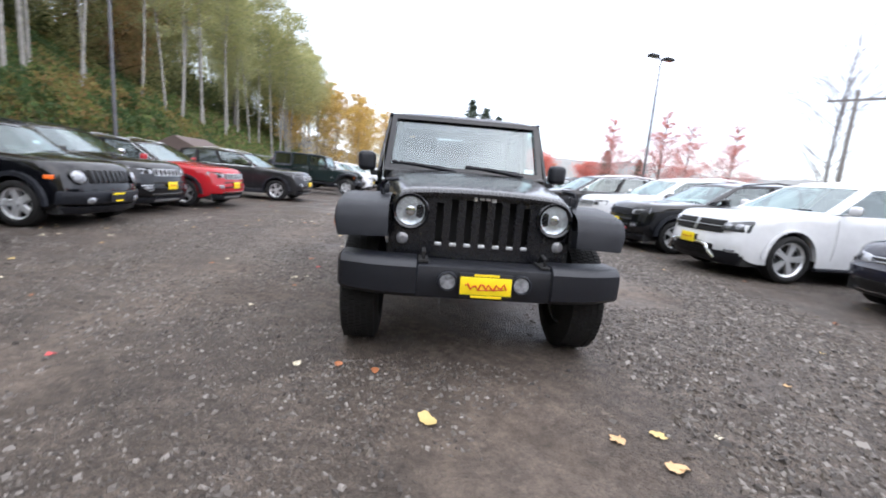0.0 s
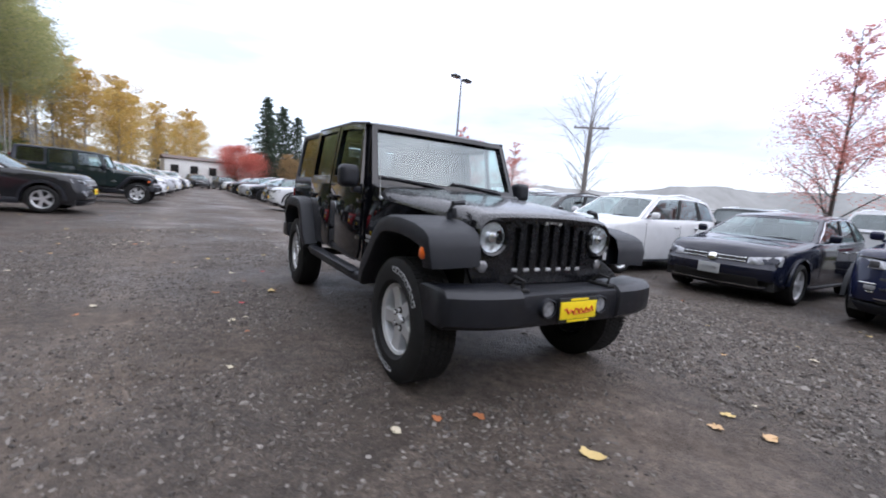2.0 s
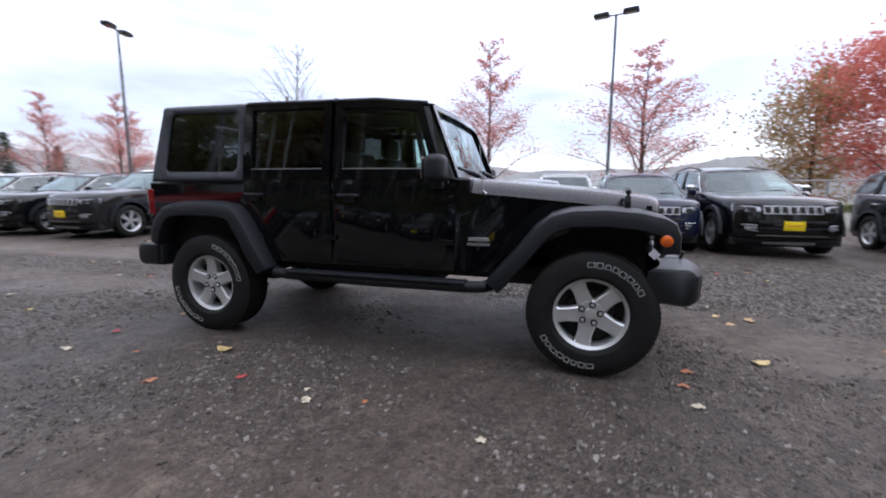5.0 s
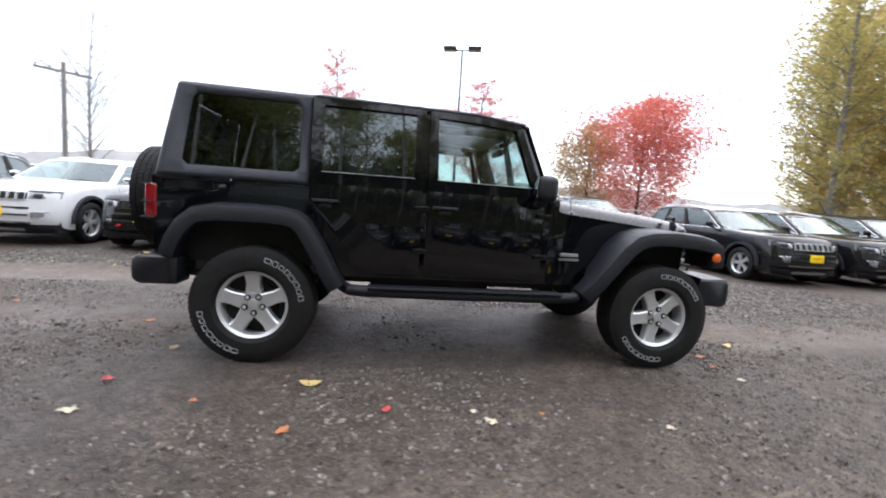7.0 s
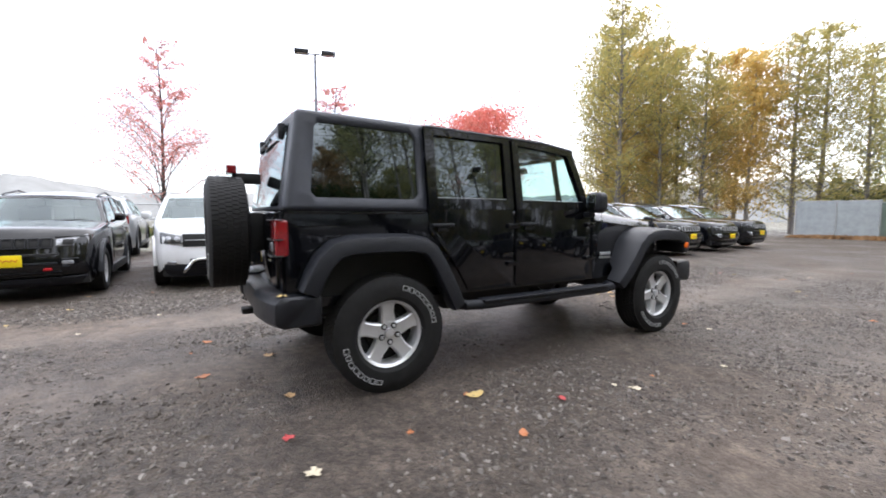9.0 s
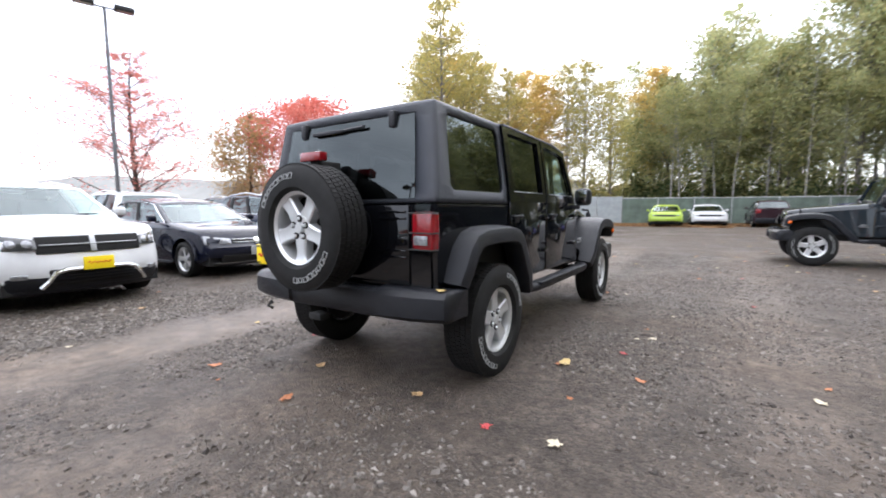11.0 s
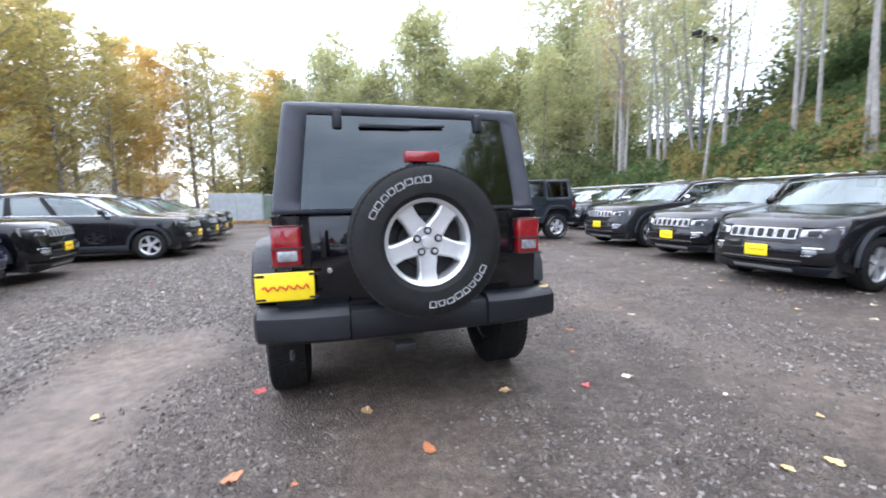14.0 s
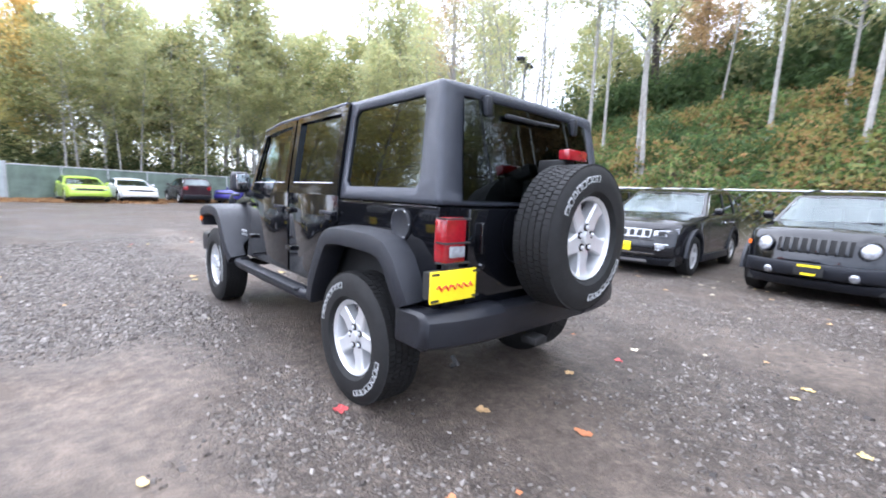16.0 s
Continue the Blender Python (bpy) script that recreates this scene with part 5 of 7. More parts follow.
        box(bm, x - 0.13, x + 0.13, 2.66, 2.76, 1.43, 1.58, 0.03)
        part("rear_seat", bm, M_CLOTH, t)
    bm = B()
    box(bm, -0.70, 0.70, 1.0, 1.22, 0.95, 1.22, 0.05)
    tube(bm, [(0.36 + 0.18 * math.cos(k * math.pi / 10), 1.33 + 0.05 * math.sin(k * math.pi / 10), 1.14 + 0.18 * math.sin(k * math.pi / 10)) for k in range(21)], 0.016, 6)
    part("dashboard", bm, M_PLASTIC, t)
    bm = B()
    for x in (-0.62, 0.62):
        tube(bm, [(x, 1.98, 0.8), (x, 1.98, 1.66), (x, 2.2, 1.72), (x, 3.2, 1.70), (x, 3.4, 1.2)], 0.03, 8)
        tube(bm, [(x, 1.98, 1.70), (x, 1.25, 1.68), (x, 1.15, 1.25)], 0.03, 8)
    tube(bm, [(-0.62, 1.98, 1.70), (0.62, 1.98, 1.70)], 0.03, 8)
    tube(bm, [(-0.12, 1.13, 1.63), (0.12, 1.13, 1.63)], 0.03, 6)
    part("roll_bar", bm, M_CLOTH, t)
    for x, y, sp, mt in ((0.772, 0, 10, 80), (-0.772, 0, 25, 28), (0.772, 2.947, 50, -48), (-0.772, 2.947, 3, 48)):
        add_wheel(t, x, y, 0.398, 0.250, 0.222, "hero", spin=sp, marks_turn=mt, sunk=0.006)
    return t


# ---- ground ----
def hill(x, y):
    """Height of the wooded bank west of the lot, and of the low bank at its south end."""
    d = -12.6 - x + 1.2 * math.sin(y * 0.09)
    k = min(1.0, max(0.0, (y + 22) / 16))
    z = 0.0
    if d > 0:
        z = min(0.95 * d, 2.0 + 0.52 * (d - 2.0) if d > 2 else 9e9) if d < 14 else 2.0 + 0.52 * 12 + 0.12 * (d - 14)
        z *= 0.35 + 0.65 * k
    return z


def ground_material():
    m = bpy.data.materials.new("wet_gravel")
    m.use_nodes = True
    nt, b = m.node_tree, m.node_tree.nodes["Principled BSDF"]
    N, K = nt.nodes.new, nt.links.new
    co = N("ShaderNodeTexCoord")

    def noise_tex(scale, detail=6, rough=0.6):
        n = N("ShaderNodeTexNoise")
        n.inputs["Scale"].default_value, n.inputs["Detail"].default_value, n.inputs["Roughness"].default_value = scale, detail, rough
        K(co.outputs["Object"], n.inputs["Vector"])
        return n

    def ramp(src, a, b_, ca, cb):
        r = N("ShaderNodeValToRGB")
        r.color_ramp.elements[0].position, r.color_ramp.elements[0].color = a, (*ca, 1)
        r.color_ramp.elements[1].position, r.color_ramp.elements[1].color = b_, (*cb, 1)
        K(src, r.inputs["Fac"])
        return r

    def mix(fac, a, b_, mode="MIX"):
        x = N("ShaderNodeMix")
        x.data_type, x.blend_type = "RGBA", mode
        if isinstance(fac, float):
            x.inputs["Factor"].default_value = fac
        else:
            K(fac, x.inputs["Factor"])
        K(a, x.inputs["A"])
        K(b_, x.inputs["B"])
        return x.outputs["Result"]

    patch = noise_tex(0.45, 7, 0.65)
    dirt = ramp(patch.outputs["Fac"], 0.40, 0.62, (0.058, 0.046, 0.037), (0.110, 0.083, 0.061))
    v1 = N("ShaderNodeTexVoronoi")
    v1.inputs["Scale"].default_value = 58
    K(co.outputs["Object"], v1.inputs["Vector"])
    v2 = N("ShaderNodeTexVoronoi")
    v2.inputs["Scale"].default_value = 150
    K(co.outputs["Object"], v2.inputs["Vector"])
    stone = ramp(v1.outputs["Color"], 0.15, 0.95, (0.019, 0.0155, 0.0132), (0.245, 0.196, 0.162))
    fine = ramp(v2.outputs["Color"], 0.1, 0.95, (0.027, 0.0215, 0.0172), (0.182, 0.144, 0.115))
    grav = mix(0.5, stone.outputs["Color"], fine.outputs["Color"])
    cover = noise_tex(1.1, 8, 0.7)
    cov = ramp(cover.outputs["Fac"], 0.36, 0.60, (0.25, 0.25, 0.25), (0.85, 0.85, 0.85))
    col = mix(cov.outputs["Color"], dirt.outputs["Color"], grav)
    # wheel tracks: bands of bare, smoother dirt along the lot
    sx = N("ShaderNodeSeparateXYZ")
    K(co.outputs["Object"], sx.inputs[0])
    wv = noise_tex(0.8, 5)
    track = None
    for centre, half in ((2.05, 0.55), (0.1, 0.5), (-2.6, 0.45)):
        a1 = N("ShaderNodeMath")
        a1.operation = "SUBTRACT"
        a1.inputs[1].default_value = centre - 0.5
        K(sx.outputs["X"], a1.inputs[0])
        a2 = N("ShaderNodeMath")
        a2.operation = "SUBTRACT"
        K(a1.outputs[0], a2.inputs[0]), K(wv.outputs["Fac"], a2.inputs[1])
        a3 = N("ShaderNodeMath")
        a3.operation = "ABSOLUTE"
        K(a2.outputs[0], a3.inputs[0])
        r_ = N("ShaderNodeMapRange")
        r_.inputs["From Min"].default_value, r_.inputs["From Max"].default_value = half + 0.15, half - 0.3
        r_.inputs["To Max"].default_value = 0.8 if centre > 1 else 0.45
        K(a3.outputs[0], r_.inputs["Value"])
        fade = N("ShaderNodeMapRange")
        fade.inputs["From Min"].default_value, fade.inputs["From Max"].default_value = (0.2, 2.2) if centre > 1 else (-9.0, -8.0)
        K(sx.outputs["Y"], fade.inputs["Value"])
        fm = N("ShaderNodeMath")
        fm.operation = "MULTIPLY"
        K(r_.outputs["Result"], fm.inputs[0]), K(fade.outputs["Result"], fm.inputs[1])
        if track is None:
            track = fm.outputs[0]
        else:
            a4 = N("ShaderNodeMath")
            a4.operation = "MAXIMUM"
            K(track, a4.inputs[0]), K(fm.outputs[0], a4.inputs[1])
            track = a4.outputs[0]
    bare_d = ramp(noise_tex(6.0, 8, 0.7).outputs["Fac"], 0.3, 0.75, (0.079, 0.060, 0.046), (0.146, 0.112, 0.085))
    col = mix(track, col, bare_d.outputs["Color"])
    for sc, lo, hi in ((11.0, 0.50, 1.50), (2.6, 0.62, 1.34)):
        sp_n = noise_tex(sc, 9, 0.75)
        sp_r = N("ShaderNodeMapRange")
        sp_r.inputs["From Min"].default_value, sp_r.inputs["From Max"].default_value = 0.32, 0.68
        sp_r.inputs["To Min"].default_value, sp_r.inputs["To Max"].default_value = lo, hi
        K(sp_n.outputs["Fac"], sp_r.inputs["Value"])
        col = mix(1.0, col, sp_r.outputs["Result"], "MULTIPLY")
    # grass and undergrowth beyond the lot
    sep = N("ShaderNodeSeparateXYZ")
    K(co.outputs["Object"], sep.inputs[0])
    wob = noise_tex(0.35, 4)
    def edge(sock, lo, hi):
        r = N("ShaderNodeMapRange")
        r.inputs["From Min"].default_value, r.inputs["From Max"].default_value = lo, hi
        K(sock, r.inputs["Value"])
        return r.outputs["Result"]
    e1, e2, e3 = edge(sep.outputs["X"], 13.0, 15.0), edge(sep.outputs["X"], -12.2, -13.2), edge(sep.outputs["Y"], -29.2, -31.0)
    mx1 = N("ShaderNodeMath")
    mx1.operation = "MAXIMUM"
    K(e1, mx1.inputs[0]), K(e2, mx1.inputs[1])
    mx2 = N("ShaderNodeMath")
    mx2.operation = "MAXIMUM"
    K(mx1.outputs[0], mx2.inputs[0]), K(e3, mx2.inputs[1])
    soil = ramp(wob.outputs["Fac"], 0.35, 0.65, (0.045, 0.05, 0.02), (0.11, 0.085, 0.05))
    col = mix(mx2.outputs[0], col, soil.outputs["Color"])
    K(col, b.inputs["Base Color"])
    rg = N("ShaderNodeMapRange")
    rg.inputs["From Min"].default_value, rg.inputs["From Max"].default_value = 0.36, 0.62
    rg.inputs["To Min"].default_value, rg.inputs["To Max"].default_value = 0.34, 0.80
    K(patch.outputs["Fac"], rg.inputs["Value"])
    K(rg.outputs["Result"], b.inputs["Roughness"])
    b.inputs["Specular IOR Level"].default_value = 0.4
    add = N("ShaderNodeMath")
    add.operation = "ADD"
    K(v1.outputs["Distance"], add.inputs[0])
    mul = N("ShaderNodeMath")
    mul.operation = "MULTIPLY"
    mul.inputs[1].default_value = 0.5
    K(v2.outputs["Distance"], mul.inputs[0])
    K(mul.outputs[0], add.inputs[1])
    bp = N("ShaderNodeBump")
    bp.invert = True
    bp.inputs["Strength"].default_value, bp.inputs["Distance"].default_value = 1.0, 0.02
    K(add.outputs[0], bp.inputs["Height"])
    soft_ = N("ShaderNodeMapRange")
    soft_.inputs["To Min"].default_value, soft_.inputs["To Max"].default_value = 1.0, 0.05
    K(track, soft_.inputs["Value"])
    K(soft_.outputs["Result"], bp.inputs["Strength"])
    grit = N("ShaderNodeBump")
    grit.inputs["Strength"].default_value, grit.inputs["Distance"].default_value = 0.6, 0.02
    K(noise_tex(38.0, 8, 0.75).outputs["Fac"], grit.inputs["Height"])
    K(bp.outputs["Normal"], grit.inputs["Normal"])
    K(grit.outputs["Normal"], b.inputs["Normal"])
    return m


M_GROUND = ground_material()
bm = B()
xs = [-4000, -800, -200, -80, -50, -40, -34] + [-30 + 1.0 * k for k in range(19)] + [-11, -10, -9, -8, -7.4] + [-6.8 + 0.13 * k for k in range(98)] + [6.3, 7.2, 8.2, 9.4, 10.6, 11.8, 13, 14, 16, 20, 26, 40, 80, 200, 800, 4000]
ys = [-4000, -800, -200, -90, -60, -50] + [-44 + 1.5 * k for k in range(25)] + [-6.6 + 0.13 * k for k in range(132)] + [11 + 1.5 * k for k in range(29)] + [56, 60, 70, 90, 130, 200, 800, 4000]


def ground_z(x, y):
    if x > 13.5:
        return -min(6.0, 0.10 * (x - 13.5))
    if -12 < x < 13 and -23 < y < 60:
        z = 0.010 * noise.noise(Vector((x * 0.5, y * 0.5, 0.3))) + 0.007 * noise.noise(Vector((x * 1.7, y * 1.7, 3.0))) + 0.006 * noise.noise(Vector((x * 4.5, y * 4.5, 7.0)))
        wob = 0.25 * noise.noise(Vector((0.0, y * 0.35, 1.0)))
        for c, w, h in ((2.05, 0.33, -0.018), (2.75, 0.22, 0.022), (1.45, 0.2, 0.012), (-2.6, 0.3, -0.012), (-3.2, 0.2, 0.010), (3.6, 0.3, -0.012)):
            z += h * math.exp(-((x + wob - c) / w) ** 2)
        return z - 0.008
    return hill(x, y) - 0.006


grid(bm, [[(x, y, ground_z(x, y)) for x in xs] for y in ys])
solid("ground", bm, M_GROUND, "wet brown-grey gravel lot with dirt tracks", "ground", kind="structure", smooth=60)

# loose stones, as one sheet of many small pieces
M_STONE = leafy("gravel_stones", [(0.045, 0.039, 0.035), (0.10, 0.087, 0.076), (0.15, 0.132, 0.117), (0.075, 0.063, 0.053), (0.27, 0.245, 0.22), (0.055, 0.047, 0.041), (0.12, 0.10, 0.08)], 0.55, 0.0)


def scatter_mesh(name, shapes, place, material):
    """Joins many small pieces: place gives rows of x, y, z, size, turn, kind."""
    base = 0
    rng = np.random.RandomState(4)
    verts_l, faces_l = [], []
    for kind, (sv, sf) in enumerate(shapes):
        p = place[place[:, 5] == kind]
        n = len(p)
        if not n:
            continue
        c, s = np.cos(p[:, 4]), np.sin(p[:, 4])
        sq = 0.65 + 0.7 * rng.rand(n)
        x = sv[None, :, 0] * p[:, 3:4] * sq[:, None]
        y = sv[None, :, 1] * p[:, 3:4] / sq[:, None]
        z = sv[None, :, 2] * p[:, 3:4]
        vv = np.stack([x * c[:, None] - y * s[:, None] + p[:, 0:1], x * s[:, None] + y * c[:, None] + p[:, 1:2], z + p[:, 2:3]], -1).reshape(-1, 3)
        ff = (sf[None] + (np.arange(n) * len(sv))[:, None, None]).reshape(-1, sf.shape[1]) + base
        base += len(vv)
        verts_l.append(vv), faces_l.append(ff)
    vv, ff = np.concatenate(verts_l), np.concatenate(faces_l)
    me = bpy.data.meshes.new(name)
    me.vertices.add(len(vv))
    me.vertices.foreach_set("co", vv.astype(np.float32).ravel())
    me.loops.add(ff.size)
    me.loops.foreach_set("vertex_index", ff.astype(np.int32).ravel())
    me.polygons.add(len(ff))
    k = ff.shape[1]
    me.polygons.foreach_set("loop_start", np.arange(0, ff.size, k, dtype=np.int32))
    me.polygons.foreach_set("loop_total", np.full(len(ff), k, dtype=np.int32))
    me.update(calc_edges=True)
    me.materials.append(material)
    me.shade_flat()
    return me


def stone_shape(seed):
    r = np.random.RandomState(seed)
    ring = [(math.cos(a) * (0.8 + 0.5 * r.rand()), math.sin(a) * (0.8 + 0.5 * r.rand())) for a in np.arange(4) * math.pi / 2 + 0.5 * r.rand(4)]
    v = [(x, y, -0.15) for x, y in ring] + [(0.5 + 0.2 * r.rand(), 0.3 * r.randn(), 0.55 + 0.2 * r.rand()), (-0.5, 0.3 * r.randn(), 0.40 + 0.3 * r.rand()), (0.1 * r.randn(), 0.55, 0.35)]
    f = [(3, 0, 4), (0, 1, 4), (1, 6, 4), (1, 2, 6), (2, 5, 6), (6, 5, 4), (2, 3, 5), (3, 4, 5)]
    return np.array(v, float), np.array(f)


rng = np.random.RandomState(11)
N_ST = 150000
ang, rad = rng.rand(N_ST) * 2 * math.pi, rng.rand(N_ST) ** 0.62
px_, py_ = rad * np.cos(ang) * 6.3, 1.5 + rad * np.sin(ang) * 8.2
keep = np.array([noise.noise(Vector((a * 0.75, b * 0.75, 2.0))) + 0.35 * noise.noise(Vector((a * 3, b * 3, 5.0))) + (0.55 if 2.7 < a < 3.9 else 0.0) + (0.25 if 0.9 < a < 1.4 else 0.0) - (0.6 if 1.6 < a < 2.5 and b > 1.2 else 0.0) + (0.45 if 1.1 < a < 3.2 and b < 1.0 else 0.0) - (0.3 if -0.5 < a < 0.5 else 0.0) > -0.36 + 0.6 * q for a, b, q in zip(px_, py_, rng.rand(N_ST))])
keep &= ~((np.abs(px_) < 0.95) & (py_ > -0.45) & (py_ < 3.65) & (rng.rand(N_ST) < 0.9))
px_, py_ = px_[keep], py_[keep]
n = len(px_)
sz = (0.0055 + 0.0085 * rng.rand(n) + 0.014 * (rng.rand(n) ** 6)) * np.where(((px_ > 1.0) & (px_ < 3.4) & (py_ < 1.0)) | ((px_ > 2.6) & (px_ < 4.1)) , 1.4, 1.0)
place = np.stack([px_, py_, np.array([ground_z(a, b) for a, b in zip(px_, py_)]) - 0.001, sz, rng.rand(n) * 6.28, rng.randint(0, 3, n)], 1)
loose = solid("loose_gravel", scatter_mesh("loose_gravel", [stone_shape(k) for k in (1, 2, 3)], place, M_STONE), None, "grey crushed stone scattered over the lot", "gravel", kind="stuff")


# fallen leaves, each one an object
def leaf_mesh(k, material):
    bm = B()
    r = random.Random(k)
    out = []
    lobes = 5 if k % 2 else 1
    for i in range(20):
        a = 2 * math.pi * i / 20
        rad_ = (0.78 + 0.20 * math.cos(lobes * a + 1 + 0.5 * math.sin(a + k))) * (1.0 if math.cos(a) > -0.4 else 0.8) if lobes > 1 else 1 / math.sqrt((math.cos(a) / 1.0) ** 2 + (math.sin(a) / 0.62) ** 2)
        rad_ *= 0.78 + 0.36 * r.random()
        out.append((rad_ * math.cos(a), rad_ * math.sin(a), 0.06 + 0.34 * r.random() * math.cos(a + k) ** 2))
    c = bm.verts.new((0, 0, 0.03))
    c2 = bm.verts.new((0, 0, 0.0))
    vs = [bm.verts.new(p) for p in out]
    vb = [bm.verts.new((x * 0.98, y * 0.98, z - 0.03)) for x, y, z in out]
    for i in range(20):
        j = (i + 1) % 20
        bm.faces.new((c, vs[i], vs[j])), bm.faces.new((c2, vb[j], vb[i])), bm.faces.new((vs[i], vb[i], vb[j], vs[j]))
    return mesh_of(bm, "fallen_leaf", material, 50)


LEAF_MESH = [[leaf_mesh(3 * k + i, LEAF[k]) for i in range(3)] for k in range(5)]
LEAF_LABEL = ["yellow fallen leaf lying on wet gravel", "tan fallen leaf lying on wet gravel", "orange fallen leaf lying on wet gravel", "red fallen leaf lying on wet gravel", "pale dry fallen leaf on wet gravel"]


def fallen_leaf(x, y, k, size, turn):
    ob = new("fallen_leaf", LEAF_MESH[k][int(turn) % 3])
    ob.matrix_basis = pose(x, y, ground_z(x, y) + 0.006, 0, 0, turn) @ Matrix.Diagonal((size, size, size, 1))
    tagged(ob, LEAF_LABEL[k], "leaf", "fallen leaves")
    return ob


for x, y, k, s in ((-0.31, -1.14, 0, 0.062), (-1.10, -0.57, 4, 0.04), (-1.55, 2.05, 3, 0.035), (-1.21, 2.50, 0, 0.065), (-1.175, 2.54, 2, 0.03), (-1.52, 3.62, 4, 0.05),
                   (0.06, 4.04, 2, 0.05), (0.32, 3.54, 1, 0.05), (0.99, 3.02, 3, 0.06), (0.62, -1.25, 1, 0.05), (0.85, -1.2, 0, 0.045), (0.80, -1.45, 1, 0.055), (-0.62, -0.62, 2, 0.045), (-0.85, -0.55, 2, 0.04), (1.0, 3.98, 2, 0.05),
                   (-0.6, 3.55, 1, 0.05), (-1.75, 2.55, 2, 0.04)):
    fallen_leaf(x, y, k, s, 360 * random.random())
rl = random.Random(5)
on_bumper = fallen_leaf(-0.86, 3.62, 0, 0.04, 40)
on_bumper.matrix_basis = pose(-0.84, 3.62, 0.704, 0, 0, 40) @ Matrix.Diagonal((0.042, 0.042, 0.042, 1))
on_bumper["label"] = "yellow leaf lying on the rear bumper corner"
for k in range(150):
    x, y = rl.uniform(-6.2, 5.6), rl.uniform(-9, 13)
    if abs(x) < 1.0 and -0.8 < y < 3.9:
        continue
    fallen_leaf(x, y, rl.choice((0, 1, 1, 4, 4, 2, 2, 3)), rl.uniform(0.02, 0.046), rl.uniform(0, 360))

for k in range(170):
    x, y = rl.uniform(-6.4, -1.2), rl.gauss(0.0, 6.0)
    if x > -1.3 or (x > -4.6 and -3.6 < y < 6.0 and rl.random() < 0.8):
        continue
    fallen_leaf(x, y, rl.choice((0, 1, 1, 4, 4, 4, 2)), rl.uniform(0.03, 0.055), rl.uniform(0, 360))

# ---- the cars ----
off_roader("off_road_car", "glossy black four-door off-road car with textured hard top", pose(0, 0, 0), "black")
SPEC_COMPACT = dict(L=4.40, W=1.82, H=1.65, wb=2.64, fo=0.87, R=0.345, nose=0.915, hood=0.98, belt=1.06)
SPEC_MIDSIZE = dict(L=4.62, W=1.86, H=1.68, wb=2.70, fo=0.90, R=0.36, nose=0.87, hood=0.98, belt=1.08)
SPEC_LARGE = dict(L=4.82, W=1.94, H=1.76, wb=2.915, fo=0.90, R=0.385, rim=0.25, nose=0.96, hood=1.05, belt=1.14, ws=(0.68, 1.42), rear_slope=0.25)
SPEC_FAMILY = dict(L=4.89, W=1.83, H=1.71, wb=2.89, fo=0.95, R=0.37, rim=0.262, front="cross", nose=0.92, hood=1.0, belt=1.09, ws=(0.52, 1.30), rear_slope=0.28, clad=False, privacy=True, style="split")
SPEC_HATCH = dict(L=4.27, W=1.80, H=1.46, wb=2.63, fo=0.86, R=0.315, rim=0.215, front="hatch", nose=0.75, hood=0.85, belt=0.95, ws=(0.55, 1.32), rear_slope=0.42, clad=False, rails=False, privacy=False, plate="white")
SPEC_BOXY = dict(L=4.41, W=1.76, H=1.67, wb=2.635, fo=0.78, R=0.345, style="five", front="round", nose=0.93, hood=1.0, belt=1.08, ws=(0.62, 1.10), rear_slope=0.10)
SPEC_COUPE = dict(L=5.0, W=1.92, H=1.45, wb=2.95, fo=0.95, R=0.36, rim=0.25, front="coupe", nose=0.84, hood=0.90, belt=0.95, ws=(0.75, 1.55), rear_slope=0.75, clad=False, rails=False, privacy=True, plate="", chrome=False)


def east(nose_x, y, spec, key, label, **kw):
    sp = dict(spec, **kw)
    turn = sp.pop("turn", 0)
    return car("parked_car", label, "car", pose(nose_x, y, 0, 0, 0, -90 + turn) @ pose(0, sp["fo"], 0), key, **sp)


def west(nose_x, y, spec, key, label, **kw):
    sp = dict(spec, **kw)
    turn = sp.pop("turn", 0)
    return car("parked_car", label, "car", pose(nose_x, y, 0, 0, 0, 90 + turn) @ pose(0, sp["fo"], 0), key, **sp)


# east row, noses towards the aisle
east(4.24, 3.68, SPEC_FAMILY, "white", "white family SUV with chrome bumper bar and yellow plate", turn=3)
east(4.92, 1.06, SPEC_HATCH, "navy", "dark navy hatchback parked beside a white SUV", turn=2)
east(4.96, -1.31, SPEC_COMPACT, "blue", "dark blue compact SUV with chrome slotted grille")
east(4.99, -3.48, SPEC_LARGE, "black", "large black SUV with chrome mirrors and yellow plate", turn=4)
east(3.50, -6.48, SPEC_COMPACT, "grey", "dark grey compact SUV with yellow plate")
east(3.50, -8.55, SPEC_COMPACT, "grey", "dark grey compact SUV in the far row")
east(3.7, -11.2, SPEC_MIDSIZE, "black", "black mid-size SUV in the far row")
east(3.9, -13.7, SPEC_COMPACT, "grey", "dark grey compact SUV near the fence")
east(4.10, 6.15, SPEC_COMPACT, "black", "black compact SUV with dark grille and red tow hooks", chrome=False, hooks=True)
east(4.25, 8.55, SPEC_LARGE, "white", "large white SUV with chrome slotted grille")
east(3.1, 11.2, SPEC_LARGE, "granite", "dark grey large SUV with yellow plate")
east(3.0, 13.7, SPEC_COMPACT, "black", "black compact SUV with yellow plate")
east(2.6, 16.1, SPEC_COMPACT, "white", "white compact SUV with black roof", trim="black")
east(1.15, 18.6, SPEC_LARGE, "white", "large white SUV standing forward of the row")
east(1.7, 24.0, SPEC_COMPACT, "grey", "dark grey SUV far down the row")
east(1.2, 27.5, SPEC_MIDSIZE, "black", "black SUV far down the row")
east(1.0, 31.5, SPEC_COMPACT, "silver", "silver SUV far down the row")
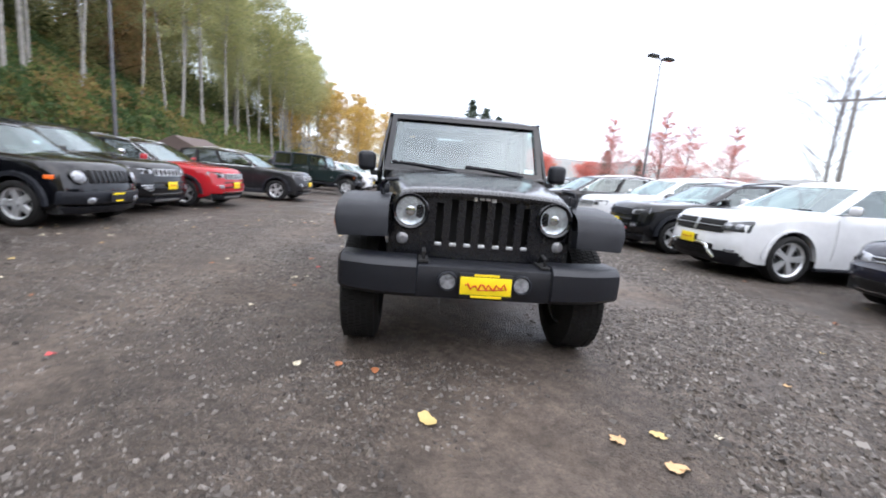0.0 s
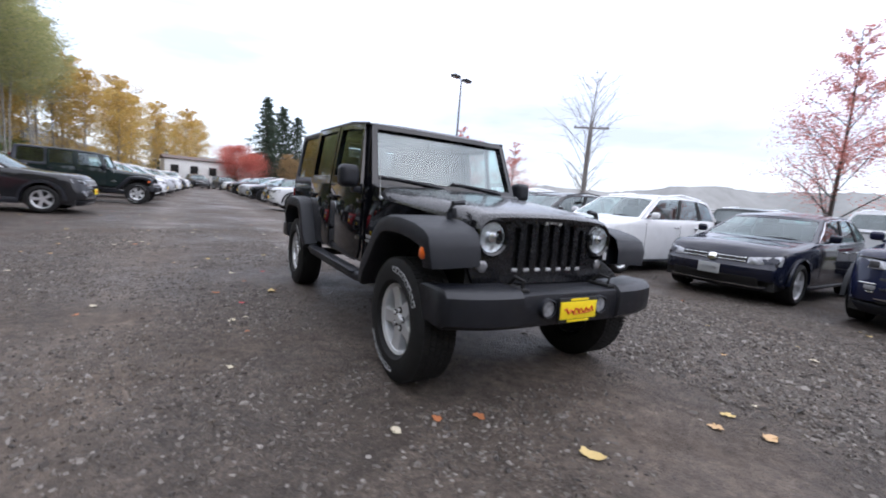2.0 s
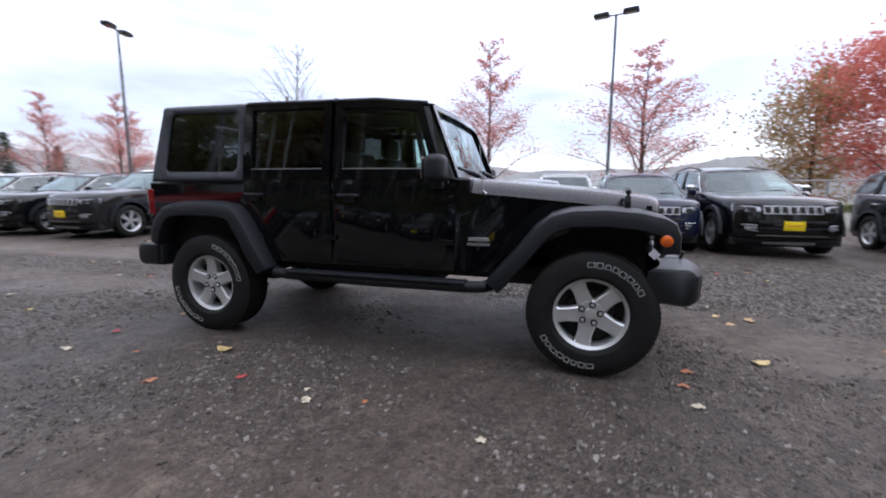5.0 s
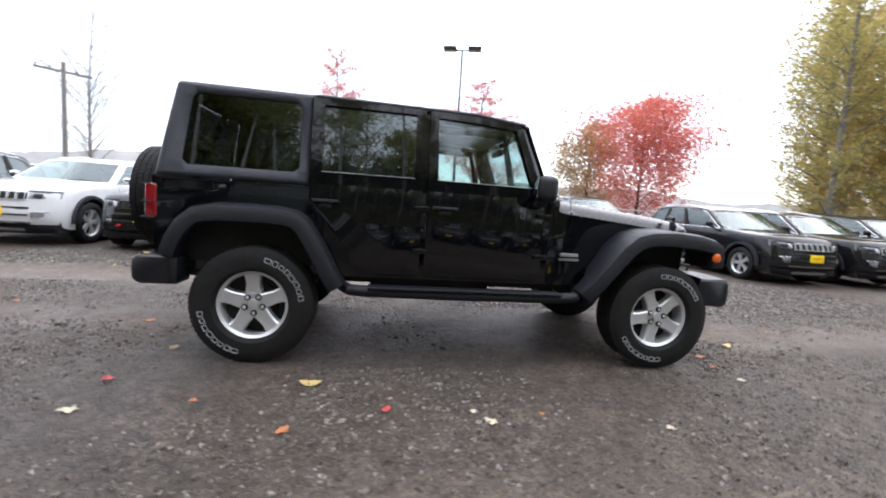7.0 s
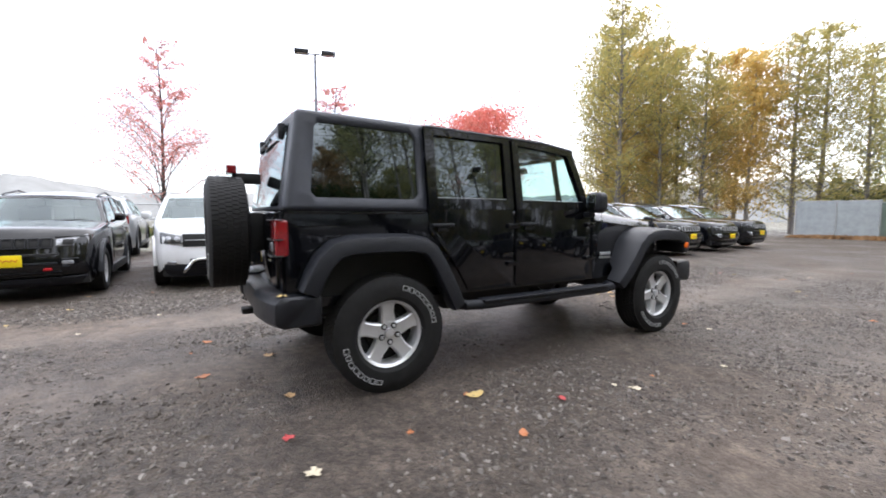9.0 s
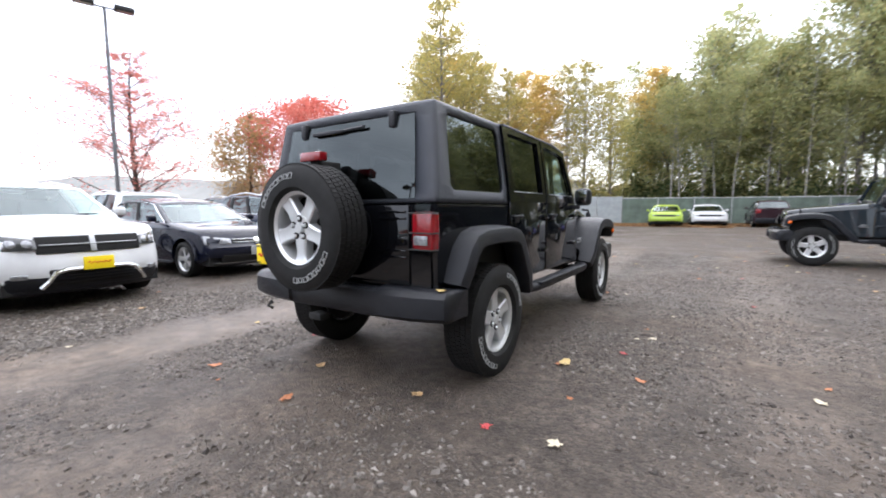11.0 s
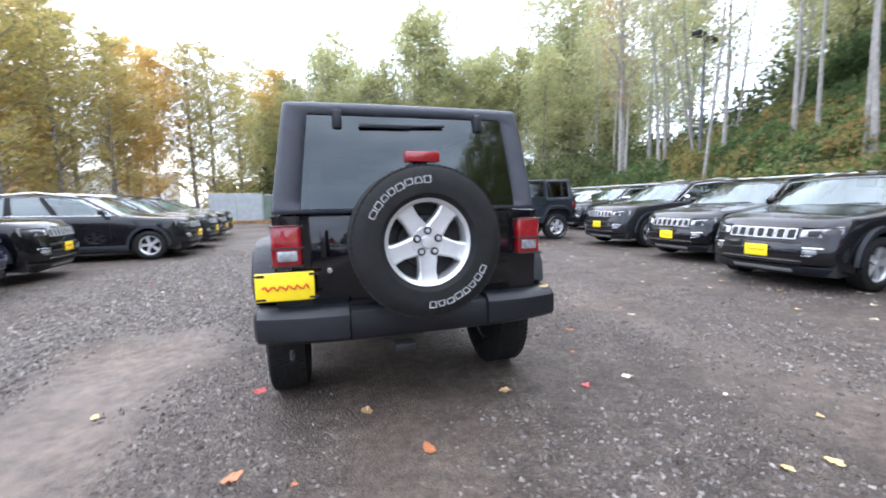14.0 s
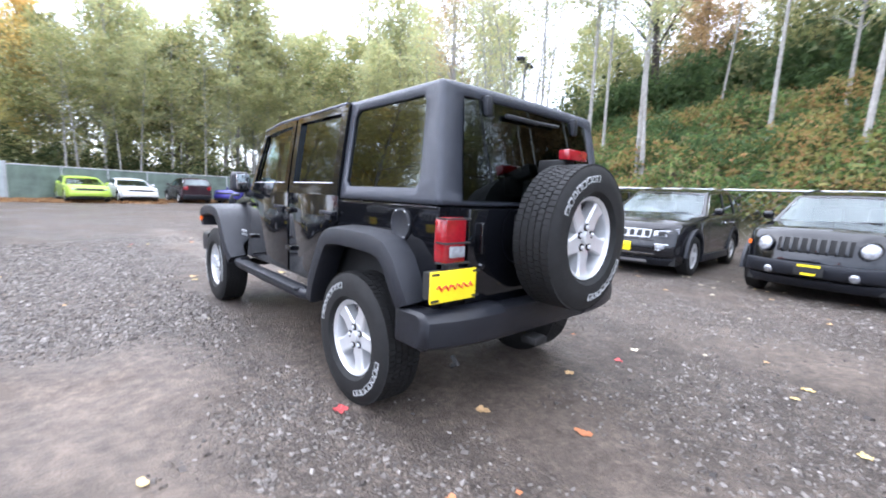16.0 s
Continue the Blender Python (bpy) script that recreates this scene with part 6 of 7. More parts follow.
east(0.8, 36.0, SPEC_LARGE, "grey", "dark grey SUV far down the row")
east(0.8, 41.0, SPEC_MIDSIZE, "maroon", "dark maroon SUV far down the row")
east(0.8, 46.0, SPEC_COMPACT, "white", "white SUV far down the row")
# second row beyond, facing away
for x, y, sp, key, lab in ((15.6, 6.4, SPEC_LARGE, "silver", "silver large SUV in the second row"), (15.2, 3.5, SPEC_COMPACT, "green", "dark green SUV in the second row"), (15.3, 0.4, SPEC_LARGE, "white", "white large SUV in the second row"),
                           (15.2, -2.7, SPEC_MIDSIZE, "slate", "blue-grey SUV in the second row"), (15.2, -5.6, SPEC_HATCH, "white", "white hatchback in the second row"),
                           (15.6, 10.2, SPEC_COMPACT, "white", "white SUV in the second row"), (15.4, 13.8, SPEC_MIDSIZE, "grey", "dark grey SUV in the second row")):
    west(x, y, sp, key, lab, plate="")
# west row, noses towards the aisle
west(-5.34, 4.25, SPEC_BOXY, "black", "black boxy SUV with round headlamps", turn=-4, plate="frame")
west(-5.31, 1.68, SPEC_MIDSIZE, "grey", "dark grey mid-size SUV with roof rails and yellow plate", turn=2)
west(-6.19, -0.80, SPEC_MIDSIZE, "black", "black mid-size SUV with yellow plate")
west(-6.60, -3.55, SPEC_LARGE, "granite", "grey large SUV with chrome grille")
west(-5.65, 6.50, SPEC_LARGE, "black", "large black SUV with yellow plate", turn=-4)
west(-5.15, 8.60, SPEC_COMPACT, "red", "bright red compact SUV with black roof", trim="black", turn=-4)
west(-4.20, 12.55, SPEC_COMPACT, "granite", "grey compact SUV with yellow plate", turn=-3)
off_roader("off_road_car", "dark green four-door off-road car parked in the row", pose(-3.65, 18.4, 0, 0, 0, 87), "green", hero=False, group="parked cars")
for k, (key, spec) in enumerate((("white", SPEC_COMPACT), ("silver", SPEC_LARGE), ("white", SPEC_LARGE), ("grey", SPEC_COMPACT), ("white", SPEC_MIDSIZE))):
    west(-2.9 + 0.25 * k, 22.5 + 4.4 * k, spec, key, {"white": "white", "silver": "silver", "grey": "dark grey"}[key] + " SUV far down the row")
off_roader("off_road_car", "blue-grey four-door off-road car standing across the aisle", pose(-3.66, -6.42, 0, 0, 0, 90), "slate", hero=False, group="parked cars")
west(-9.2, -9.0, SPEC_LARGE, "black", "black large SUV behind an off-road car", plate="")
west(-9.6, -11.6, SPEC_COMPACT, "white", "white SUV near the wooded bank", plate="")
west(-10.2, -14.2, SPEC_MIDSIZE, "grey", "dark grey SUV near the wooded bank", plate="")
# across the end of the aisle
for x, y, key, spec in ((-3.6, 51.0, "white", SPEC_LARGE), (-0.9, 52.5, "grey", SPEC_COMPACT), (1.9, 53.5, "black", SPEC_MIDSIZE)):
    car("parked_car", {"white": "white", "grey": "dark grey", "black": "black"}[key] + " SUV at the end of the aisle", "car", pose(x, y, 0, 0, 0, 12), key, **dict(spec, plate=""))
# far end by the fence
car("parked_coupe", "bright lime green coupe beside the fence", "car", pose(1.0, -24.6, 0, 0, 0, 186), "lime", **SPEC_COUPE)
car("parked_coupe", "white coupe beside a lime green car", "car", pose(-1.3, -25.6, 0, 0, 0, 186), "white", **SPEC_COUPE)
car("parked_car", "dark maroon SUV with its tail to the lot", "car", pose(-4.2, -29.0, 0, 0, 0, 4), "maroon", **dict(SPEC_COMPACT, plate="", rails=False))
car("parked_coupe", "violet blue coupe beside the fence", "car", pose(-6.6, -26.0, 0, 0, 0, 130), "violet", **SPEC_COUPE)


# ---- fences ----
def fence(name, label, a, b, h, panel, step=3.0):
    a, b = Vector((*a, 0)), Vector((*b, 0))
    d = b - a
    n = max(1, round(d.length / step))
    t = thing(name, label, "fence", Matrix.Translation(a) @ Matrix.Rotation(math.atan2(d.y, d.x), 4, "Z"))
    L = d.length
    post = B()
    tube(post, [(0, 0, -0.8), (0, 0, h + 0.05)], 0.042, 8)
    post = mesh_of(post, "post", M_GALV)
    for k in range(n + 1):
        part("post", post, None, t, at=pose(L * k / n, 0, 0))
    bm = B()
    tube(bm, [(0, 0, h), (L, 0, h)], 0.028, 6)
    part("top_rail", bm, M_GALV, t)
    if panel:
        bm = B()
        box(bm, 0, L, -0.012, 0.012, 0.05, h - 0.03)
        part("mesh_panel", bm, panel, t, "green privacy mesh" if panel is M_SLATS else "")
    else:
        bm = B()
        for k in range(int(L / 0.30)):
            for s in (1, -1):
                x = 0.3 * k
                tube(bm, [(x if s > 0 else x + h, 0, 0.05), (x + h if s > 0 else x, 0, h)], 0.0025, 3)
        part("chain_link", bm, M_GALV, t, smooth=0)
    return t


fence("fence", "green meshed fence along the south end", (4.2, -27.5), (-2.5, -31.0), 1.9, M_SLATS)
fence("fence", "green meshed fence along the south end", (-2.5, -31.0), (-16.0, -33.5), 1.9, M_SLATS)
fence("fence", "pale panelled fence beside the meshed fence", (7.4, -26.2), (4.2, -27.5), 2.0, M_PANEL, 1.6)
fence("chain_link_fence", "galvanised chain-link fence at the foot of the bank", (-12.2, -32), (-12.2, 16), 1.75, None)
fence("chain_link_fence", "galvanised chain-link fence at the foot of the bank", (-12.2, 16), (-10.0, 60), 1.75, None)
fence("chain_link_fence", "galvanised chain-link fence along the east edge", (17.0, -20), (17.0, 50), 1.6, None, 3.5)


# ---- lamp posts and utility pole ----
def lamp_post(x, y, z0, top, turn):
    t = thing("street_lamp", "tall grey lot lamp with two flat heads", "street lamp", pose(x, y, z0, 0, 0, turn), "lot lamps")
    h = top - z0
    bm = B()
    tube(bm, [(0, 0, -0.5), (0, 0, h - 0.1)], 0.085, 10, 0.055)
    part("pole", bm, M_POLE, t)
    bm = B()
    lathe(bm, [(0.0, 0.0), (0.0, 0.28), (0.55, 0.26), (0.55, 0.0)], 20, axis="z")
    part("base", bm, M_CONC, t)
    bm = B()
    tube(bm, [(-0.35, 0, h - 0.12), (0.35, 0, h - 0.12)], 0.035, 8)
    part("arm", bm, M_POLE, t)
    for s in (1, -1):
        bm = B()
        box(bm, 0.30 * s, 0.95 * s, -0.20, 0.20, h - 0.14, h + 0.04, 0.03)
        hd = part("lamp_head", bm, M_DARK, t)
        bm = B()
        box(bm, 0.38 * s, 0.88 * s, -0.14, 0.14, h - 0.15, h - 0.138)
        part("lens", bm, M_LENS, hd)
    return t


lamp_post(13.7, 22.9, 0, 9.3, 20)
lamp_post(18.1, -1.4, -0.4, 9.1, 75)
lamp_post(-16.9, -9.9, hill(-16.9, -9.9) - 0.2, 8.5, 20)
lamp_post(-12.9, 15.8, 0.2, 10.5, 0)
up = thing("utility_pole", "weathered wooden utility pole with a crossarm", "utility pole", pose(24.6, 20.9, -1.6, 0, 0, -46))
bm = B()
tube(bm, [(0, 0, 0), (0, 0, 9.6)], 0.16, 10, 0.11)
part("pole", bm, M_WOODPOLE, up)
bm = B()
box(bm, -1.3, 1.3, -0.05, 0.05, 9.0, 9.12)
part("crossarm", bm, M_WOODPOLE, up)
for x in (-1.2, -0.6, 0.6, 1.2):
    bm = B()
    lathe(bm, [(0.0, 0.03), (0.1, 0.05), (0.16, 0.03), (0.16, 0.0)], 8, (x, 0, 9.12), "z")
    part("insulator", bm, M_DARK, up)

# far sheds
def shed(x, y, w, d, h, turn, label, wallm):
    t = thing("shed", label, "building", pose(x, y, 0, 0, 0, turn))
    bm = B()
    box(bm, -w / 2, w / 2, -d / 2, d / 2, 0, h, 0.04)
    wl_ = part("wall", bm, wallm, t)
    bm = B()
    prism(bm, [(-d / 2 - 0.2, h), (d / 2 + 0.2, h), (d / 2 + 0.2, h + 0.12), (0, h + 0.6), (-d / 2 - 0.2, h + 0.12)], -w / 2 - 0.2, w / 2 + 0.2)
    part("roof", bm, M_ROOFR, t)
    for k in range(max(1, int(w / 2.5))):
        bm = B()
        xk = -w / 2 + 1.2 + k * 2.4
        box(bm, xk - 0.5, xk + 0.5, -d / 2 - 0.03, -d / 2 + 0.02, h * 0.45, h * 0.78, 0.01)
        part("window", bm, M_SEAM, t)


shed(-0.6, 72, 9.5, 5, 3.6, 8, "white low building at the end of the lot", M_WALLW)
shed(-10.6, 17.2, 2.2, 1.6, 1.5, 88, "pale grey storage box behind the row", M_PANEL)


# ---- trees ----
LEAF_TRI = np.array([(-0.9, -0.62, 0), (1.15, 0.0, 0.0), (-0.9, 0.62, 0.0)], float)


def leaf_cloud(name, pts, size, material, seed):
    """Many small leaves at the given places, turned every way."""
    r = np.random.RandomState(seed)
    n = len(pts)
    v = LEAF_TRI[None] * (size * (0.6 + 0.8 * r.rand(n)))[:, None, None]
    q = r.randn(n, 3, 3)
    u = q[:, 0] / np.linalg.norm(q[:, 0], axis=1, keepdims=True)
    w = np.cross(u, q[:, 1])
    w /= np.linalg.norm(w, axis=1, keepdims=True)
    k = np.cross(u, w)
    vv = (v[:, :, 0:1] * u[:, None] + v[:, :, 1:2] * w[:, None] + v[:, :, 2:3] * k[:, None] + pts[:, None]).reshape(-1, 3)
    ff = np.arange(3 * n).reshape(n, 3)
    me = bpy.data.meshes.new(name)
    me.vertices.add(len(vv))
    me.vertices.foreach_set("co", vv.astype(np.float32).ravel())
    me.loops.add(ff.size)
    me.loops.foreach_set("vertex_index", ff.astype(np.int32).ravel())
    me.polygons.add(n)
    me.polygons.foreach_set("loop_start", np.arange(0, ff.size, 3, dtype=np.int32))
    me.polygons.foreach_set("loop_total", np.full(n, 3, dtype=np.int32))
    me.update(calc_edges=True)
    me.materials.append(material)
    return me


def tree(name, label, m, H, spread, bark, foliage, leaves, lsize, seed, first=0.35, r0=0.16, limbs=16, rise=0.6, shape="oval", lean=0.0, loose=1.0, group="trees"):
    """Tapered trunk, limbs with twigs, and leaves clustered round the twigs."""
    r = random.Random(seed)
    t = thing(name, label, "tree", m, group)
    bm = B()
    pts = []
    for k in range(7):
        f = k / 6
        pts.append((lean * H * f * f + 0.05 * H * 0.3 * math.sin(3 * f + seed) * f, 0.04 * H * 0.3 * math.cos(4 * f + seed) * f, H * f * 0.97 - 0.3 * (k == 0)))
    tube(bm, pts, r0, 7, r0 * 0.12)
    centres, twigs = [], []
    for k in range(limbs):
        f = first + (0.97 - first) * (k + r.random() * 0.8) / limbs
        i = min(5, int(f * 6))
        g = f * 6 - i
        p = Vector(pts[i]).lerp(Vector(pts[i + 1]), g)
        a = k * 2.4 + r.random()
        if shape == "oval":
            prof = math.sin(math.pi * min(1, 0.15 + 0.85 * (f - first) / (1 - first))) ** 0.7
        elif shape == "cone":
            prof = 1.05 - (f - first) / (1 - first)
        else:
            prof = 0.55 + 0.45 * math.sin(math.pi * (f - first) / (1 - first))
        ln = spread * max(0.18, prof) * r.uniform(0.75, 1.15)
        d = Vector((math.cos(a), math.sin(a), rise * r.uniform(0.6, 1.3)))
        q1 = p + d * ln * 0.5
        q2 = p + d * ln * 0.9 + Vector((0, 0, -0.05 * ln if shape != "cone" else -0.2 * ln))
        tube(bm, [p, q1, q2], r0 * 0.30 * (1 - 0.6 * f), 4, 0.008)
        centres += [(q1, ln * 0.34), (q2, ln * 0.30), (p.lerp(q1, 0.55), ln * 0.22)]
        twigs += [(p.lerp(q1, 0.4), q1, 0.6 * ln), (q1, q2, ln)]
        for j in range(6):
            b_ = p.lerp(q1, 0.5 + 0.25 * j) if j < 2 else q1.lerp(q2, 0.25 * (j - 2))
            e = b_ + Vector((r.uniform(-1, 1) + 0.5 * d.x, r.uniform(-1, 1) + 0.5 * d.y, r.uniform(-0.2, 0.8))) * ln * 0.42
            tube(bm, [b_, e], r0 * 0.09, 3, 0.004)
            centres.append((e, ln * 0.24))
            twigs.append((b_, e, ln))
    part("trunk", bm, bark, t, smooth=50)
    if leaves:
        rs = np.random.RandomState(seed)
        c = np.array([list(v) for v, _ in centres])
        w = np.array([q for _, q in centres])
        near = int(leaves * 0.5)
        far_ = leaves - near
        pick = rs.choice(len(c), far_, p=w / w.sum())
        soft_pts = c[pick] + rs.randn(far_, 3) * np.array((1, 1, 0.6)) * w[pick][:, None] * 1.05 * loose
        a_, b_ = np.array([list(q[0]) for q in twigs]), np.array([list(q[1]) for q in twigs])
        lw_ = np.array([q[2] for q in twigs])
        pick = rs.choice(len(a_), near, p=lw_ / lw_.sum())
        along = rs.rand(near, 1)
        twig_pts = a_[pick] * (1 - along) + b_[pick] * along + rs.randn(near, 3) * (0.08 + 0.11 * lw_[pick][:, None]) * loose
        part("crown", leaf_cloud("crown", np.concatenate([soft_pts, twig_pts]), lsize, foliage, seed), None, t)
    return t


def conifer(m, H, spread, seed):
    r = random.Random(seed)
    t = thing("conifer", "dark green conifer far beyond the lot", "tree", m, "trees")
    bm = B()
    tube(bm, [(0, 0, -0.3), (0, 0, H)], 0.22, 7, 0.02)
    pts = []
    for k in range(int(H * 7)):
        f = 0.12 + 0.88 * k / (H * 7)
        a = k * 2.4
        ln = spread * (1.03 - f) ** 0.6 * r.uniform(0.35, 1.15)
        q = Vector((math.cos(a) * ln, math.sin(a) * ln, H * f - 0.28 * ln))
        tube(bm, [(0, 0, H * f), q], 0.03, 3, 0.005)
        for j in range(40):
            g = r.random() ** 0.7
            pts.append(Vector((0, 0, H * f)).lerp(q, g) + Vector((r.gauss(0, 0.13 * ln + 0.06), r.gauss(0, 0.13 * ln + 0.06), r.gauss(0, 0.10))))
    part("trunk", bm, M_BARK_DARK, t)
    part("crown", leaf_cloud("crown", np.array([list(p) for p in pts]), 0.17, L_CONIF, seed), None, t)
    return t


def S(k):
    return Matrix.Diagonal((k, k, k, 1))


# kinds of trees, each built once where it first stands
rt = random.Random(8)
alder = [tree("alder_tree", "slim pale-barked tree with thin yellow-green leaves", pose(-15.2, -2.6, hill(-15.2, -2.6)), 14.0, 1.9, M_BARK_PALE, L_YELLOW, 5200, 0.07, 21, first=0.42, r0=0.088, limbs=16, rise=0.9, group="trees on the bank"),
         tree("alder_tree", "slim leaning pale-barked tree with green leaves", pose(-16.6, -5.6, hill(-16.6, -5.6)), 14.5, 2.2, M_BARK_PALE, L_GREEN, 6200, 0.072, 22, first=0.42, r0=0.095, limbs=18, rise=0.8, lean=0.06, group="trees on the bank"),
         tree("bare_alder", "slim pale bare tree with fine twigs", pose(-17.2, 1.2, hill(-17.2, 1.2)), 14.0, 2.0, M_BARK_PALE, L_YELLOW, 350, 0.10, 23, first=0.35, r0=0.085, limbs=22, rise=1.0, group="trees on the bank")]
woods = [tree("woodland_tree", "green and yellow broadleaf tree of the wooded edge", pose(-6.0, -36.0, 0), 14.0, 2.5, M_BARK_GREY, L_GREEN, 7200, 0.105, 31, first=0.16, r0=0.15, limbs=34, rise=0.9, group="wooded edge"),
         tree("woodland_tree", "yellow broadleaf tree of the wooded edge", pose(-11.0, -37.0, 0), 15.0, 2.1, M_BARK_GREY, L_YELLOW, 7500, 0.10, 32, first=0.2, r0=0.15, limbs=34, rise=1.0, group="wooded edge"),
         tree("woodland_tree", "dense green broadleaf tree of the wooded edge", pose(-1.0, -37.0, 0), 11.0, 3.1, M_BARK_DARK, L_GREEN, 9500, 0.11, 33, first=0.05, r0=0.17, limbs=30, rise=0.55, group="wooded edge"),
         tree("woodland_tree", "orange-brown broadleaf tree of the wooded edge", pose(-21.0, 12.0, hill(-21, 12)), 11.0, 3.2, M_BARK_DARK, L_ORANGE, 9000, 0.118, 34, first=0.1, r0=0.2, limbs=24, rise=0.5, group="wooded edge"),
         tree("woodland_tree", "slim half-bare yellowing tree with a grey trunk", pose(-14.0, -35.5, hill(-14, -35.5)), 15.5, 1.9, M_BARK_PALE, L_YELLOW, 3600, 0.10, 35, first=0.25, r0=0.15, limbs=34, rise=1.1, group="wooded edge"),
         tree("woodland_tree", "autumn tree with an orange-red top", pose(3.5, -38.5, 0), 14.5, 2.2, M_BARK_GREY, L_GOLD, 7500, 0.105, 37, first=0.2, r0=0.15, limbs=32, rise=0.9, group="wooded edge")]
poplar = tree("poplar", "tall yellow-leaved poplar with open crown beyond the lot", pose(16.0, -21.5, -0.3), 18.0, 2.7, M_BARK_GREY, L_POPLAR, 11500, 0.088, 41, first=0.08, r0=0.22, limbs=56, rise=0.75, loose=0.72, group="tall trees")
maple = tree("maple", "red-leaved maple with open branches", pose(23.1, 5.3, -0.9), 11.2, 3.3, M_BARK_DARK, L_RED, 10000, 0.048, 51, first=0.16, r0=0.13, limbs=34, rise=1.3, shape="cone", loose=0.5, group="red maples")
gold = tree("birch", "slender golden-leaved tree at the end of the lot", pose(-12, 60, 0), 12.5, 2.1, M_BARK_PALE, L_GOLD, 7500, 0.10, 36, first=0.1, r0=0.15, limbs=26, rise=0.9, group="golden trees")
maple_full = tree("maple", "dense bright red maple", pose(24.7, -15.9, -0.9), 10.4, 4.2, M_BARK_DARK, L_SCARLET, 23000, 0.085, 52, first=0.15, r0=0.16, limbs=24, rise=0.7, group="red maples")
bare = tree("bare_tree", "bare leafless tree behind the lot", pose(18.9, 16.0, -0.5), 10.0, 2.2, M_BARK_GREY, L_RED, 0, 0.1, 61, first=0.2, r0=0.10, limbs=50, rise=1.3)

# pale trunks along the bank, sparse towards its south end
sparse = tree("alder_tree", "slim pale tree with sparse yellowing leaves", pose(-16.9, -8.7, hill(-16.9, -8.7) - 0.1), 13.0, 1.7, M_BARK_PALE, L_YELLOW, 1500, 0.075, 24, first=0.3, r0=0.10, limbs=26, rise=1.1, group="trees on the bank")
for x, y, k, s_, tip in ((-16.9, -5.0, 2, 0.95, 2), (-15.4, -8.3, 2, 0.9, -3), (-17.6, -10.6, 2, 0.85, 12), (-17.7, -10.9, 0, 0.9, -9), (-18.4, -13.5, 0, 1.05, 2), (-17.4, -15.5, 2, 1.0, -3), (-16.6, -12.0, 0, 1.0, 3),
                        (-19.5, -7.4, 0, 0.8, -4), (-20.0, -16.5, 0, 1.15, 1), (-18.6, -18.2, 2, 1.1, 3), (-20.6, -19.5, 0, 1.1, -2), (-21.0, -11.5, 2, 0.9, 4), (-19.0, 3.0, 0, 0.8, 3), (-20.5, -1.5, 2, 0.75, -5)):
    copy_thing(sparse if k == 0 else alder[2], pose(x, y, hill(x, y) - 0.15, tip, 0.6 * tip, rt.uniform(0, 360)) @ S(s_))
big = tree("alder_tree", "thick grey-trunked tree with thin brown leaves", pose(-18.0, -16.6, hill(-18.0, -16.6) - 0.2), 17.0, 2.0, M_BARK_PALE, L_ORANGE, 2600, 0.085, 25, first=0.28, r0=0.24, limbs=36, rise=1.0, group="trees on the bank")
snag = tree("broken_tree", "pale broken trunk with a few twigs", pose(-15.05, -2.3, hill(-15.05, -2.3) - 0.2, 0, 4, 0), 6.2, 0.7, M_BARK_PALE, L_YELLOW, 60, 0.07, 26, first=0.75, r0=0.115, limbs=6, rise=1.0, group="trees on the bank")
dark_tree = tree("bare_tree", "dark leaning tree with bare branches on the crest", pose(-22.8, -5.3, hill(-22.8, -5.3) - 0.3, 0, 10, 0), 12.5, 3.2, M_BARK_DARK, L_SHADE, 2200, 0.085, 62, first=0.25, r0=0.26, limbs=34, rise=1.1, group="trees on the bank")
for k in range(36):
    y = 4.5 + 1.75 * k + rt.uniform(-0.8, 0.8)
    x = -14.9 - 2.8 * rt.random() + (0.6 if y > 25 else 0)
    copy_thing(alder[rt.choice((0, 0, 1, 2)) if y < 8 else rt.choice((0, 1, 1))], pose(x, y, hill(x, y) - 0.1, rt.uniform(-4, 4), rt.uniform(-4, 4), rt.uniform(0, 360)) @ S(rt.uniform(0.85, 1.15)))
# the wood behind them
for k in range(44):
    y = -13 + 2.6 * k * 0.85 + rt.uniform(-1, 1)
    x = -19.5 - 6.5 * rt.random()
    if -14 < y < 7:
        continue
    kind = rt.choice((0, 2, 3, 2, 3)) if y < 30 else rt.choice((0, 1, 1, 2))
    copy_thing(woods[kind], pose(x, y, hill(x, y) - 0.4, 0, 0, rt.uniform(0, 360)) @ S(rt.uniform(0.75, 1.15)))
# shrubby trees on the crest
for x, y, k, s in ((-24.5, -8.5, 2, 0.6), (-25.5, -4.0, 3, 0.62), (-24.0, 1.0, 2, 0.66), (-22.5, 4.5, 0, 0.75), (-20.5, 8.0, 2, 0.8), (-27.0, -1.0, 0, 0.7), (-21.5, -24.0, 4, 0.95), (-18.0, -26.0, 1, 0.9), (-23.5, -18.5, 4, 0.9), (-24.5, -26.5, 2, 1.0), (-28.0, -21.0, 0, 1.1), (-29.0, -29.0, 2, 1.15), (-25.5, -33.5, 0, 1.1), (-31.0, -14.0, 2, 1.0), (-30.0, -8.0, 0, 0.9)):
    copy_thing(woods[k], pose(x, y, hill(x, y) - 0.8, 0, 0, rt.uniform(0, 360)) @ S(s))
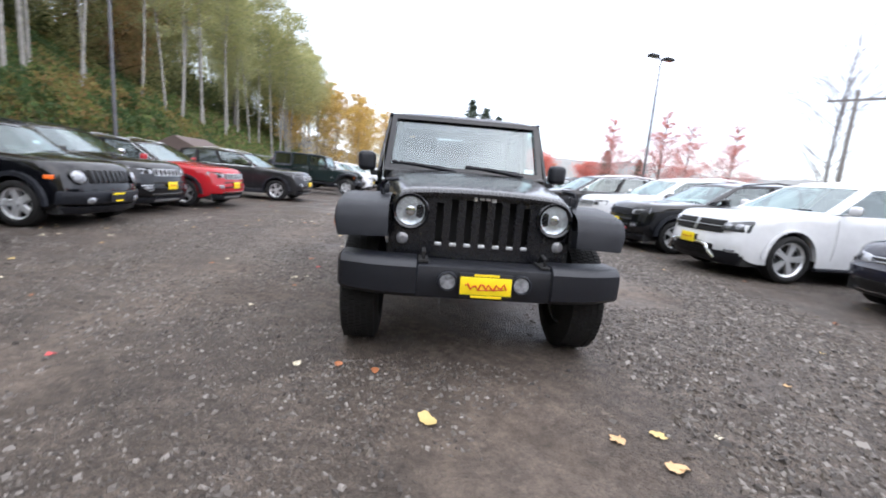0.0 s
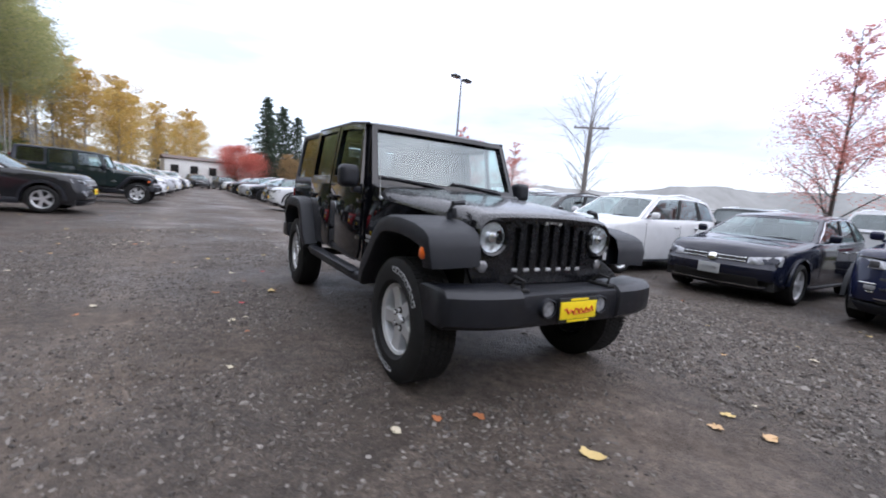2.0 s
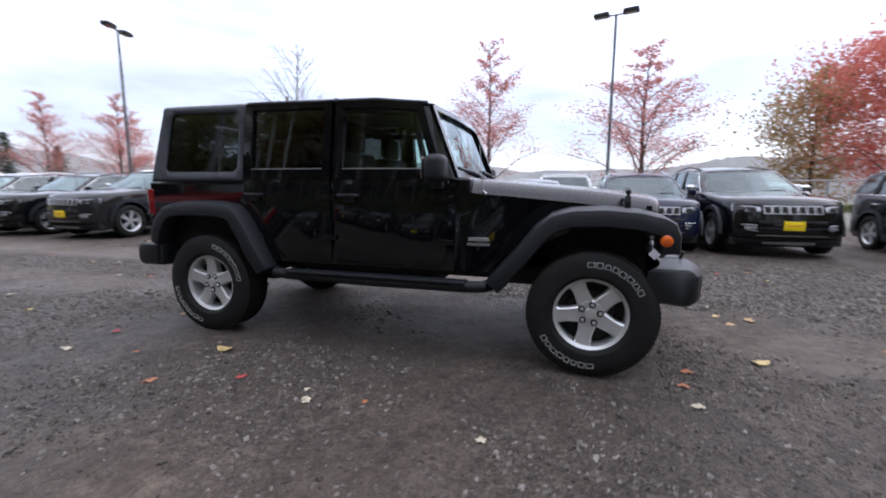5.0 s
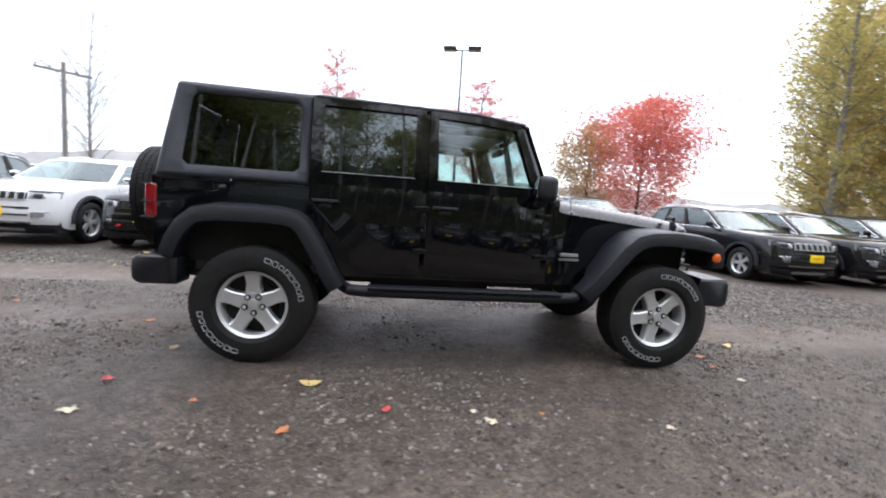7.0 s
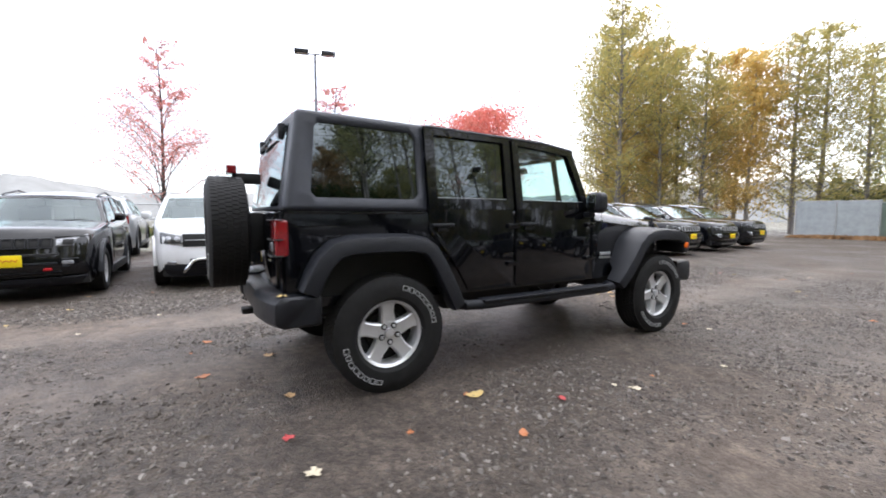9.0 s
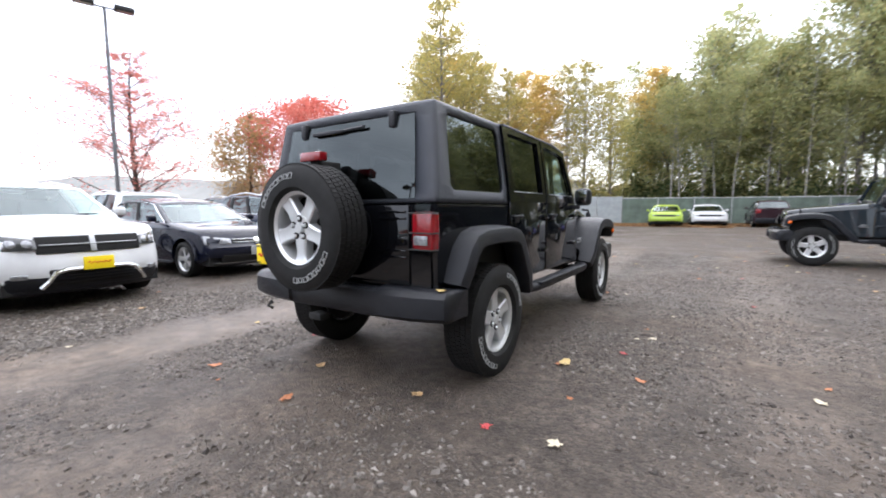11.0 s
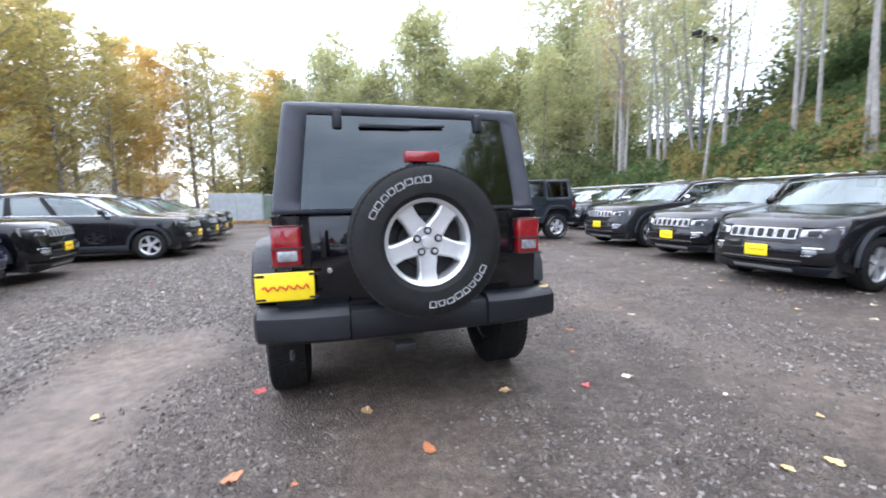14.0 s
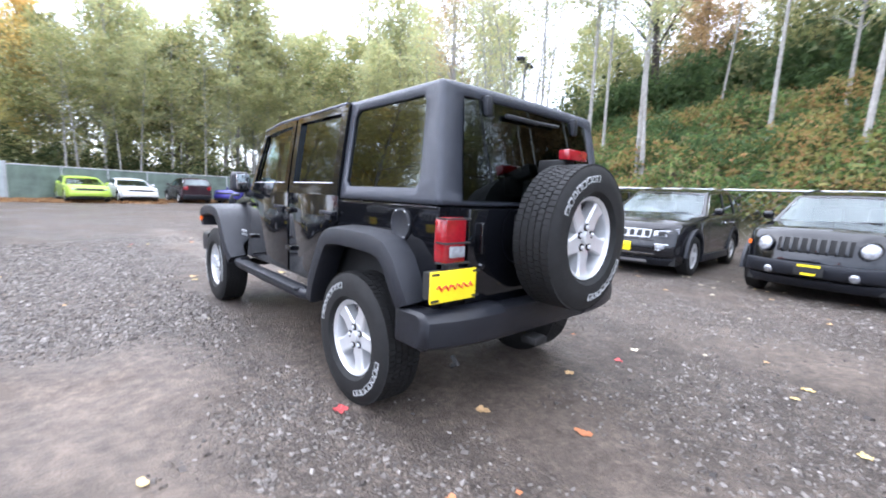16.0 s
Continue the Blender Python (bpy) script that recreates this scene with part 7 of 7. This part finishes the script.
# the wooded edge south of the lot
for k in range(46):
    x = 6 - 0.85 * k + rt.uniform(-0.8, 0.8)
    y = -34.5 - 9 * rt.random() + (3.0 if x < -14 else 0)
    copy_thing(woods[rt.choice((0, 0, 1, 1, 1, 2, 4, 4, 4, 5))], pose(x, y, hill(x, y) - 0.2, rt.uniform(-3, 3), rt.uniform(-3, 3), rt.uniform(0, 360)) @ S(rt.uniform(0.8, 1.2) * (1.18 if x < -8 else 1.0)))
for k in range(18):
    x = 2 - 1.5 * k + rt.uniform(-0.7, 0.7)
    y = -33.2 - 1.5 * rt.random()
    copy_thing(alder[rt.choice((0, 1, 2))], pose(x, y, 0.0, rt.uniform(-4, 4), rt.uniform(-4, 4), rt.uniform(0, 360)) @ S(rt.uniform(0.7, 1.0)))
for x, y, s in ((19.5, -24.5, 0.95), (12.5, -25.5, 0.72), (9.0, -30.0, 0.78), (6.2, -33.0, 0.72), (14.5, -24.0, 0.8), (21.0, -26.5, 0.9), (8.0, -31.0, 0.8), (15.0, -27.0, 0.8)):
    copy_thing(poplar, pose(x, y, -0.4, 0, 0, rt.uniform(0, 360)) @ S(s))
for x, y, s in ((17.5, -27.0, 1.25), (11.0, -28.5, 1.0), (18.6, -29.5, 0.9), (13.0, -31.0, 1.15), (19.0, -25.5, 0.75), (15.8, -25.0, 0.7), (18.0, -25.0, 0.7), (12.2, -27.0, 0.75)):
    copy_thing(gold, pose(x, y, -0.4, 0, 0, rt.uniform(0, 360)) @ S(s))
copy_thing(maple, pose(21.5, -3.4, -0.7, 0, 0, 130) @ Matrix.Diagonal((1.3, 1.3, 0.86, 1)))
for x, y, s in ((20.0, 32, 0.8), (16.5, 34, 0.75), (24, 29, 0.7), (30, 44, 0.9)):
    copy_thing(maple, pose(x, y, -0.8, 0, 0, rt.uniform(0, 360)) @ S(s))
copy_thing(woods[3], pose(29.9, -14.6, -1.2, 0, 0, 200) @ S(0.95))
for x, y, s in ((11, 66, 0.5), (22, 66, 0.42)):
    copy_thing(woods[3], pose(x, y, 0, 0, 0, rt.uniform(0, 360)) @ S(s * 1.1))
for x, y, s in ((-9.5, 64, 1.05), (-15, 66, 1.2), (-9.0, 72, 1.0), (-6.5, 80, 1.05), (-11, 76, 1.1), (-17, 56, 1.1), (-4.5, 90, 0.9), (-2.5, 84, 1.05), (-0.8, 92, 1.0)):
    copy_thing(gold, pose(x, y, 0.0, 0, 0, rt.uniform(0, 360)) @ S(s))
for x, y, s in ((4.0, 70, 0.62), (6.0, 66, 0.5), (17.5, 62, 0.62), (20.0, 66, 0.55), (25, 60, 0.5)):
    copy_thing(maple_full, pose(x, y, 0, 0, 0, rt.uniform(0, 360)) @ S(s))
first_c = conifer(pose(8.0, 68.0, 0), 14.0, 4.3, 71)
for x, y, s in ((10.6, 70, 0.95), (12.6, 69, 0.85), (9.4, 74, 0.85), (14.5, 70, 0.6), (-6.5, 84, 0.7), (27, 58, 0.5), (33, 60, 0.45), (20, 75, 0.7)):
    copy_thing(first_c, pose(x, y, 0, 0, 0, rt.uniform(0, 360)) @ S(s))

# brambles over the bank and shrubs along the fences

def bank_cover(name, label, n, x0, x1, y0, y1, thick, lsize, material, seed, clumps=0.8):
    r = np.random.RandomState(seed)
    x, y = r.uniform(x0, x1, n * 2), r.uniform(y0, y1, n * 2)
    bump = np.array([0.5 + 0.62 * noise.noise(Vector((a * 0.55, b * 0.55, seed))) + 0.36 * noise.noise(Vector((a * 1.7, b * 1.7, seed))) for a, b in zip(x, y)])
    keep_ = bump > 0.25 * clumps
    x, y, bump = x[keep_][:n], y[keep_][:n], bump[keep_][:n]
    z = np.array([hill(a, b) for a, b in zip(x, y)]) + bump * thick * r.rand(len(x)) ** 0.4
    solid(name, leaf_cloud(name, np.stack([x, y, z], 1), lsize, material, seed), None, label, "shrub", kind="stuff")


bank_cover("brambles", "green brambles and ivy covering the bank", 150000, -25.5, -12.9, -17, 26, 1.5, 0.082, L_IVY, 5)
bank_cover("ferns", "yellowing ferns and bramble stems on the bank", 60000, -25.5, -12.9, -14, 26, 1.75, 0.075, L_FERN, 15, 2.2)
# dark clumps put in for the shaded gaps between brambles
bank_cover("shrubs", "dark leaf clumps standing for shade between the brambles", 60000, -25.5, -12.9, -17, 26, 1.75, 0.08, L_SHADE, 27, 2.2)
bank_cover("brambles", "green brambles and ivy covering the far bank", 40000, -24, -12.5, 26, 62, 1.2, 0.14, L_IVY, 6)
bank_cover("undergrowth", "dark undergrowth beneath the wooded edge", 50000, -24, 9, -42, -33.5, 4.6, 0.13, L_BUSH, 7, -2.0)
bank_cover("undergrowth", "dark undergrowth at the south end of the bank", 46000, -36, -13.5, -42, -17, 4.4, 0.13, L_BUSH, 12, 0.2)
bank_cover("undergrowth", "dark undergrowth high on the bank", 42000, -30, -21, -14, 60, 4.5, 0.16, L_BUSH, 8, 0.3)
bank_cover("shrubs", "dark evergreen shrubs along the crest of the bank", 26000, -26, -20.5, -9, 6, 3.4, 0.11, L_SHADE, 18, 1.6)
bank_cover("hedge", "low brown and green hedge beyond the east fence", 12000, 24, 27, -30, 70, 0.6, 0.16, L_IVY, 9, 0.3)

bank_cover("leaf_litter", "brown leaf litter along the foot of the far fence", 16000, -2.5, 7.0, -30.0, -24.0, 0.05, 0.09, L_LITTER, 10, 1.2)
bank_cover("leaf_litter", "brown leaf litter along the foot of the far fence", 24000, -13, -2.5, -33.0, -26.5, 0.05, 0.09, L_LITTER, 11, 1.2)

# distant ridge across the valley, with haze put into its pale grey colour
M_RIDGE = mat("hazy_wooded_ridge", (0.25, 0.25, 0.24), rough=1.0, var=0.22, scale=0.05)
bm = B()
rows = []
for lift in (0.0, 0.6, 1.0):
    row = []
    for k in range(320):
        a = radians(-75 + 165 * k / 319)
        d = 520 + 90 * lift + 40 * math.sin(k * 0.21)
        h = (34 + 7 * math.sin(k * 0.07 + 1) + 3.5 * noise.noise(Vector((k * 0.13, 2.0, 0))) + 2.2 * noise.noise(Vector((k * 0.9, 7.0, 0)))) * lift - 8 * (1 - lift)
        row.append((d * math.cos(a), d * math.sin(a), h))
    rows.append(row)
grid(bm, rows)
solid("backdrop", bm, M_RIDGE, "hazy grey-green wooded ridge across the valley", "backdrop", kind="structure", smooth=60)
